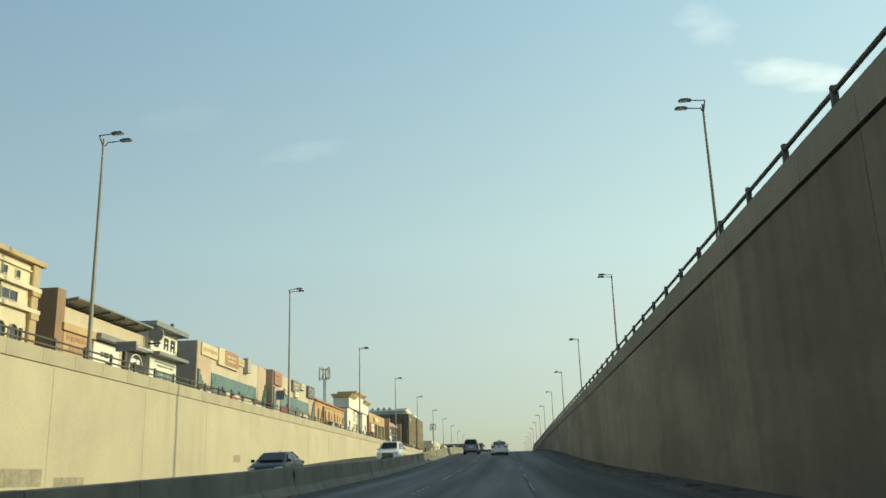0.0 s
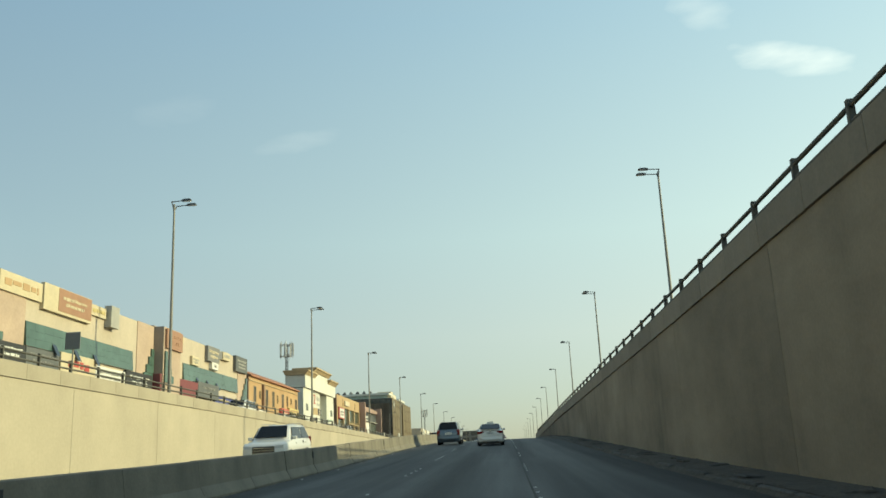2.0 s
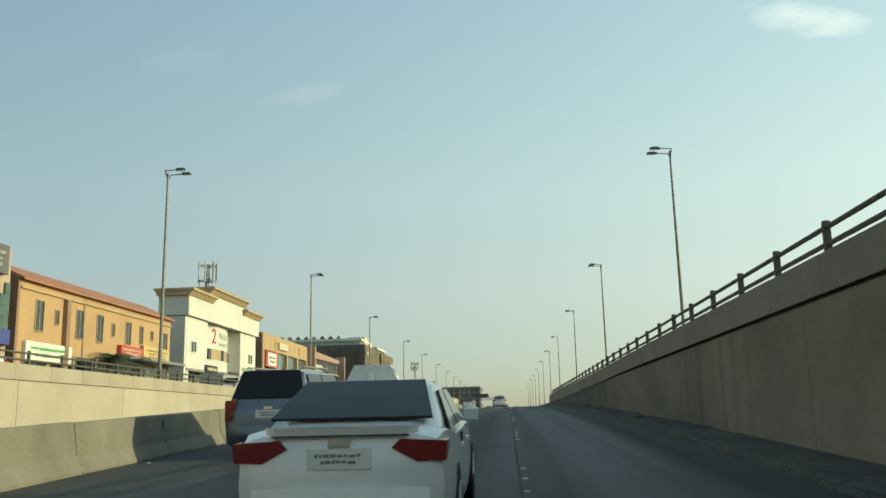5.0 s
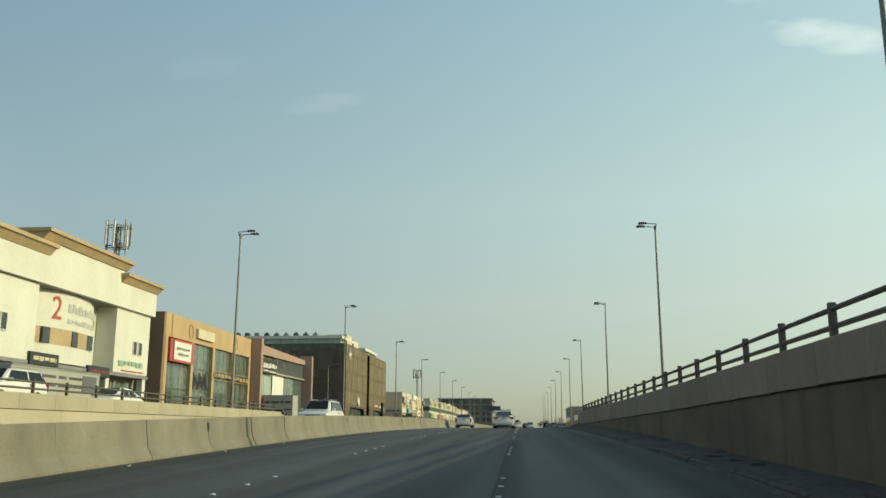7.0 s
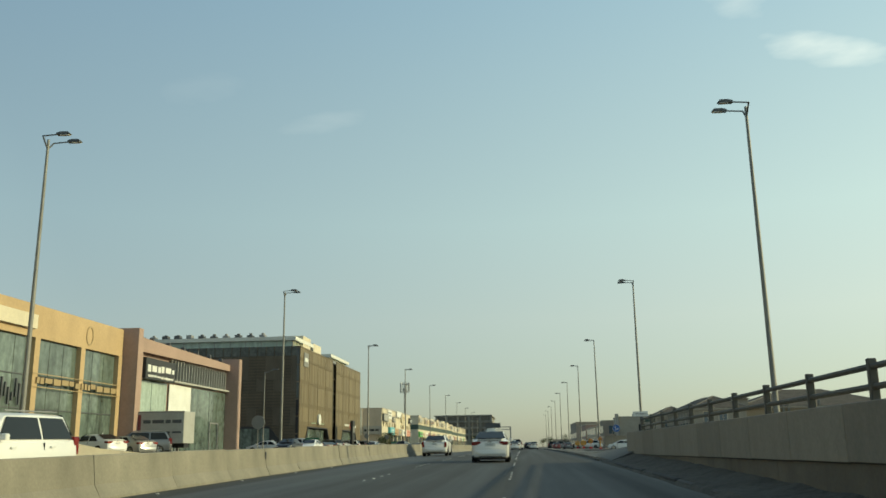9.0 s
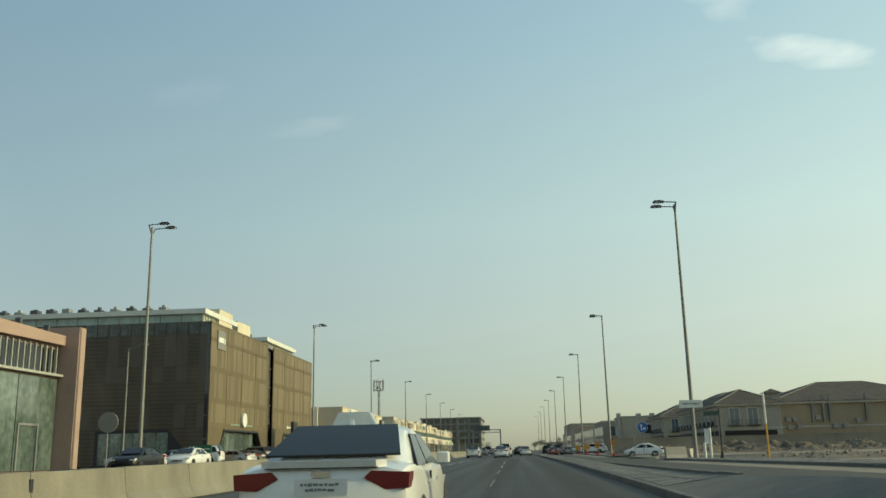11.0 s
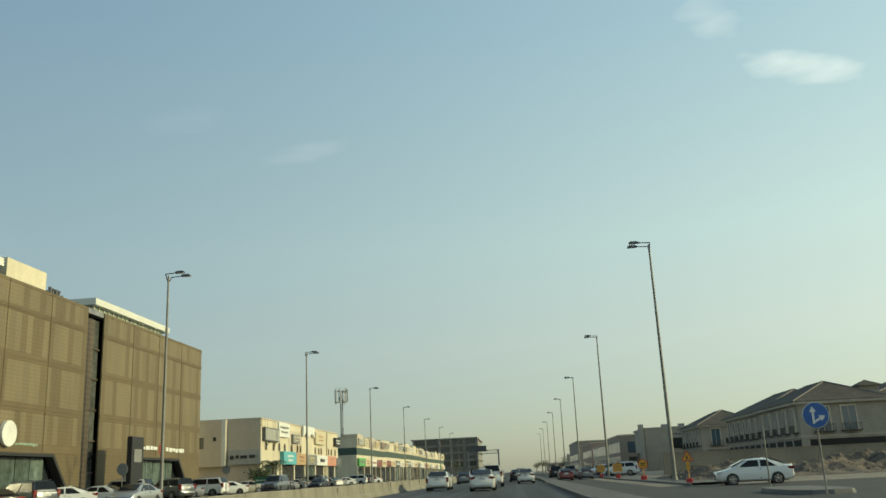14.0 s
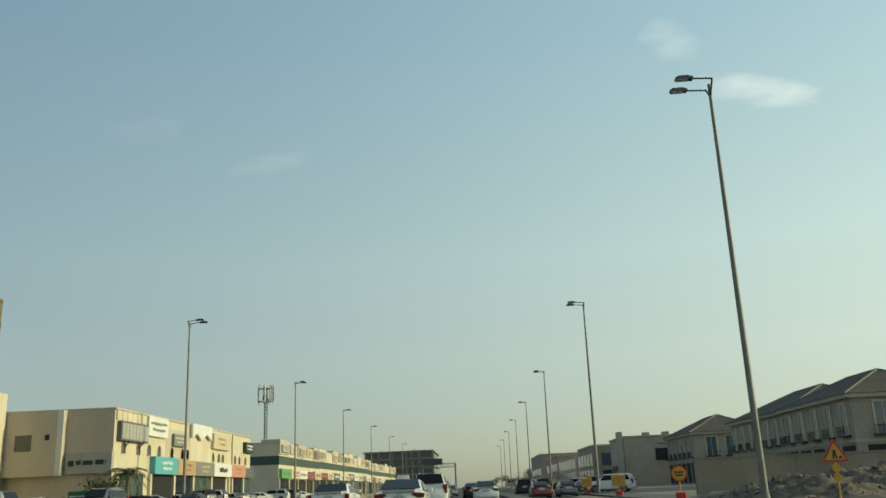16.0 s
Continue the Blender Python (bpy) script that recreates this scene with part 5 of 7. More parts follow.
mesh_front(Y0, YS0, (287.2, 289.6, 302.4, 305.6))
mesh_front(YS1, Y1, (313.2, 315.4, 326.4, 329.8))
for k in range(6):
    s = Shape()
    z = GZ + 2.45 * k
    s.box(F - 0.50, F - 0.45, YS1 - 1.0, YS1 - 0.004, z + 0.06, z + 2.4)
    part("slot_glass", s, GLASS_SIDE, b)
    s = Shape()
    s.box(F - 0.50, F - 0.36, YS0 + 0.004, YS1 - 1.004, z - 0.05, z + 2.39)
    part("slot_panel", s, MESH_DARK, b)
    s = Shape()
    s.box(F - 0.44, F - 0.3, YS1 - 1.0, YS1 - 0.004, z - 0.05, z + 0.06)
    part("slot_sill", s, MESH_DARK, b)
# face towards the approaching road: bronze panels darkened for its shade, over bands of glass
xs = [F - 0.02 - 1.3 * i for i in range(23)]
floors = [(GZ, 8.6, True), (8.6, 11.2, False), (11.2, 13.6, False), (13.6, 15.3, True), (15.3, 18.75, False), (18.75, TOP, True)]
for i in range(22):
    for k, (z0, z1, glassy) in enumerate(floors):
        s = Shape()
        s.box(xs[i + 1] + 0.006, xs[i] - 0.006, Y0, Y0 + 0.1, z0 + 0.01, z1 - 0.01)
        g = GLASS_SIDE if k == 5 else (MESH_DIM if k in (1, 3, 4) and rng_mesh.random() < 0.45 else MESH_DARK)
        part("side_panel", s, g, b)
        if k == 5:
            s = Shape()
            s.box(xs[i] - 0.06, xs[i] + 0.02, Y0 - 0.08, Y0, z0, z1)
            part("mullion", s, MESH_DARK, b)
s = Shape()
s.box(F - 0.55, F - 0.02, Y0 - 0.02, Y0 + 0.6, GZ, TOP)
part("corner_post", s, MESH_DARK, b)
for k in range(6):
    part("corner_pane", Shape().box(F - 0.52, F - 0.14, Y0 - 0.04, Y0 - 0.021, GZ + 0.2 + 2.5 * k, GZ + 2.5 + 2.5 * k), GLASS_DARK, b)
# tapering shop opening on the side
opening = [(-46.0, GZ), (-46.0, 8.5), (-37.9, 8.5), (-34.9, GZ)]
part("door_surround", Shape().prism(opening, "y", Y0 - 0.06, Y0 - 0.004), BLACK, b)
for k in range(6):
    x = -45.6 + 1.3 * k
    part("shop_window", Shape().box(x, x + 1.24, Y0 - 0.09, Y0 - 0.062, GZ + 0.1, 8.2), GLASS_SHOP, b)
s = Shape()
s.box(F - 29, F - 0.1, Y0 + 0.3, Y1, TOP - 0.4, TOP + 0.02)
part("roof_deck", s, MID_GREY, b)
# roof storeys
for y0, y1, x1 in ((285.2, 295.6, F - 1.4), (310.5, 325.5, F - 1.6)):
    # pale glass colour carries the sky mirrored in the roof panes
    slab(b, "roof_glass", y0, y1, TOP, TOP + 0.95, GLASS_PALE, x1, F - 27)
    slab(b, "roof_slab", y0 - 0.5, y1 + 0.5, TOP + 0.95, TOP + 1.5, WHITE_WALL, x1 + 0.5, F - 27.5)
    for i in range(int((y1 - y0) / 0.9)):
        s = Shape()
        s.box(x1, x1 + 0.12, y0 + 0.9 * i, y0 + 0.9 * i + 0.1, TOP, TOP + 0.95)
        part("mullion", s, CREAM, b)
    for i in range(10):
        s = Shape()
        s.box(x1 - 2.4 * i - 0.1, x1 - 2.4 * i, y0 - 0.1, y0, TOP, TOP + 0.95)
        part("mullion", s, MID_GREY, b)
for y0, y1, h, x1 in ((289.4, 294.2, 2.15, F - 0.95), (296.8, 302.0, 1.8, F - 1.1)):
    slab(b, "stair_head", y0, y1, TOP, TOP + h, CREAM, x1, x1 - 4)
rv = random.Random(4)
for i in range(11):
    x = F - 6.5 - 1.9 * i
    s = Shape()
    s.box(x - 0.45, x + 0.45, 286.2, 287.2, TOP + 1.5, TOP + 2.0 + rv.uniform(0, 0.3), 0.04)
    s.tube((x, 286.7, TOP + 2), (x, 286.7, TOP + 2.35), 0.25, n=8)
    part("roof_unit", s, SLATE if i % 3 else MID_GREY, b)
for i in range(9):
    y = 302.8 + i * 0.45
    s = Shape()
    s.tube((F - 2.2 - 0.3 * (i % 2), y, TOP), (F - 2.2, y, TOP + 0.9 + rv.uniform(0, 0.5)), 0.14, n=8)
    part("roof_pipe", s, SLATE, b)
sign(b, 286.3, 288.9, 17.3, 19.4, S_GREY, S_WHITE, 1, 0.12)
s = Shape()
s.tube((F + 0.05, 296.4, 9.75), (F + 0.3, 296.4, 9.75), 0.85, n=20)
part("disc_sign", s, S_WHITE, b, "round white sign disc")
lettering(b, F, 292.0, 295.2, 8.95, 9.3, S_MOSS, 1)
lettering(b, F, 297.6, 300.4, 8.95, 9.3, S_MOSS, 1)
lettering(b, F, 317.2, 321.3, 9.0, 9.75, S_WHITE, 1)
lettering(b, F, 323.4, 328.0, 9.0, 9.75, S_WHITE, 1)
s = Shape()
s.box(F, F + 0.06, 321.8, 322.8, 8.95, 9.8)
part("emblem", s, S_RED, b)

# dark totem sign in front of the office
t = thing("totem_sign", "tall black totem sign on the pavement", "totem sign", (-30.6, 310.0, street_left_z(310)))
part("slab", Shape().box(-0.22, 0.22, -1.1, 1.1, 0, 5.2, 0.03), BLACK, t)
part("field", Shape().box(0.222, 0.24, -0.7, 0.7, 3.2, 4.2), S_GREY, t)
part("field", Shape().box(-0.7 + 0.5, 0.2, -0.965, -0.952, 3.2, 4.2), S_GREY, t)


# row of cream two-storey shops
def shop_row(y0, y1, top, front, seed, label, band=False):
    r = random.Random(seed)
    b = building(label)
    s = Shape()
    s.box(front - 16, front, y0, y1, GZ - 0.3, top)
    part("wall", s, CREAM, b)
    s = Shape()
    s.box(front - 16.1, front + 0.12, y0 - 0.12, y1, top, top + 0.18)
    part("coping", s, BEIGE_WALL, b)
    zc = GZ + (top - GZ) * 0.56
    if band:
        s = Shape()
        s.box(front - 16, front + 0.05, y0 - 0.05, y1, zc + 0.6, zc + 2.0)
        part("band", s, S_GREENDK, b)
    n = max(3, round((y1 - y0) / (8.4 if band else 6.2)))
    w = (y1 - y0) / n
    pal = [S_CREAM, S_GREY, S_WHITE, S_GREEN, S_CREAM, S_WHITE, S_MAROON, S_CREAM, S_SLATE, S_WHITE]
    ink = [S_WHITE, S_BLACK, S_BROWN, S_GREY]
    for i in range(n):
        a, c = y0 + i * w, y0 + (i + 1) * w
        m = pal[(i + seed) % len(pal)]
        sign(b, a + 0.25, c - 0.25, zc - 1.6, zc - r.uniform(-0.05, 0.35), m, ink[(i + seed) % 4] if m not in (S_WHITE, S_CREAM) else S_BROWN, r.choice((1, 2)), 0.5, front, 0.7)
        s = Shape()
        s.box(front + 0.003, front + 0.04, a + 0.4, c - 0.4, GZ + 0.1, zc - 1.75)
        g = part("shop_window", s, r.choice((GLASS_SHOP, GLASS_DARK, DARK)), b)
        post_mat = r.choice((MID_GREY, CREAM_DARK, SLATE))
        for p in (a + 0.4, (a + c) / 2, c - 0.4):
            part("mullion", Shape().box(front + 0.04, front + 0.09, p - 0.05, p + 0.05, GZ + 0.1, zc - 1.75), post_mat, g)
        s = Shape()
        s.box(front, front + 0.22, a - 0.2, a + 0.2, GZ - 0.3, zc - 1.65 if band else top)
        part("pilaster", s, CREAM, b)
        if not band:
            for k in range(3):
                p = a + w * (k + 0.5) / 3
                window(b, p - 0.42, p + 0.42, zc + 0.5, zc + 2.1, arch=True, trim=CREAM_DARK, bars=0, x=front)
        if i % 2 == 0:
            part("parapet_block", Shape().box(front - 3, front + 0.2, a + 0.1, c - 0.8, (zc + 2.3) if band else top + 0.18, top + r.uniform(0.35, 0.95)), r.choice((CREAM, CREAM, BEIGE_WALL)), b)
        if r.random() < 0.7:
            sign(b, a + 0.9, c - r.uniform(1.2, 2.6), top - 1.45, top - r.uniform(-0.1, 0.3), r.choice((S_WHITE, S_CREAM, S_PALE, S_CREAM, S_GREY)), r.choice((S_GREY, S_BROWN, S_PALE)), 2, 0.28, front + (0.2 if i % 2 == 0 else 0.0))
    rooftop(b, y0 + 1, y1 - 1, top, 4, seed, front - 14, front - 3)
    return b


b = building("cream two-storey shop row with arched windows and large signs")
FX = -32.0
slab(b, "wall", 350.0, 398.3, GZ - 0.3, 13.75, CREAM, FX, FX - 16)
slab(b, "coping", 349.88, 398.3, 13.75, 13.92, BEIGE_WALL, FX + 0.12, FX - 16.1)
for y0, y1 in ((350.0, 357.3), (379.0, 388.0)):
    for k in range(6):
        y = y0 + 0.2 + (y1 - y0) * k / 6
        slab(b, "parapet_panel", y, y + (y1 - y0) / 6 - 0.12, 12.85, 13.7, CREAM, FX + 0.12, FX)
slab(b, "recess", 363.4, 371.5, 9.95, 12.9, BEIGE_WALL, FX + 0.02, FX - 0.2)
for y in (352.2, 355.8, 358.6, 361.4, 365.2, 368.6, 370.4, 380.2, 382.6, 384.4, 390.2, 392.4, 395.6):
    window(b, y - 0.42, y + 0.42, 9.98, 11.0, arch=True, trim=CREAM_DARK, bars=0, x=FX)
sg = sign(b, 350.5, 357.3, 11.05, 12.75, S_SLATE, None, 1, 0.45, FX)
for k in range(8):
    part("light_panel", Shape().box(FX + 0.452, FX + 0.48, 350.7 + 0.82 * k, 351.46 + 0.82 * k, 11.2, 12.6), S_PALE, sg)
for y in (352.6, 356.0):
    part("bracket", Shape().tube((FX + 0.02, y, 10.5), (FX + 0.4, y, 11.1), 0.05, n=6), SLATE, sg)
sign(b, 357.6, 363.2, 11.85, 13.75, S_WHITE, S_GREY, 2, 0.3, FX)
sign(b, 365.0, 368.9, 11.2, 12.45, S_GREY, S_CREAM, 2, 0.35, FX)
s = Shape()
s.prism([(370.9, 12.3), (372.6, 12.9), (374.3, 12.2), (376.4, 13.0), (378.3, 12.3), (378.3, 13.95), (370.9, 13.95)], "x", FX + 0.13, FX + 0.4)
part("sign", s, S_WHITE, b, "white sign board with zigzag lower edge")
sign(b, 379.2, 386.3, 11.5, 13.35, S_CREAM, S_ORANGE, 2, 0.4, FX, 0.5)
sign(b, 394.2, 398.2, 11.6, 13.0, S_BLACK, S_WHITE, 2, 0.5, FX)
slab(b, "pilaster", 388.4, 388.9, GZ - 0.2, 13.7, CREAM, FX + 0.2, FX)
for y0, y1, m, ink, z1 in ((359.0, 365.8, S_TEAL, S_WHITE, 9.9), (365.9, 372.0, S_ORANGE, S_BROWN, 9.8), (372.1, 378.9, S_GREY, S_YELLOW, 9.75), (379.1, 386.8, S_WHITE, S_BLACK, 9.75), (386.9, 393.8, S_PINK, S_ORANGE, 9.75), (394.0, 398.2, S_SLATE, S_GREY, 9.5)):
    sign(b, y0, y1, 8.2, z1, m, ink, 1 if m is S_WHITE else 2, 0.6, FX, 0.45)
for k, y in enumerate((350.4, 358.6, 365.5, 371.9, 378.9, 386.7, 393.6)):
    slab(b, "pier", y, y + 0.5, GZ - 0.2, 8.2, CREAM, FX + 0.3, FX)
    part("shop_window", Shape().box(FX + 0.003, FX + 0.05, y + 0.55, min(398.1, y + 7.0 if k != 6 else 398.1), GZ, 8.15), (GLASS_SHOP, DARK, GLASS_DARK)[k % 3], b)
for x0, x1, z in ((-41.8, -36.3, 8.1),):
    # beige slab and bay darken the cream side wall, standing in for shade
    part("side_wall", Shape().box(FX - 16, FX + 0.01, 349.9, 349.996, GZ - 0.3, 13.74), BEIGE_WALL, b)
    part("bay", Shape().box(x0, x1, 349.2, 349.896, z, 13.8), BEIGE_WALL, b, "projecting bay on the side wall, toned beige for shade")
    part("quoin", Shape().box(x1 - 0.5, x1 + 0.02, 349.1, 349.199, z, 13.8), WHITE_WALL, b)
part("window", Shape().box(-40.6, -39.1, 349.17, 349.199, 10.3, 11.7), GLASS_DARK, b)
part("vent", Shape().box(-37.9, -37.5, 349.17, 349.199, 11.2, 11.7), DARK, b)
sgn = Shape().box(-36.0, -31.9, 349.5, 349.99, 8.2, 10.0)
lettering(part("sign", sgn, S_PALE, b), 349.5, -35.8, -32.4, 8.7, 9.5, S_BLACK, 1, axis="y")
slab(b, "stair_head", 336, 349, GZ - 0.3, 15.4, CREAM, -41.5, -48)
shop_row(417.0, 455.0, 14.0, -32.0, 3, "cream shop row with a dark green band and signs", True)
shop_row(456.2, 499.0, 14.3, -32.3, 6, "cream shop row with a dark green band below the roof", True)
shop_row(500.5, 545.0, 14.5, -32.6, 8, "distant cream shops with a dark green band", True)
shop_row(546.5, 640.0, 14.2, -33.0, 5, "distant cream shop row with a dark band", True)
# dark grey lightened so the colour holds the haze of the distance
FAR_GREY = material("dark grey concrete", (0.22, 0.215, 0.19), 0.9, 0, 2, 0.1, 0.1, 0.2, 0.2)
# dark many-storeyed building far ahead beside the road
b = building("dark grey many-storeyed building far along the road")
slab(b, "core", 797, 880, GZ, 27.2, FAR_GREY, -25, -64)
for z in (9.5, 14.0, 18.5, 23.0, 27.3):
    slab(b, "floor_slab", 796, 882, z, z + 0.8, FAR_GREY, -24, -66)
for i in range(6):
    s = Shape()
    s.box(-65 + 8.0 * i, -64 + 8.0 * i, 796.2, 796.99, GZ, 27.3)
    part("column", s, FAR_GREY, b)
for i in range(5):
    for z in (10.6, 15.1, 19.6, 24.1):
        part("window", Shape().box(-63.6 + 8.0 * i, -57.6 + 8.0 * i, 796.9, 796.995, z, z + 2.8), GLASS_DARK, b)

# gantry over the far carriageway, well ahead
t = thing("sign_gantry", "grey steel sign gantry across the carriageway", "gantry", (0, 680, 4.6))
for x in (-24.0, -9.0):
    part("leg", Shape().box(x - 0.35, x + 0.35, -0.35, 0.35, 0, 12.3), MID_GREY, t)
for z in (10.3, 12.0):
    part("beam", Shape().box(-24, -9, -0.2, 0.2, z, z + 0.3), MID_GREY, t)
s = Shape()
for i in range(7):
    s.tube((-24 + 2.14 * i, 0, 10.4), (-22.9 + 2.14 * i, 0, 12.1), 0.1, n=5)
    s.tube((-22.9 + 2.14 * i, 0, 12.1), (-21.86 + 2.14 * i, 0, 10.4), 0.1, n=5)
part("bracing", s, MID_GREY, t)
part("panel", Shape().box(-23.6, -14.8, -0.7, -0.4, 11.6, 14.4), SLATE, t, "dark display panel")


# ---- vehicles: lofted body, separate glass, lamps, plates and wheels ----
def paint(name, rgb, metal=0.0):
    return material(name, rgb, 0.28, metal, 20, 0.02, 0.0, 0.06, 0.8, coat=0.7)


P_WHITE, P_SILVER, P_GREY = paint("white car paint", (0.70, 0.69, 0.65)), paint("silver car paint", (0.40, 0.40, 0.39), 0.5), paint("grey car paint", (0.13, 0.14, 0.15), 0.4)
P_BLACK, P_BLUE, P_RED, P_BEIGE = material("black car paint", (0.012, 0.012, 0.013), 0.35, 0, 20, 0.02, 0.0, 0.06, 0.8, spec=0.3, coat=0.15), paint("blue grey car paint", (0.10, 0.14, 0.18), 0.3), paint("dark red car paint", (0.16, 0.02, 0.02)), paint("beige car paint", (0.42, 0.37, 0.28), 0.3)
TAIL_RED = material("red lamp glass", (0.17, 0.014, 0.014), 0.15, 0, 20, 0.05, 0.0, 0.05)
LAMP_CLEAR = material("clear lamp glass", (0.62, 0.63, 0.62), 0.1, 0, 20, 0.05, 0.0, 0.05)
PLATE = material("number plate", (0.66, 0.66, 0.62), 0.5, 0, 20, 0.03, 0.0, 0.05)


def section(w, z0, z1, belt, tuck=0.9):
    """Half outline of the body across the car, from sill to shoulder."""
    return [(w * 0.86, z0), (w * 0.97, z0 + 0.08), (w, z0 + (z1 - z0) * 0.45), (w * 0.985, z0 + (z1 - z0) * 0.75), (w * belt, z1 - 0.04), (w * belt * 0.8, z1)]


def loft(rings):
    s = Shape()
    n = len(rings[0])
    for r in rings:
        s.v += [tuple(p) for p in r]
    for i in range(len(rings) - 1):
        s.f += [(i * n + j, i * n + (j + 1) % n, (i + 1) * n + (j + 1) % n, (i + 1) * n + j) for j in range(n)]
    s.f.append(tuple(reversed(range(n))))
    s.f.append(tuple((len(rings) - 1) * n + j for j in range(n)))
    return s


STYLES = {
    # length, half width, height, bonnet height, shoulder height, rear deck height,
    # greenhouse: rear base, rear top, front top, front base (from the rear end), wheel radius, rear deck start
    "sedan": dict(l=4.75, w=0.90, h=1.46, hood=0.98, belt=0.96, deck=1.06, gh=(0.50, 1.50, 2.75, 3.75), r=0.325, ride=0.17),
    "saloon": dict(l=5.0, w=0.95, h=1.50, hood=1.02, belt=1.03, deck=1.10, gh=(0.60, 1.45, 2.75, 3.60), r=0.37, ride=0.20),
    "hatch": dict(l=4.35, w=0.86, h=1.46, hood=0.97, belt=0.96, deck=1.04, gh=(0.35, 1.35, 2.50, 3.45), r=0.31, ride=0.20),
    "suv": dict(l=4.9, w=0.96, h=1.86, hood=1.22, belt=1.20, deck=1.25, gh=(0.08, 0.45, 3.0, 3.75), r=0.385, ride=0.30),
    "van": dict(l=4.9, w=0.94, h=1.80, hood=1.10, belt=1.08, deck=1.12, gh=(0.06, 0.35, 3.2, 4.25), r=0.34, ride=0.24),
}


def car(style, body_mat, label, tall_lamps=False, name="car"):
    """A car with its tail at the origin, driving along +y."""
    p = STYLES[style]
    L, W, H, ride = p["l"], p["w"], p["h"], p["ride"]
    rb, rt, ft, fb = p["gh"]
    t = thing(name, label, "car")
    stations = [(0.0, 0.86, ride + 0.22, p["deck"] - 0.16), (0.05, 0.93, ride + 0.10, p["deck"] - 0.05), (0.30, 0.98, ride + 0.03, p["deck"]), (rb + 0.1, 1.0, ride, p["deck"] + 0.0),
                (rt + 0.2, 1.0, ride, p["belt"]), (ft, 1.0, ride, p["belt"]), (fb, 1.0, ride, p["hood"]), (L - 0.75, 0.985, ride, p["hood"] - 0.06),
                (L - 0.30, 0.94, ride + 0.02, p["hood"] - 0.16), (L - 0.06, 0.82, ride + 0.08, p["hood"] - 0.30), (L, 0.72, ride + 0.16, p["hood"] - 0.40)]
    if style == "suv":
        stations[-3:] = [(L - 0.30, 0.98, ride + 0.02, p["hood"] - 0.08), (L - 0.06, 0.92, ride + 0.08, p["hood"] - 0.17), (L, 0.84, ride + 0.14, p["hood"] - 0.26)]
    stations.sort()
    rings = []
    for y, f, z0, z1 in stations:
        half = section(W * f, z0, z1, 0.94)
        rings.append([(x, y, z) for x, z in half] + [(-x, y, z) for x, z in reversed(half)])
    part("body", loft(rings), body_mat, t, smooth=True)
    # roof and pillars
    zb = p["belt"] - 0.06
    zr = H
    def ring(y, wb, z0, wt, z1):
        half = [(wb, z0), (wb + (wt - wb) * 0.55, z0 + (z1 - z0) * 0.55), (wt, z1 - 0.06), (wt * 0.72, z1)]
        return [(x, y, z) for x, z in half] + [(-x, y, z) for x, z in reversed(half)]
    zd = p["deck"] - 0.05
    cab = [ring(rb, W * 0.86, zd - 0.05, W * 0.80, zd + 0.04), ring((rb + rt) / 2, W * 0.90, zb, W * 0.76, (zd + zr) / 2 + 0.03), ring(rt, W * 0.92, zb, W * 0.70, zr - 0.02),
           ring((rt + ft) / 2, W * 0.93, zb, W * 0.72, zr), ring(ft, W * 0.92, zb, W * 0.70, zr - 0.04),
           ring((ft + fb) / 2, W * 0.90, zb, W * 0.76, (p["hood"] + zr) / 2 + 0.0), ring(fb, W * 0.86, p["hood"] - 0.08, W * 0.80, p["hood"] + 0.02)]
    part("cabin", loft(cab), body_mat, t, smooth=True)
    # glass, laid just proud of the cabin
    def pane(nm, pts, mat=None):
        s = Shape()
        a = Vector(pts[0])
        nrm = (Vector(pts[1]) - a).cross(Vector(pts[2]) - a).normalized() * 0.012
        s.hexa([Vector(q) - nrm for q in pts], [Vector(q) + nrm for q in pts])
        return part(nm, s, mat or GLASS_CAR, t)
    up = 0.035
    k0, k1 = 0.10, 0.93
    def slant(k, y0, z0, y1, z1):
        return y0 + (y1 - y0) * k, z0 + (z1 - z0) * k
    (ya, za), (yb, zb2) = slant(k0, rb, zd + 0.04, rt, zr - 0.02), slant(k1, rb, zd + 0.04, rt, zr - 0.02)
    pane("rear_window", [(-W * 0.79, ya - up, za + up), (W * 0.79, ya - up, za + up), (W * 0.64, yb - up, zb2 + up * 0.8), (-W * 0.64, yb - up, zb2 + up * 0.8)])
    (ya, za), (yb, zb2) = slant(k0, fb, p["hood"] + 0.02, ft, zr - 0.04), slant(k1, fb, p["hood"] + 0.02, ft, zr - 0.04)
    pane("windscreen", [(W * 0.72, ya + up, za + up), (-W * 0.72, ya + up, za + up), (-W * 0.60, yb + up, zb2 + up * 0.8), (W * 0.60, yb + up, zb2 + up * 0.8)])
    zg0, zg1 = p["belt"] + 0.03, zr - 0.12
    mid = (rt + ft) / 2 - 0.05
    slope_r, slope_f = (rt - rb) * 0.55, (fb - ft) * 0.62
    for sgn in (1, -1):
        xa, xb = sgn * (W * 0.915), sgn * (W * 0.745)
        for y0, y1, a0, a1 in ((rt - slope_r * 0.75, mid - 0.05, rt + 0.12, mid - 0.05), (mid + 0.05, ft + slope_f * 0.95, mid + 0.05, ft - 0.02)):
            pts = [(xa, y0, zg0), (xa, y1, zg0), (xb, a1, zg1), (xb, a0, zg1)]
            pane("side_window", pts if sgn > 0 else pts[::-1])
        s = Shape()
        s.box(sgn * W * 0.93, sgn * (W * 0.93 + 0.17), fb - 0.42, fb - 0.26, p["belt"] + 0.02, p["belt"] + 0.16, 0.02)
        part("mirror", s, body_mat, t)
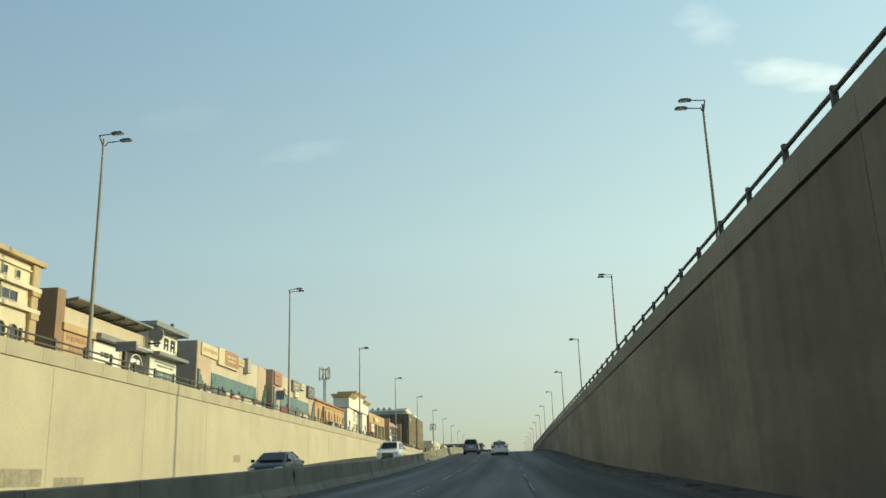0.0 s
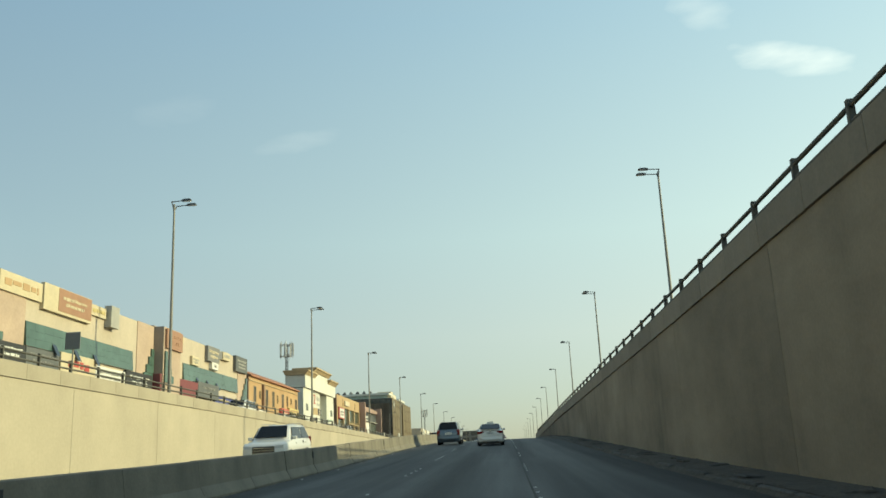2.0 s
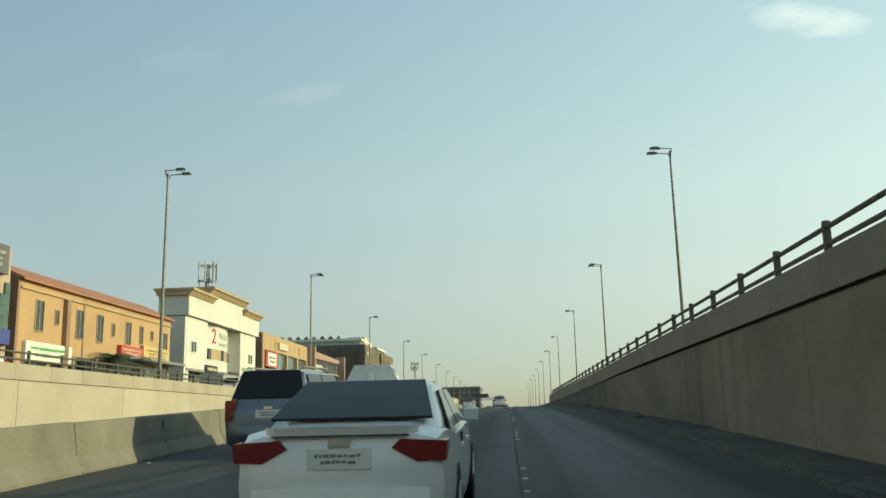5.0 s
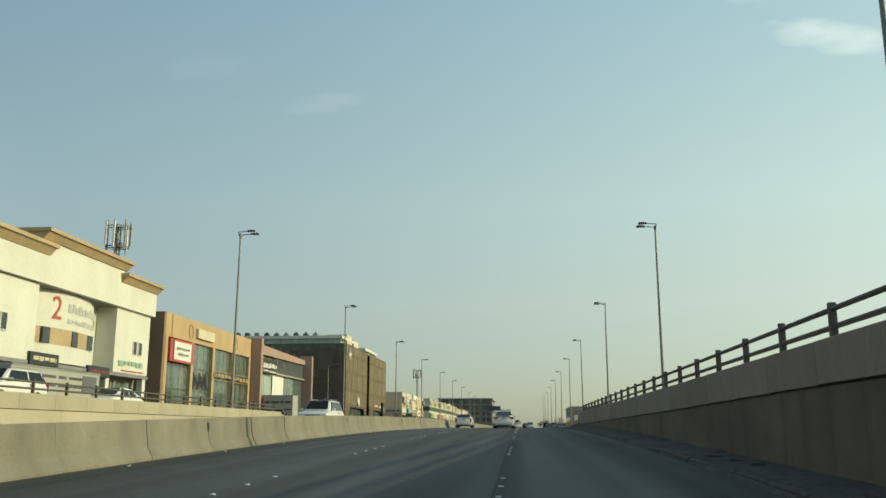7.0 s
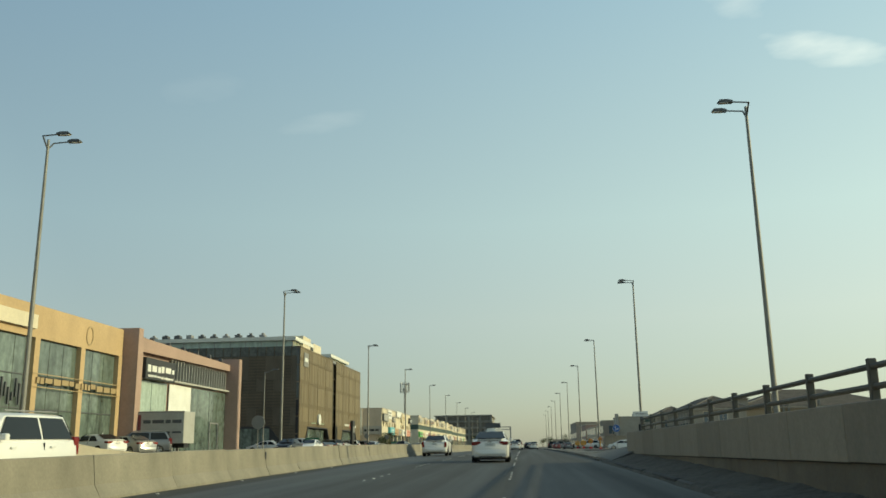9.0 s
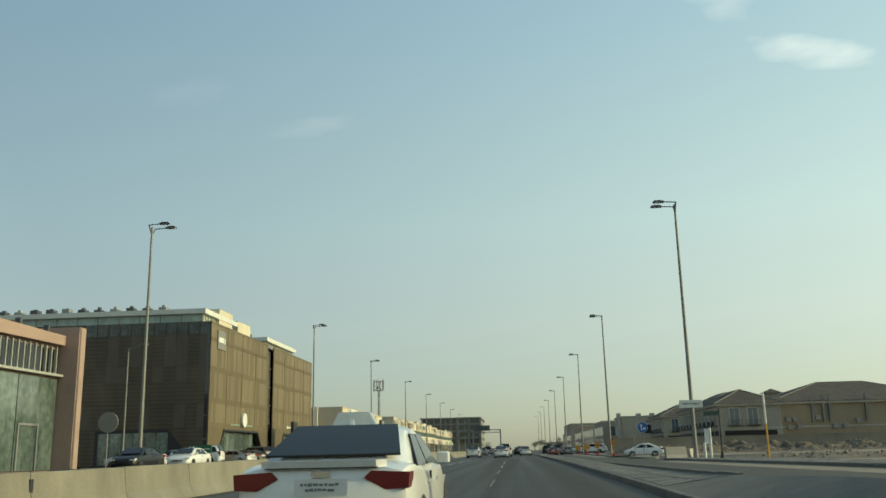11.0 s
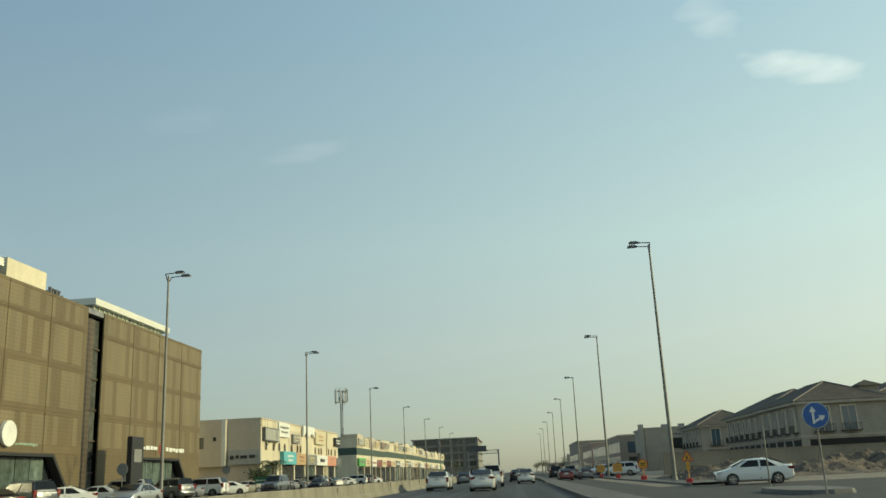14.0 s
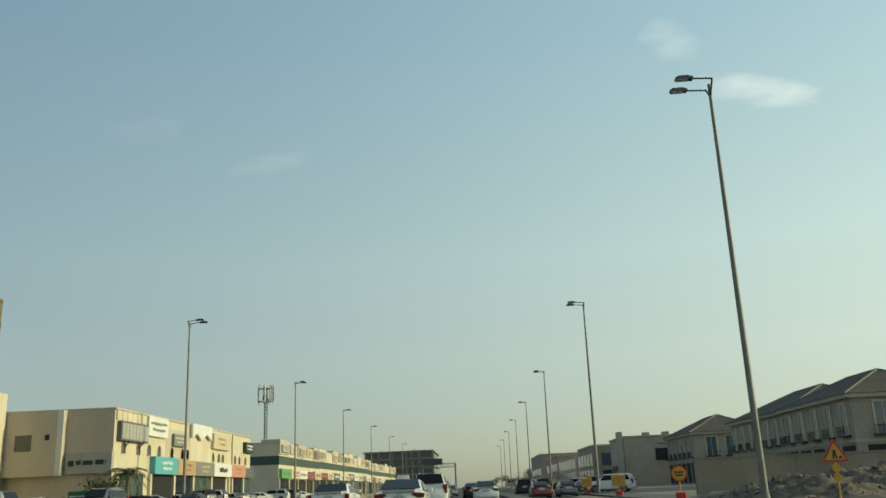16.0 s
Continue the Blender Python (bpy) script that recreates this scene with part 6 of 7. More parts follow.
        for y in (mid - 0.35, ft + 0.0):
            s = Shape()
            s.box(sgn * W * 0.985, sgn * (W * 0.985 + 0.03), y - 0.1, y + 0.1, p["belt"] - 0.17, p["belt"] - 0.13)
            part("door_handle", s, body_mat, t)
        s = Shape()
        s.box(sgn * W * 0.955, sgn * (W * 0.985), mid - 0.012, mid + 0.012, ride + 0.1, p["belt"] - 0.05)
        part("door_gap", s, BLACK, t)
    # lamps, plate, bumper trim
    zt = p["deck"] - 0.17
    for sgn in (1, -1):
        s = Shape()
        if tall_lamps:
            s.prism([(sgn * W * 0.76, zt - 0.30), (sgn * W * 0.955, zt - 0.28), (sgn * W * 0.965, zt + 0.08), (sgn * W * 0.80, zt + 0.12)], "y", -0.02, 0.26)
        elif style in ("suv", "van"):
            s.box(sgn * W * 0.72, sgn * W * 0.965, 0.0, 0.25, zt - 0.22, zt + 0.22, 0.02)
        else:
            s.prism([(sgn * W * 0.47, zt + 0.02), (sgn * W * 0.70, zt - 0.09), (sgn * W * 0.955, zt - 0.08), (sgn * W * 0.968, zt + 0.07), (sgn * W * 0.55, zt + 0.09)], "y", -0.012, 0.34)
        part("tail_lamp", s, TAIL_RED, t)
        s = Shape()
        zh = p["hood"] - 0.30
        s.prism([(sgn * W * 0.50, zh - 0.07), (sgn * W * 0.90, zh - 0.04), (sgn * W * 0.93, zh + 0.10), (sgn * W * 0.55, zh + 0.05)], "y", L - 0.38, L - 0.055)
        if style == "suv":
            s = Shape().prism([(sgn * W * 0.52, zh - 0.04), (sgn * W * 0.86, zh - 0.02), (sgn * W * 0.90, zh + 0.10), (sgn * W * 0.52, zh + 0.07)], "y", L - 0.38, L + 0.006)
        part("headlamp", s, LAMP_CLEAR, t)
    part("number_plate", Shape().box(-0.26, 0.26, -0.014, 0.05, zt - 0.14, zt + 0.02), PLATE, t)
    lettering(t, -0.014, -0.2, 0.2, zt - 0.11, zt - 0.01, S_GREY, 2, depth=0.004, axis="y")
    part("bumper_trim", Shape().box(-W * 0.62, W * 0.62, 0.015, 0.4, ride + 0.07, ride + 0.12), BLACK, t)
    s = Shape()
    bump = [(W * 0.90, 0.10), (W * 0.80, -0.02), (W * 0.40, -0.065), (-W * 0.40, -0.065), (-W * 0.80, -0.02), (-W * 0.90, 0.10), (-W * 0.90, 0.22), (W * 0.90, 0.22)]
    s.hexa([(x, y + 0.03, ride + 0.20) for x, y in bump], [(x, y, ride + 0.30) for x, y in bump])
    s.hexa([(x, y, ride + 0.30) for x, y in bump], [(x, y + 0.02, ride + 0.43) for x, y in bump])
    part("bumper", s, body_mat, t, smooth=True)
    if style == "suv":
        grille = part("grille", Shape().box(-W * 0.50, W * 0.50, L - 0.1, L + 0.015, p["hood"] - 0.60, p["hood"] - 0.24, 0.02), BLACK, t)
        for k in range(3):
            part("grille_bar", Shape().box(-W * 0.49, W * 0.49, L + 0.012, L + 0.026, p["hood"] - 0.52 + 0.1 * k, p["hood"] - 0.495 + 0.1 * k), CHROME, grille)
        part("lower_intake", Shape().box(-W * 0.60, W * 0.60, L - 0.1, L + 0.006, ride + 0.18, ride + 0.32, 0.02), BLACK, t)
    else:
        part("grille", Shape().box(-W * 0.45, W * 0.45, L - 0.12, L - 0.0, p["hood"] - 0.52, p["hood"] - 0.36), BLACK, t)
    part("underbody", Shape().box(-W * 0.84, W * 0.84, 0.35, L - 0.3, ride - 0.04, ride + 0.2), BLACK, t)
    if style in ("sedan", "saloon", "hatch"):
        lip = [(-W * 0.70, 0.13), (W * 0.70, 0.13), (W * 0.60, 0.03), (-W * 0.60, 0.03)]
        part("boot_lip", Shape().hexa([(x, y, p["deck"] - 0.06) for x, y in lip], [(x, y - 0.02, p["deck"] + 0.02) for x, y in lip]), body_mat, t)
        part("boot_gap", Shape().box(-W * 0.62, W * 0.62, -0.004, 0.06, zt + 0.115, zt + 0.125), BLACK, t)
        s = Shape()
        s.prism([(rt + 0.1, zr - 0.02), (rt + 0.35, zr - 0.01), (rt + 0.14, zr + 0.07)], "x", -0.02, 0.02)
        part("aerial_fin", s, body_mat, t)
    else:
        for sgn in (1, -1):
            part("roof_rail", Shape().tube((sgn * W * 0.62, rt + 0.2, zr + 0.04), (sgn * W * 0.62, ft - 0.1, zr + 0.03), 0.02, n=6), MID_GREY, t)
    part("badge", Shape().box(-0.09, 0.09, -0.016, 0.02, zt + 0.03, zt + 0.085), CHROME, t)
    # wheels
    r = p["r"]
    for y in (0.95 if L < 4.9 else 1.02, L - 0.88):
        for sgn in (1, -1):
            s = Shape()
            s.tube((sgn * (W - 0.02), y, r), (sgn * (W + 0.006), y, r), r + 0.05, n=18)
            part("wheel_arch", s, BLACK, t)
            s = Shape()
            s.tube((sgn * (W - 0.22), y, r), (sgn * (W + 0.008), y, r), r, n=20)
            wheel = part("wheel", s, RUBBER, t)
            s = Shape()
            s.tube((sgn * (W + 0.0), y, r), (sgn * (W + 0.012), y, r), r * 0.68, n=18)
            part("wheel_disc", s, BLACK, wheel)
            s = Shape()
            for i in range(5):
                a = 2 * math.pi * i / 5 + 0.3
                ca, sa = math.cos(a), math.sin(a)
                x0, x1 = sgn * (W + 0.010), sgn * (W + 0.024)
                q = [(r * 0.10 * sa, -r * 0.10 * ca), (r * 0.66 * ca + r * 0.07 * sa, r * 0.66 * sa - r * 0.07 * ca),
                     (r * 0.66 * ca - r * 0.07 * sa, r * 0.66 * sa + r * 0.07 * ca), (-r * 0.10 * sa, r * 0.10 * ca)]
                s.prism([(y + u, r + v) for u, v in q], "x", x0, x1)
            for i in range(18):
                a, c = 2 * math.pi * i / 18, 2 * math.pi * (i + 1) / 18
                q = [(r * f * math.cos(g), r * f * math.sin(g)) for f, g in ((0.64, a), (0.71, a), (0.71, c), (0.64, c))]
                s.prism([(y + u, r + v) for u, v in q], "x", sgn * (W + 0.010), sgn * (W + 0.022))
            part("rim", s, CHROME, wheel)
    return t


def on_road(x, y, back=False, turn=0.0, z=None):
    """A pose on the carriageway; back: facing the other way."""
    zz = road_z(y) + 0.012 if z is None else z
    slope = 0 if z is not None else math.degrees(math.atan2(road_z(y + 4) - road_z(y), 4.0))
    return pose(x, y, zz, -slope if back else slope, 0, (180 if back else 0) + turn)


first_of = {}


def park(style, mat, label, m, tall=False, group="", name="car"):
    key = (style, mat.name, tall, name)
    if key not in first_of:
        t = car(style, mat, label, tall, name)
        t.matrix_world = m
        first_of[key] = t
    else:
        t = copy_thing(first_of[key], m)
        t.name = name
    if name == "taxi" and not any(c.name.startswith("roof_sign") for c in t.children):
        h = STYLES[style]["h"]
        part("roof_sign", Shape().prism([(-0.27, h - 0.02), (0.27, h - 0.02), (0.18, h + 0.15), (-0.18, h + 0.15)], "y", 1.75, 1.95), S_WHITE, t, "small pale sign box on the roof")
    tagged(t, label, "car", group)
    return t


# worn white edge line on the side street
edge = Shape()
for k in range(5):
    a, c = 222.0 + 6.0 * k, 227.7 + 6.0 * k
    x = 4.55 + 0.018 * (a - 228)
    edge.hexa([(x, a, street_right_z(a) + 0.004), (x + 0.09, a, street_right_z(a) + 0.004), (x + 0.2, c, street_right_z(c) + 0.004), (x + 0.11, c, street_right_z(c) + 0.004)],
              [(x, a, street_right_z(a) + 0.009), (x + 0.09, a, street_right_z(a) + 0.009), (x + 0.2, c, street_right_z(c) + 0.009), (x + 0.11, c, street_right_z(c) + 0.009)])
solid("edge_line", edge, S_PALE, "worn white edge line on the side street", "road marking", kind="structure")

# traffic on the carriageway
park("sedan", P_WHITE, "white four-door sedan with red tail lamps on the road", on_road(-2.77, 95.9), group="white sedans on the road", name="taxi")
park("sedan", P_WHITE, "white four-door sedan with red tail lamps on the road", on_road(-2.56, 200.6), group="white sedans on the road", name="taxi")
park("sedan", P_WHITE, "white four-door sedan with red tail lamps on the road", on_road(-2.55, 303.0), group="white sedans on the road", name="taxi")
park("van", P_BLUE, "blue grey minivan driving near the median barrier", on_road(-6.3, 106.5))
park("saloon", P_WHITE, "large white saloon with tall red tail lamps by the barrier", on_road(-7.6, 223.9), True, "white saloons by the barrier")
park("saloon", P_WHITE, "large white saloon with tall red tail lamps by the barrier", on_road(-6.5, 312.0), True, "white saloons by the barrier")
park("suv", P_WHITE, "white off-road car with dark rear window on the road", on_road(-2.3, 318.5), group="white off-road cars")
park("hatch", P_WHITE, "white compact sedan ahead in the outer lane", on_road(0.75, 331.0))
park("sedan", P_WHITE, "white sedan far along the road", on_road(0.5, 372.0), group="white sedans on the road")
park("suv", P_BLACK, "black off-road car among the traffic ahead", on_road(-3.4, 362.0))
park("sedan", P_GREY, "dark grey sedan among the traffic ahead", on_road(-6.8, 352.0))
park("sedan", P_RED, "dark red sedan among the traffic ahead", on_road(5.9, 352.0, z=4.46))
park("suv", P_GREY, "dark grey off-road car on the side street", on_road(7.6, 372.0, z=4.46))
park("sedan", P_SILVER, "silver sedan among the distant traffic", on_road(-3.3, 392.0))
park("van", P_BEIGE, "beige van among the distant traffic", on_road(0.6, 408.0))
park("suv", P_BLACK, "black off-road car among the distant traffic", on_road(0.4, 440.0))
park("sedan", P_GREY, "dark grey sedan among the distant traffic", on_road(-6.6, 420.0))
park("suv", P_BLUE, "blue grey off-road car on the side street", on_road(8.4, 392.0, z=4.46))
park("suv", P_BLACK, "black off-road car waiting on the side street", on_road(5.6, 374.0, z=4.46))
park("sedan", P_GREY, "dark grey sedan waiting on the side street", on_road(8.7, 356.0, z=4.46))
park("sedan", P_BLACK, "black sedan among the traffic ahead", on_road(-0.2, 352.0))
park("van", P_GREY, "dark grey van among the distant traffic", on_road(-6.7, 380.0))
# behind the barrier, coming the other way
park("sedan", P_BLACK, "black sedan coming along the far carriageway", on_road(-13.6, 46.5, True))
park("suv", P_WHITE, "white off-road car coming along the far carriageway", on_road(-11.75, 77.0, True), group="white off-road cars")
park("suv", P_WHITE, "white off-road car coming along the far carriageway", on_road(-13.3, 180.5, True), group="white off-road cars")
# white hatchback turning out of the side road
park("hatch", P_WHITE, "white compact sedan turning out of a side road", pose(15.9, 294.5, 4.46, 0, 0, 86))

# parked along the shops
rp = random.Random(21)
kinds = [("sedan", P_WHITE, "white sedan"), ("suv", P_WHITE, "white off-road car"), ("sedan", P_SILVER, "silver sedan"), ("suv", P_GREY, "dark grey off-road car"),
         ("sedan", P_BLACK, "black sedan"), ("hatch", P_WHITE, "white compact car"), ("sedan", P_BEIGE, "beige sedan"), ("van", P_WHITE, "white van")]
spots = [(204.0, 0), (210.5, 5), (217.5, 0), (222.5, 2), (226.8, 3), (262.0, 0), (268, 2), (276.0, 1), (286.0, 2), (290.0, 4), (295.0, 3), (300.5, 0), (305.8, 5),
         (311.0, 1), (318.0, 3), (322.8, 2), (327.6, 1), (336.0, 0), (341.0, 6), (347.0, 5), (353.5, 4), (359.0, 2), (365.0, 0), (371.5, 3), (378.0, 1), (385.0, 0), (392.0, 2), (401.0, 5), (410.0, 1), (420.0, 3), (431.0, 0)]
for y, k in spots:
    st, m, words = kinds[k]
    x = -28.9 if y < 240 else -29.2 + rp.uniform(-0.4, 0.4)
    turn = rp.choice((90, 62, 118)) + rp.uniform(-4, 4)
    park(st, m, words + " parked in front of the shops", pose(x, y, street_left_z(y) + 0.02, 0, 0, turn), group="cars parked by the shops")
for y, k, x in ((112.0, 1, -24.2), (126.0, 0, -24.4), (176.6, 5, -24.9), (250.0, 4, -25.0), (258, 0, -24.6), (334, 3, -25.0), (352, 4, -24.6), (300, 2, -25.0)):
    st, m, words = kinds[k]
    park(st, m, words + " driving along the side street", pose(x, y, street_left_z(y) + 0.0, 0, 0, 180), group="cars on the side street")
# parked by the far houses on the right
for y, k, x in ((366, 1, 16.6), (372, 0, 17.4), (379, 3, 16.8), (384, 5, 18.0), (388, 2, 17.0), (399, 0, 17.5), (412, 1, 18.0), (430, 4, 17.4)):
    st, m, words = kinds[k]
    park(st, m, words + " parked by the bare ground", pose(x, y, street_right_z(y) + 0.12, 0, 0, 75 + rp.uniform(-8, 8)), group="cars parked by the bare ground")
# box trailers parked by the shops
def box_trailer(label, m, L, top, ink, at):
    t = thing("box_trailer", label, "trailer")
    cargo = part("cargo_box", Shape().box(-1.15, 1.15, 0.0, L, 0.95, top, 0.04), S_PALE, t)
    part("picture", Shape().box(1.152, 1.17, at, at + L * 0.18, 1.2, top - 0.25), ink, cargo)
    y0 = at + L * 0.2 if at < 1 else 0.8
    for z, h in ((1.0 + 0.62 * (top - 1.0), 0.26), (1.0 + 0.3 * (top - 1.0), 0.14)):
        for k, (u, w) in enumerate(((0.02, 0.13), (0.18, 0.2), (0.41, 0.09), (0.53, 0.16))):
            part("lettering", Shape().box(1.152, 1.165, y0 + L * u, y0 + L * (u + w), z, z + h * (top - 1.0) * 0.42), SLATE, cargo)
    for x in (-1.16, 1.16):
        part("rail", Shape().box(x - 0.02, x + 0.02, 0.0, L, top - 0.1, top + 0.02), MID_GREY, cargo)
    for y in (1.3, 2.4):
        for x in (-1.0, 1.0):
            w = part("wheel", Shape().tube((x - 0.13, y, 0.45), (x + 0.13, y, 0.45), 0.45, n=16), RUBBER, t)
            part("rim", Shape().tube((x - 0.14, y, 0.45), (x + 0.14, y, 0.45), 0.24, n=12), MID_GREY, w)
    for x in (-0.7, 0.7):
        part("landing_leg", Shape().box(x - 0.08, x + 0.08, L - 1.3, L - 1.1, 0.0, 0.95), MID_GREY, t)
    part("chassis", Shape().box(-0.5, 0.5, 0.1, L - 0.2, 0.6, 0.95), BLACK, t)
    t.matrix_world = m
    return t


box_trailer("pale grey box trailer with maroon picture and dark writing", pose(-33.1, 228.9, street_left_z(229), 0, 0, -90), 4.8, 3.5, S_MAROON, 0.3)
box_trailer("pale grey box trailer with slate picture and dark writing", pose(-28.9, 168.3, street_left_z(175), 0, 0, 0), 9.8, 2.5, S_SLATE, 7.6)
park("suv", P_WHITE, "white off-road car on the side street by the wall", pose(-25.2, 166.0, street_left_z(166), 0, 0, 180), group="white off-road cars")


# ---- the right side past the wall: signs, rubble, boundary wall, villas ----
SG = 4.83


def ztop(y):
    return street_right_z(y) + 0.16


def pole_sign(name, label, x, y, h, r=0.035, mat=None):
    t = thing(name, label, "road sign", (x, y, ztop(y)))
    part("post", Shape().tube((0, 0, -0.1), (0, 0, h), r, n=8), mat or GALV, t)
    return t


def disc(parent, name, z, rad, mat, y=-0.05, thick=0.02, n=24):
    s = Shape()
    s.tube((0, y, z), (0, y + thick, z), rad, n=n)
    return part(name, s, mat, parent)


SIGN_BLUE = colour("blue road sign", (0.02, 0.10, 0.34), 0.4)
SIGN_YELLOW = colour("amber road sign", (0.62, 0.30, 0.02), 0.45)
SIGN_RED = colour("red road sign", (0.45, 0.03, 0.03), 0.45)
# kerbed island with a blue arrow sign and a bare post
s = Shape()
ring = [(-1.0 * abs(math.cos(a)) ** 0.5 * (1 if math.cos(a) > 0 else -1) * 1.3, 3.4 * math.sin(a)) for a in [math.pi * i / 10 for i in range(20)]]
s.hexa([(x, y, 0) for x, y in ring], [(x * 0.95, y * 0.97, 0.16) for x, y in ring])
isl = solid("traffic_island", s, KERB, "small kerbed traffic island at the side road", "traffic island")
isl.location = (11.3, 277.5, street_right_z(277) + 0.01)
t = pole_sign("road_sign", "round blue sign with white arrows on a thin post", 10.85, 273.6, 2.35)
t.location.z += 0.62
part("post", Shape().tube((0, 0, -0.75), (0, 0, -0.08), 0.035, n=8), GALV, t)
part("rim", Shape().tube((0, -0.03, 2.0), (0, -0.012, 2.0), 0.47, n=24), S_WHITE, t)
d = disc(t, "disc", 2.0, 0.45, SIGN_BLUE)
s = Shape()
s.prism([(-0.14, 1.70), (-0.06, 1.70), (-0.06, 2.12), (0.02, 2.12), (-0.10, 2.32), (-0.22, 2.12), (-0.14, 2.12)], "y", -0.062, -0.052)
s.prism([(-0.05, 1.82), (0.12, 1.92), (0.08, 1.99), (0.32, 1.98), (0.20, 1.78), (0.16, 1.85), (-0.05, 1.74)], "y", -0.062, -0.052)
part("arrows", s, S_WHITE, d)
pole_sign("bare_post", "bare grey sign post on the island", 11.1, 281.6, 2.5)
# white board on the lamp post and cylinders beside it
t = thing("name_board", "white board with dark writing on a lamp post", "sign board", (11.45, 253.45, 8.08))
part("board", Shape().box(-0.85, 0.72, -0.06, -0.02, 0, 0.52, 0.008), S_WHITE, t)
lettering(t, -0.06, -0.6, 0.5, 0.14, 0.38, S_GREY, 1, depth=0.01, axis="y")
part("clamp", Shape().box(0.05, 0.35, -0.02, 0.1, 0.2, 0.4), GALV, t)
t = thing("panel_post", "white post carrying a narrow white panel by the lamp", "post", (12.62, 254.0, ztop(254)))
part("tube", Shape().tube((0, 0, -0.1), (0, 0, 2.02), 0.08, 0.075, 12), S_WHITE, t, smooth=True)
part("panel", Shape().box(-0.38, -0.07, -0.03, 0.03, 0.95, 1.95, 0.01), S_WHITE, t)
t = thing("white_post", "short white plastic post standing by the lamp", "post", (12.15, 253.8, ztop(254)))
part("tube", Shape().tube((0, 0, -0.1), (0, 0, 0.95), 0.1, 0.09, 12), S_WHITE, t, smooth=True)
part("cap", Shape().tube((0, 0, 0.95), (0, 0, 1.02), 0.1, 0.03, 12), S_WHITE, t)
t = thing("iron_post", "dark cast iron post with flared base and green plate", "post", (12.2, 248.9, ztop(249)))
part("base", Shape().tube((0, 0, -0.1), (0, 0, 0.4), 0.2, 0.08, 10), BLACK, t)
part("shaft", Shape().tube((0, 0, 0.4), (0, 0, 2.95), 0.06, 0.04, 10), BLACK, t)
part("finial", Shape().tube((0, 0, 2.95), (0, 0, 3.15), 0.07, 0.02, 10), BLACK, t)
part("plate", Shape().box(-0.98, -0.05, -0.03, 0.0, 2.65, 2.92), S_GREENDK, t)
t = thing("marker_post", "yellow and white marker post by the kerb", "post", (13.4, 243.0, ztop(243)))
part("shaft", Shape().tube((0, 0, 0), (0, 0, 1.9), 0.05, n=8), SIGN_YELLOW, t)
part("sleeve", Shape().tube((0, 0, 1.9), (0, 0, 3.6), 0.06, n=8), S_WHITE, t)
# loose barrier blocks
s = Shape()
half = [(0.30, 0.0), (0.30, 0.1), (0.17, 0.35), (0.11, 0.95)]
s.prism(half + [(-a, b) for a, b in reversed(half)], "x", -0.85, 0.85)
blk_me = s.mesh("barrier_block", material("pale new concrete", (0.43, 0.385, 0.32), 0.88, 0, 14, 0.1, 0.2, 0.25, 0.7, streak=0.3))
for x, y, a in ((11.7, 262.5, 14), (13.2, 264.2, 60)):
    ob = new("barrier_block", blk_me)
    ob.matrix_world = pose(x, y, ztop(y) - 0.14 - (0.0 if x < 12 else 0.02), 0, 0, a) @ Matrix.Diagonal((1 if x < 12 else 0.7, 1, 1 if x < 12 else 0.85, 1))
    tagged(ob, "short tan concrete barrier block at the kerb", "barrier", "loose barrier blocks")


def works_sign(kind, x, y, z, label):
    t = thing("works_sign", label, "road works sign", (x, y, ztop(y)))
    t.scale = (0.64, 0.64, 0.64) if kind == "triangle" else (0.85, 0.85, 0.85)
    part("foot", Shape().box(-0.3, 0.3, -0.25, 0.25, 0, 0.42, 0.05), SIGN_RED, t)
    part("post", Shape().tube((0, 0, 0.4), (0, 0, z), 0.045, n=8), SIGN_YELLOW, t)
    if kind == "triangle":
        s = Shape()
        s.prism([(-0.62, z - 0.35), (0.62, z - 0.35), (0, z + 0.72)], "y", -0.06, -0.03)
        p = part("board", s, SIGN_RED, t)
        s = Shape()
        s.prism([(-0.47, z - 0.26), (0.47, z - 0.26), (0, z + 0.53)], "y", -0.075, -0.061)
        part("field", s, SIGN_YELLOW, p)
        s = Shape()
        s.prism([(-0.14, z - 0.2), (-0.06, z - 0.2), (-0.02, z + 0.0), (0.02, z - 0.2), (0.10, z - 0.2), (0.03, z + 0.12), (0.03, z + 0.2), (-0.08, z + 0.2)], "y", -0.085, -0.076)
        s.prism([(0.12, z - 0.2), (0.36, z - 0.2), (0.24, z - 0.06)], "y", -0.085, -0.076)
        part("symbol", s, BLACK, p)
        for i in range(2):
            disc(t, "round_plate", z - 0.62 - 0.42 * i, 0.2, SIGN_YELLOW, -0.04)
    elif kind == "round":
        d = disc(t, "rim", z, 0.5, SIGN_RED, -0.06)
        disc(t, "field", z, 0.42, SIGN_YELLOW, -0.075)
        s = Shape()
        for zz, w in ((z + 0.08, 0.28), (z - 0.1, 0.22)):
            s.box(-w, w, -0.09, -0.076, zz - 0.05, zz + 0.05)
        part("lettering", s, BLACK, d)
    else:
        p = part("board", Shape().box(-0.62, 0.62, -0.06, -0.03, z - 0.55, z + 0.45), SIGN_YELLOW, t)
        s = Shape()
        s.box(-0.5, 0.5, -0.075, -0.061, z + 0.12, z + 0.22)
        for i in range(4):
            s.box(-0.42 + 0.25 * i, -0.34 + 0.25 * i, -0.075, -0.061, z - 0.42, z + 0.12)
        part("symbol", s, S_BROWN, p)
        disc(t, "lamp", z + 0.62, 0.12, SIGN_YELLOW)
    return t


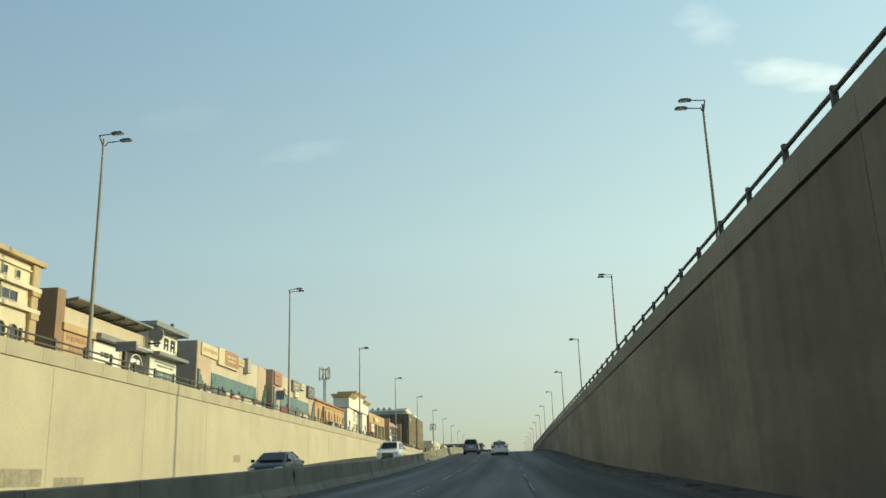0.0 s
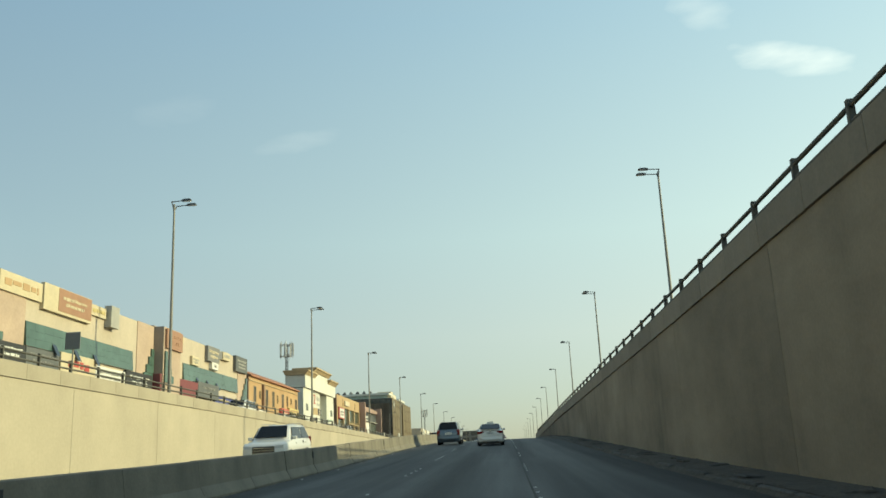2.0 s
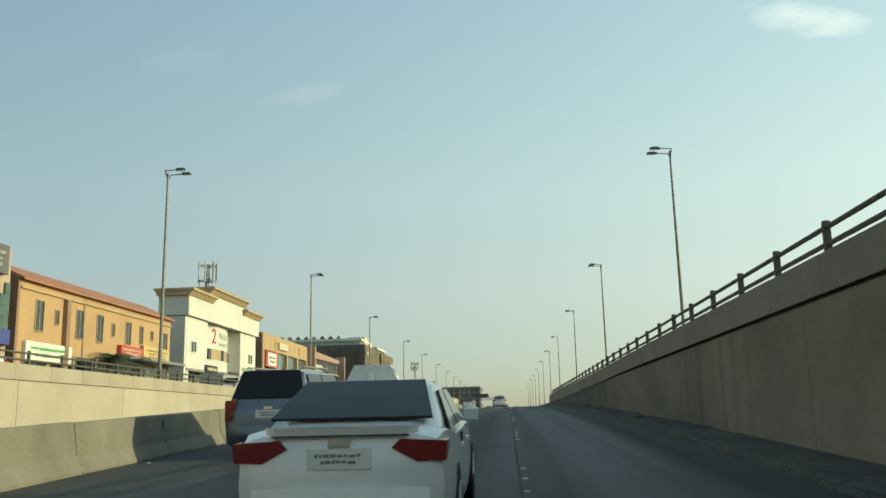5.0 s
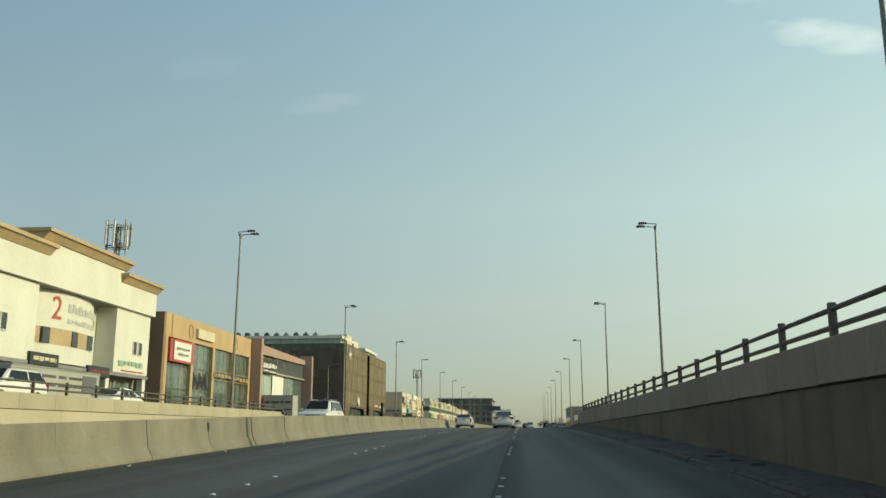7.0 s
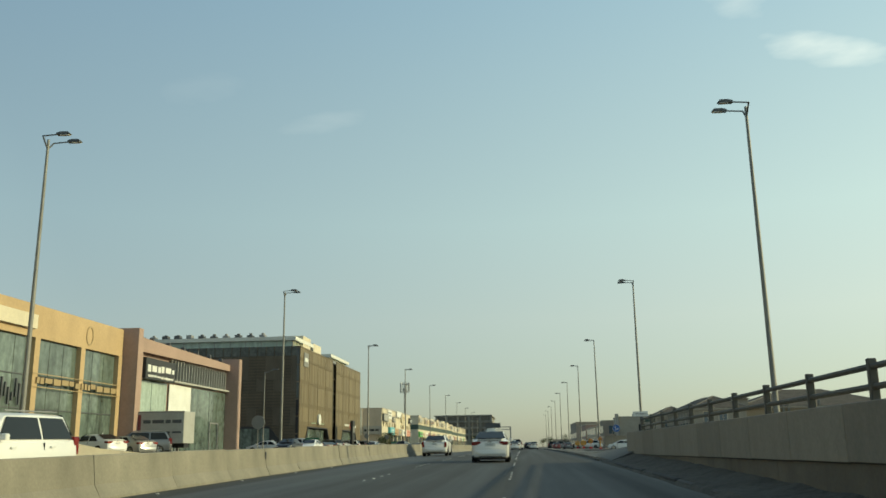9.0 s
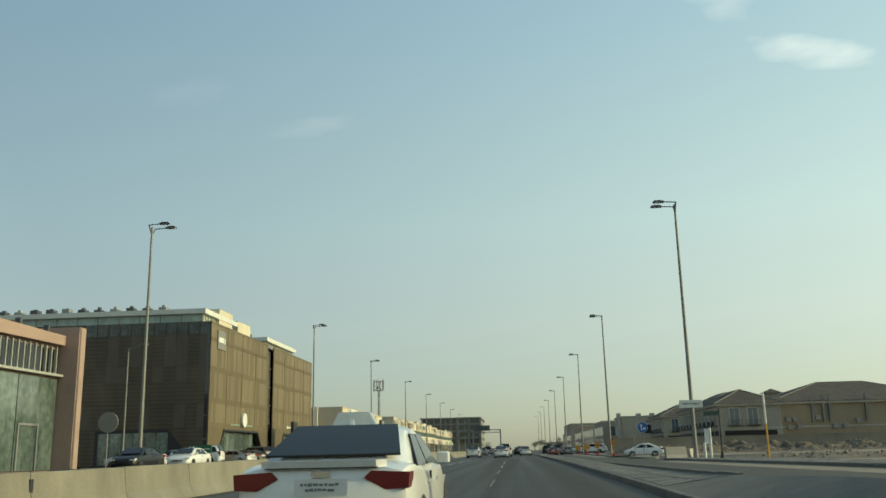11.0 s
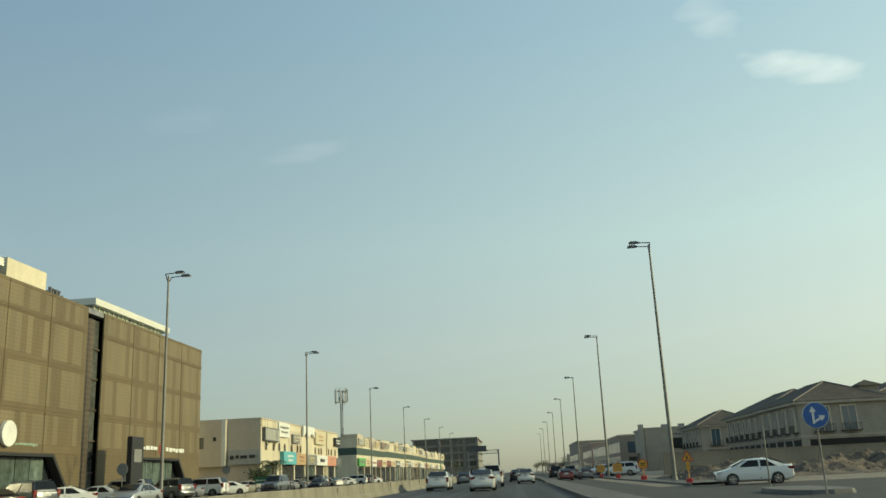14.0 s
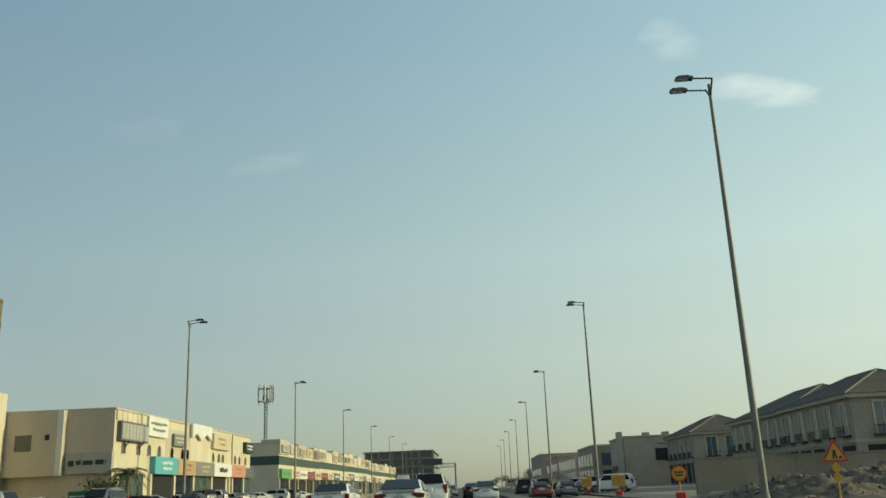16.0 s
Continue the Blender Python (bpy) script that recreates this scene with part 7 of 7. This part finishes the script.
works_sign("triangle", 10.85, 299.0, 2.45, "amber triangular road works sign with red edge on a post")
works_sign("round", 10.9, 320.0, 1.55, "round amber sign with red edge and dark writing")
works_sign("board", 11.0, 341.0, 1.35, "amber lane board on a red footed post")
works_sign("board", 10.9, 360.0, 1.3, "amber lane board on a red footed post")

# heaps of dirt and broken concrete on the bare ground
DIRT = material("brown dirt", (0.132, 0.104, 0.076), 0.97, 0, 3.2, 0.4, 1.0, 0.4, 0.5)
ROCK = material("broken concrete lumps", (0.215, 0.175, 0.13), 0.95, 0, 8, 0.2, 0.5, 0.3, 1.0, spread=0.25)


def bank_z(x, y):
    """Height of the long low bank of dirt and rubble over the bare ground."""
    mid = 316 + 0.22 * (x - 20) + 3 * noise.noise(Vector((x * 0.15, 2.0, 0)))
    across = max(0.0, 1 - abs(y - mid) / 10.0)
    ends = min(1.0, max(0.0, (x - 11.9) / 2.5)) * min(1.0, max(0.0, (62 - x) / 6))
    lump = 0.75 + 0.9 * noise.fractal(Vector((x * 0.28, y * 0.28, 4.0)), 1.0, 2.1, 3)
    rough = 0.42 * noise.fractal(Vector((x * 1.1, y * 1.1, 9.0)), 0.75, 2.1, 5)
    return ends * (1.15 * across ** 0.7 * max(0.1, lump) + rough * min(1, across * 3)) - (0.06 if across * ends == 0 else 0.0)


def dirt_field(name, x0, x1, y0, y1, step, height, label):
    nx, ny = int((x1 - x0) / step), int((y1 - y0) / step)
    me = bpy.data.meshes.new(name)
    me.from_pydata([(x0 + step * i, y0 + step * j, ztop(y0) - 0.04 + height(x0 + step * i, y0 + step * j)) for i in range(nx + 1) for j in range(ny + 1)], [],
                   [(i * (ny + 1) + j, (i + 1) * (ny + 1) + j, (i + 1) * (ny + 1) + j + 1, i * (ny + 1) + j + 1) for i in range(nx) for j in range(ny)])
    me.materials.append(DIRT)
    me.polygons.foreach_set("use_smooth", [True] * len(me.polygons))
    return tagged(new(name, me), label, "dirt heap")


dirt_field("rubble_bank", 11.5, 62, 301, 331, 0.3, bank_z, "long low bank of brown dirt and rubble on bare ground")


def near_z(x, y):
    e = min(1.0, max(0.0, min(x - 15, 44 - x, y - 239, 257 - y) / 2.0))
    return e * (0.12 + 0.22 * noise.fractal(Vector((x * 0.5, y * 0.5, 2.0)), 1.0, 2.1, 4)) - (0.08 if e == 0 else 0)


dirt_field("dirt_patch", 14.6, 44.4, 238.6, 257.4, 0.6, near_z, "patch of churned tan dirt beside the pavement")
rr = random.Random(9)
rocks = []
for k in range(5):
    s = Shape()
    ring = [(rr.uniform(0.6, 1.1) * math.cos(a), rr.uniform(0.6, 1.1) * math.sin(a)) for a in [2 * math.pi * i / 6 for i in range(6)]]
    s.hexa([(x, y, -0.3) for x, y in ring], [(x * 0.7 + rr.uniform(-0.1, 0.1), y * 0.75, rr.uniform(0.3, 0.6)) for x, y in ring])
    rocks.append(s.mesh("rubble_lump", ROCK))
for i in range(250):
    if i < 210:
        x = 12.5 + 40 * rr.random() ** 1.3
        y = 316 + 0.22 * (x - 20) + rr.uniform(-7, 2.5)
        z = ztop(y) - 0.04 + bank_z(x, y)
        sc = 0.05 + 0.2 * rr.random() ** 2
    else:
        x, y = rr.uniform(15.5, 34), rr.uniform(240, 256)
        z = ztop(y) - 0.04 + near_z(x, y)
        sc = rr.uniform(0.08, 0.3)
    ob = new("rubble_lump", rocks[i % 5])
    ob.matrix_world = pose(x, y, z, rr.uniform(-40, 40), rr.uniform(-40, 40), rr.uniform(0, 360)) @ Matrix.Diagonal((sc * rr.uniform(0.7, 1.8), sc, sc * rr.uniform(0.5, 1), 1))
    tagged(ob, "broken lump of concrete rubble on the dirt", "rubble", "lumps of rubble")

# loose clods and gravel over the banks of dirt
v, f = [], []
for i in range(5200):
    if i < 4200:
        x = 12.3 + 46 * rr.random() ** 1.25
        y = 316 + 0.22 * (x - 20) + rr.uniform(-9, 5)
        z = ztop(301) - 0.04 + bank_z(x, y)
    else:
        x, y = rr.uniform(15.2, 43), rr.uniform(239.5, 256.5)
        z = ztop(238.6) - 0.04 + near_z(x, y)
    r = 0.03 + 0.13 * rr.random() ** 2.5
    k = len(v)
    turn = rr.uniform(0, 6.3)
    for j in range(5):
        a = turn + 1.2566 * j
        q = r * rr.uniform(0.7, 1.3)
        v.append((x + q * math.cos(a), y + q * math.sin(a), z - 0.04))
    v.append((x + r * rr.uniform(-0.4, 0.4), y + r * rr.uniform(-0.4, 0.4), z + r * rr.uniform(0.5, 1.1)))
    f += [(k + j, k + (j + 1) % 5, k + 5) for j in range(5)]
clods = bpy.data.meshes.new("clods")
clods.from_pydata(v, [], f)
clods.materials.append(DIRT)
clods.materials.append(ROCK)
clods.polygons.foreach_set("material_index", [1 if (i // 5) % 3 == 0 else 0 for i in range(len(f))])
tagged(new("clods", clods), "loose clods of dirt and gravel on the banks", "dirt", "", "stuff")

WALL_TAN = material("dusty tan render", (0.265, 0.228, 0.172), 0.92, 0, 5, 0.1, 0.2, 0.25, 0.3, streak=0.3)
# tan boundary wall
bw = new("boundary_wall")
tagged(bw, "plain tan rendered boundary wall behind the rubble", "boundary wall", "", "structure")
for k in range(13):
    x0 = 15.0 + 6 * k
    part("wall_panel", Shape().box(x0 + 0.008, x0 + 5.992, 331.0, 331.3, SG - 0.3, 6.85), WALL_TAN, bw)
    part("coping", Shape().box(x0, x0 + 6.0, 330.93, 331.37, 6.85, 6.93), WALL_TAN, bw)
part("pier", Shape().box(14.5, 15.0, 330.9, 331.4, SG - 0.3, 7.0), WALL_TAN, bw)


TAN_HOUSE = material("tan house render", (0.285, 0.232, 0.16), 0.9, 0, 5, 0.08, 0.15, 0.2, 0.3, streak=0.4)


def hip_roof(s, x0, x1, y0, y1, z, h, over=0.7):
    """A hipped roof over a rectangle."""
    x0, x1, y0, y1 = x0 - over, x1 + over, y0 - over, y1 + over
    w = min(x1 - x0, y1 - y0) / 2
    if x1 - x0 > y1 - y0:
        r0, r1 = (x0 + w, (y0 + y1) / 2), (x1 - w, (y0 + y1) / 2)
        c = [(x0, y0), (x1, y0), (x1, y1), (x0, y1)]
        s.face((*c[0], z), (*c[1], z), (*r1, z + h), (*r0, z + h))
        s.face((*c[1], z), (*c[2], z), (*r1, z + h))
        s.face((*c[2], z), (*c[3], z), (*r0, z + h), (*r1, z + h))
        s.face((*c[3], z), (*c[0], z), (*r0, z + h))
    else:
        r0, r1 = ((x0 + x1) / 2, y0 + w), ((x0 + x1) / 2, y1 - w)
        c = [(x0, y0), (x1, y0), (x1, y1), (x0, y1)]
        s.face((*c[0], z), (*c[1], z), (*r0, z + h))
        s.face((*c[1], z), (*c[2], z), (*r1, z + h), (*r0, z + h))
        s.face((*c[2], z), (*c[3], z), (*r1, z + h))
        s.face((*c[3], z), (*c[0], z), (*r0, z + h), (*r1, z + h))
    s.face(*[(*p, z) for p in reversed(c)])
    hips = [((*c[0], z), (*r0, z + h)), ((*c[3], z), (*(r0 if x1 - x0 > y1 - y0 else r1), z + h)), ((*c[1], z), (*(r1 if x1 - x0 > y1 - y0 else r0), z + h)), ((*c[2], z), (*r1, z + h)), ((*r0, z + h), (*r1, z + h))]
    return s, hips


def tall_window(parent, face, p, at, z0, z1, w, balcony=True):
    """Window with pale surround and iron balcony; face 'x' looks to -x at x=at, 'y' looks to -y at y=at."""
    def bx(s, u0, u1, d0, d1, a, b):
        if face == "x":
            s.box(at - d1, at - d0, u0, u1, a, b)
        else:
            s.box(u0, u1, at - d1, at - d0, a, b)
        return s
    g = part("window", bx(Shape(), p - w, p + w, 0.002, 0.03, z0, z1), GLASS_VILLA, parent)
    s = Shape()
    bx(s, p - w - 0.18, p - w, 0.0, 0.1, z0, z1 + 0.18)
    bx(s, p + w, p + w + 0.18, 0.0, 0.1, z0, z1 + 0.18)
    bx(s, p - w, p + w, 0.0, 0.1, z1, z1 + 0.18)
    bx(s, p - 0.03, p + 0.03, 0.03, 0.06, z0, z1)
    part("surround", s, STONE_LIGHT, g)
    if balcony:
        s = Shape()
        bx(s, p - w - 0.4, p + w + 0.4, 0.0, 0.65, z0 - 0.16, z0 - 0.03)
        for i in range(9):
            u = p - w - 0.35 + (2 * w + 0.7) * i / 8
            bx(s, u - 0.02, u + 0.02, 0.58, 0.62, z0 - 0.03, z0 + 0.75)
        bx(s, p - w - 0.4, p + w + 0.4, 0.56, 0.64, z0 + 0.75, z0 + 0.82)
        part("balcony", s, BLACK, g)


def villa(x0, x1, y0, y1, eave, rise, label, ground_dark=True, mat=None):
    b = thing("villa", label, "villa")
    part("wall", Shape().box(x0, x1, y0, y1, SG - 0.4, eave), mat or STONE_WALL, b)
    s, hips = hip_roof(Shape(), x0, x1, y0, y1, eave + 0.35, rise)
    part("roof", s, ROOF_TILE, b, "brown tiled hipped roof")
    for p, q in hips:
        part("hip_tile", Shape().tube(p, q, 0.12, n=6), HIP, b)
    part("eave_band", Shape().box(x0 - 0.55, x1 + 0.55, y0 - 0.55, y1 + 0.55, eave - 0.05, eave + 0.33), VILLA_TRIM, b)
    mid = SG + (eave - SG) * 0.45
    part("string_course", Shape().box(x0 - 0.12, x1 + 0.12, y0 - 0.12, y1 + 0.12, mid, mid + 0.3), VILLA_TRIM, b)
    n = max(2, int((y1 - y0) / 3.2))
    for i in range(n):
        p = y0 + (y1 - y0) * (i + 0.5) / n
        tall_window(b, "x", p, x0, mid + 0.75, eave - 0.55, 0.6)
    m = 2 if ground_dark else 0
    for i in range(m):
        p = x0 + 3.0 + 3.3 * i
        tall_window(b, "y", p, y0, mid + 0.75, eave - 0.5, 0.85)
    if ground_dark:
        for i in range(n):
            p, q = y0 + (y1 - y0) * i / n + 0.4, y0 + (y1 - y0) * (i + 1) / n - 0.4
            part("ground_window", Shape().box(x0 - 0.03, x0 - 0.002, p, q, SG, mid - 0.25), DARK, b)
        part("ground_window", Shape().box(x0 + 1, x1 - 1, y0 - 0.03, y0 - 0.002, SG, mid - 0.25), DARK, b)
    return b


villa(36.6, 48.0, 358.0, 377.0, 12.6, 2.85, "two-storey stone villa with brown hipped roof and iron balconies")
villa(37.6, 52.0, 377.6, 402.0, 12.7, 3.5, "two-storey stone villa with brown hipped roof and balconies")
villa(37.6, 50.0, 425.0, 446.0, 12.9, 3.2, "far two-storey stone villa with brown hipped roof")
b = villa(48.8, 84.0, 366.0, 392.0, 13.0, 4.4, "tan rendered house with dark hipped roof and wall coolers", False, TAN_HOUSE)
for i, (x, z) in enumerate(((51.0, 9.6), (52.3, 9.6), (51.2, 8.2), (53.0, 8.2), (56.5, 9.9), (59.6, 8.3), (61.5, 8.3), (64.0, 9.2))):
    part("wall_cooler", Shape().box(x, x + 0.95, 365.4, 365.99, z, z + 0.8, 0.04), MID_GREY, b)
for x in (56.0, 58.0, 59.2, 66.0):
    part("duct", Shape().box(x, x + 0.4, 365.5, 365.98, 9.5, 14.6), GALV, b)
t = thing("roof_lantern", "small tiled turret between the villas", "turret", (49.4, 368.0, 12.6))
part("turret", Shape().box(-1.3, 1.3, -1.3, 1.3, -7.3, 2.6), STONE_WALL, t)
s, hips = hip_roof(Shape(), -1.3, 1.3, -1.3, 1.3, 2.6, 0.9, 0.5)
part("roof", s, ROOF_TILE, t)

# long low store behind the east side street, whose roof edge shades the road as far as its corner
b = building("plain low beige store set back behind the side street", "store")
part("wall", Shape().box(12.4, 24.0, -46.0, 73.8, 4.6, 9.55), BEIGE_WALL, b)
part("parapet", Shape().box(12.2, 24.2, -46.2, 74.0, 9.55, 9.95), STONE_LIGHT, b)
for k in range(14):
    w = part("shop_window", Shape().box(12.37, 12.398, -42 + 8.2 * k, -37.0 + 8.2 * k, 5.5, 8.2), GLASS_DARK, b)
    part("frame", Shape().box(12.33, 12.369, -39.6 + 8.2 * k, -39.5 + 8.2 * k, 5.5, 8.2), MID_GREY, w)

# flat roofed offices and low houses further on
b = building("flat beige office with a dark sign band and windows", "office building")
part("wall", Shape().box(30.2, 48.0, 452, 470, SG - 0.4, 14.0), OFFICE_STONE, b)
part("parapet", Shape().box(30.0, 48.2, 451.8, 470.2, 14.0, 14.4), VILLA_TRIM, b)
part("window_band", Shape().box(36.4, 43.0, 451.9, 451.99, 9.4, 11.8), GLASS_DARK, b)
lettering(b, 451.95, 37.0, 42.2, 12.3, 13.0, SLATE, 1, axis="y")
part("fin_wall", Shape().box(28.9, 29.9, 451, 453, SG, 15.2), VILLA_TRIM, b)
part("window_band", Shape().box(30.17, 30.198, 454, 469, 6.0, 8.8), GLASS_DARK, b)
for k in range(3):
    part("roof_unit", Shape().box(35 + 4 * k, 36.4 + 4 * k, 456, 457.4, 14.4, 15.2, 0.05), MID_GREY, b)
for y0, y1, top, mat, words in ((476, 505, 13.6, GREY_WALL, "low grey brown block with glass front"), (512, 560, 12.2, BEIGE_WALL, "low beige block with dark windows"),
                                (566, 610, 14.5, ROSE_WALL, "low brown block with dark windows"), (640, 700, 17.5, GREY_WALL, "grey block of flats far along the road")):
    b = building(words)
    x0 = 27.0
    part("wall", Shape().box(x0, x0 + 18, y0, y1, SG - 0.4, top), mat, b)
    part("coping", Shape().box(x0 - 0.2, x0 + 18.2, y0 - 0.2, y1 + 0.2, top, top + 0.35), STONE_LIGHT, b)
    n = int((y1 - y0) / 5)
    for i in range(n):
        a = y0 + (y1 - y0) * (i + 0.2) / n
        for z in (SG + 1.0, SG + 4.6):
            part("window", Shape().box(x0 - 0.03, x0 - 0.002, a, a + (y1 - y0) * 0.72 / n, z, z + 2.6), GLASS_VILLA, b)
    for i in range(3):
        a = x0 + 2 + 5.2 * i
        part("window", Shape().box(a, a + 4.2, y0 - 0.03, y0 - 0.002, SG + 4.4, SG + 7.2), GLASS_VILLA, b)
        part("window", Shape().box(a, a + 4.2, y0 - 0.03, y0 - 0.002, SG + 0.8, SG + 3.4), GLASS_DARK, b)

# far low skyline on both sides of the vanishing road
rs = random.Random(31)
for i in range(24):
    side = -1 if i % 2 else 1
    y = rs.uniform(760, 1900)
    x = side * rs.uniform(32, 150)
    w, d, h = rs.uniform(12, 30), rs.uniform(10, 30), rs.uniform(6, 15)
    b = thing("distant_house", "distant flat roofed beige house in the haze", "house", (x, y, 4.5), group="distant houses")
    part("wall", Shape().box(-w / 2, w / 2, -d / 2, d / 2, 0, h), rs.choice((BEIGE_WALL, GREY_WALL, STONE_WALL, CREAM)), b)
    part("parapet", Shape().box(-w / 2 - 0.2, w / 2 + 0.2, -d / 2 - 0.2, d / 2 + 0.2, h, h + 0.6), STONE_LIGHT, b)
    for k in range(2):
        part("window", Shape().box(-w / 2 + w * (k + 0.2) / 2, -w / 2 + w * (k + 0.8) / 2, -d / 2 - 0.03, -d / 2 - 0.002, h * 0.55, h * 0.8), GLASS_DARK, b)

# ---- trees ----
BARK = material("palm bark", (0.16, 0.115, 0.075), 0.95, 0, 10, 0.2, 0.6, 0.3, 1.5)
LEAF = material("dusty leaves", (0.075, 0.09, 0.04), 0.8, 0, 5, 0.3, 0.1, 0.3, 1.0)
PALM_LEAF = material("palm fronds", (0.085, 0.10, 0.05), 0.75, 0, 5, 0.25, 0.1, 0.3, 1.0)


def palm(x, y, z, h, seed):
    r = random.Random(seed)
    t = thing("palm_tree", "short date palm with dusty green fronds by the shops", "palm tree", (x, y, z), group="palms")
    s = Shape()
    for i in range(8):
        s.tube((0, 0, h * i / 8), (0, 0, h * (i + 1) / 8 + 0.02), 0.24 - 0.01 * i, 0.19 - 0.01 * i, 8)
    part("trunk", s, BARK, t)
    s = Shape()
    for k in range(54):
        a, lift = r.uniform(0, 6.28), r.uniform(0.1, 1.35)
        ln = r.uniform(1.5, 2.3)
        pts = []
        for i in range(7):
            u = i / 6
            d = ln * u
            pts.append(Vector((math.cos(a) * d * math.cos(lift * (1 - u * 0.5)), math.sin(a) * d * math.cos(lift * (1 - u * 0.5)), h + d * math.sin(lift) - 0.95 * u * u * ln * 0.75)))
        side = Vector((-math.sin(a), math.cos(a), 0))
        for i in range(6):
            for sg in (1, -1):
                for q in range(2):
                    b = pts[i].lerp(pts[i + 1], q * 0.5)
                    w = 0.5 * (1 - 0.6 * i / 6)
                    tip = b + side * sg * w + (pts[i + 1] - pts[i]) * 1.1 - Vector((0, 0, 0.14))
                    s.face(b, b + (pts[i + 1] - pts[i]) * 0.28, tip)
    part("crown", s, PALM_LEAF, t)
    return t


def tree(x, y, z, h, rad, seed, label="dusty green street tree with uneven crown"):
    r = random.Random(seed)
    t = thing("street_tree", label, "tree", (x, y, z), group="street trees")
    s = Shape()
    s.tube((0, 0, -0.1), (0.05, 0, h * 0.45), 0.13, 0.09, 8)
    ends = []
    for k in range(7):
        a = r.uniform(0, 6.28)
        e = Vector((math.cos(a) * rad * r.uniform(0.3, 0.75), math.sin(a) * rad * r.uniform(0.3, 0.75), h * r.uniform(0.6, 0.95)))
        s.tube((0.05, 0, h * 0.42), e, 0.06, 0.02, 6)
        ends.append(e)
    part("trunk", s, BARK, t)
    s = Shape()
    for k in range(900):
        e = r.choice(ends)
        p = e + Vector((r.gauss(0, 1), r.gauss(0, 1), r.gauss(0, 0.8))) * rad * 0.27
        u = Vector((r.uniform(-1, 1), r.uniform(-1, 1), r.uniform(-1, 1))).normalized() * r.uniform(0.10, 0.2)
        w = u.cross(Vector((r.uniform(-1, 1), r.uniform(-1, 1), r.uniform(-1, 1)))).normalized() * 0.07
        s.face(p - u, p + w, p + u, p - w)
    part("crown", s, LEAF, t)
    return t


palm(-30.0, 348.6, street_left_z(348) + 0.05, 3.1, 1)
palm(-31.2, 152.2, street_left_z(152) + 0.1, 2.6, 2)
palm(-31.0, 156.0, street_left_z(156) + 0.1, 2.5, 3)
tree(-30.6, 345.5, street_left_z(345) + 0.1, 2.4, 1.6, 5, "bushy dark green shrub tree beside the shop wall")
for i in range(12):
    tree(-27 + rs.uniform(-4, 3) if i % 2 else 15 + rs.uniform(-2, 5), 640 + 45 * i, 4.6, rs.uniform(5, 9), rs.uniform(2.2, 3.8), 40 + i, "distant dusty roadside tree")

# small lamp post and notice panels by the showrooms
t = thing("small_lamp_post", "thin grey lamp post with a small head", "lamp post", (-31.0, 258.5, street_left_z(258)))
part("pole", Shape().tube((0, 0, 0), (0, 0, 9.3), 0.08, 0.05, 8), GALV, t)
part("arm", Shape().tube((0, 0, 9.2), (1.2, 0, 9.6), 0.035, n=6), GALV, t)
part("lamp_head", Shape().box(0.9, 1.6, -0.12, 0.12, 9.52, 9.66, 0.02), LAMP_GREY, t)
t = thing("dish_sign", "round pale disc sign on a post by the showroom", "sign", (-30.4, 254.5, street_left_z(254)))
part("post", Shape().tube((0, 0, 0), (0, 0, 2.8), 0.05, n=8), GALV, t)
part("disc", Shape().tube((0, -0.05, 3.4), (0, 0.05, 3.4), 0.75, n=20), S_GREY, t)
for y, w, z0, z1 in ((43.2, 0.55, 1.1, 1.62), (74.6, 0.36, 1.2, 2.0)):
    t = thing("wall_sign", "grey backed sign board on a post above the wall", "road sign", (WALL_L - 0.42, y, 5.7), group="sign boards above the wall")
    part("post", Shape().tube((0, 0, 0), (0, 0, z1), 0.04, n=8), GALV, t)
    part("panel", Shape().box(-w, w, -0.08, -0.045, z0, z1, 0.01), S_GREY, t)
    part("rim", Shape().box(-w, w, -0.085, -0.081, z1 - 0.05, z1 - 0.012), S_PALE, t)
for y in (262.5, 331.0):
    t = thing("green_board", "small dark green notice board on two posts", "notice board", (-26.2, y, street_left_z(y)), group="green boards")
    part("board", Shape().box(-0.85, 0.85, -0.04, 0.04, 1.1, 1.75), S_BOARD, t)
    part("border", Shape().box(-0.75, 0.75, -0.05, -0.041, 1.38, 1.46), S_WHITE, t)
    for x in (-0.7, 0.7):
        part("post", Shape().tube((x, 0, 0), (x, 0, 1.1), 0.04, n=6), GALV, t)
for y in (297.5, 318.5):
    t = thing("no_parking_sign", "small round sign on a thin post at the kerb", "road sign", (-25.9, y, street_left_z(y)), group="small round signs")
    part("post", Shape().tube((0, 0, 0), (0, 0, 2.1), 0.035, n=6), GALV, t)
    part("disc", Shape().tube((0, -0.03, 2.4), (0, 0.0, 2.4), 0.38, n=18), S_GREY, t)
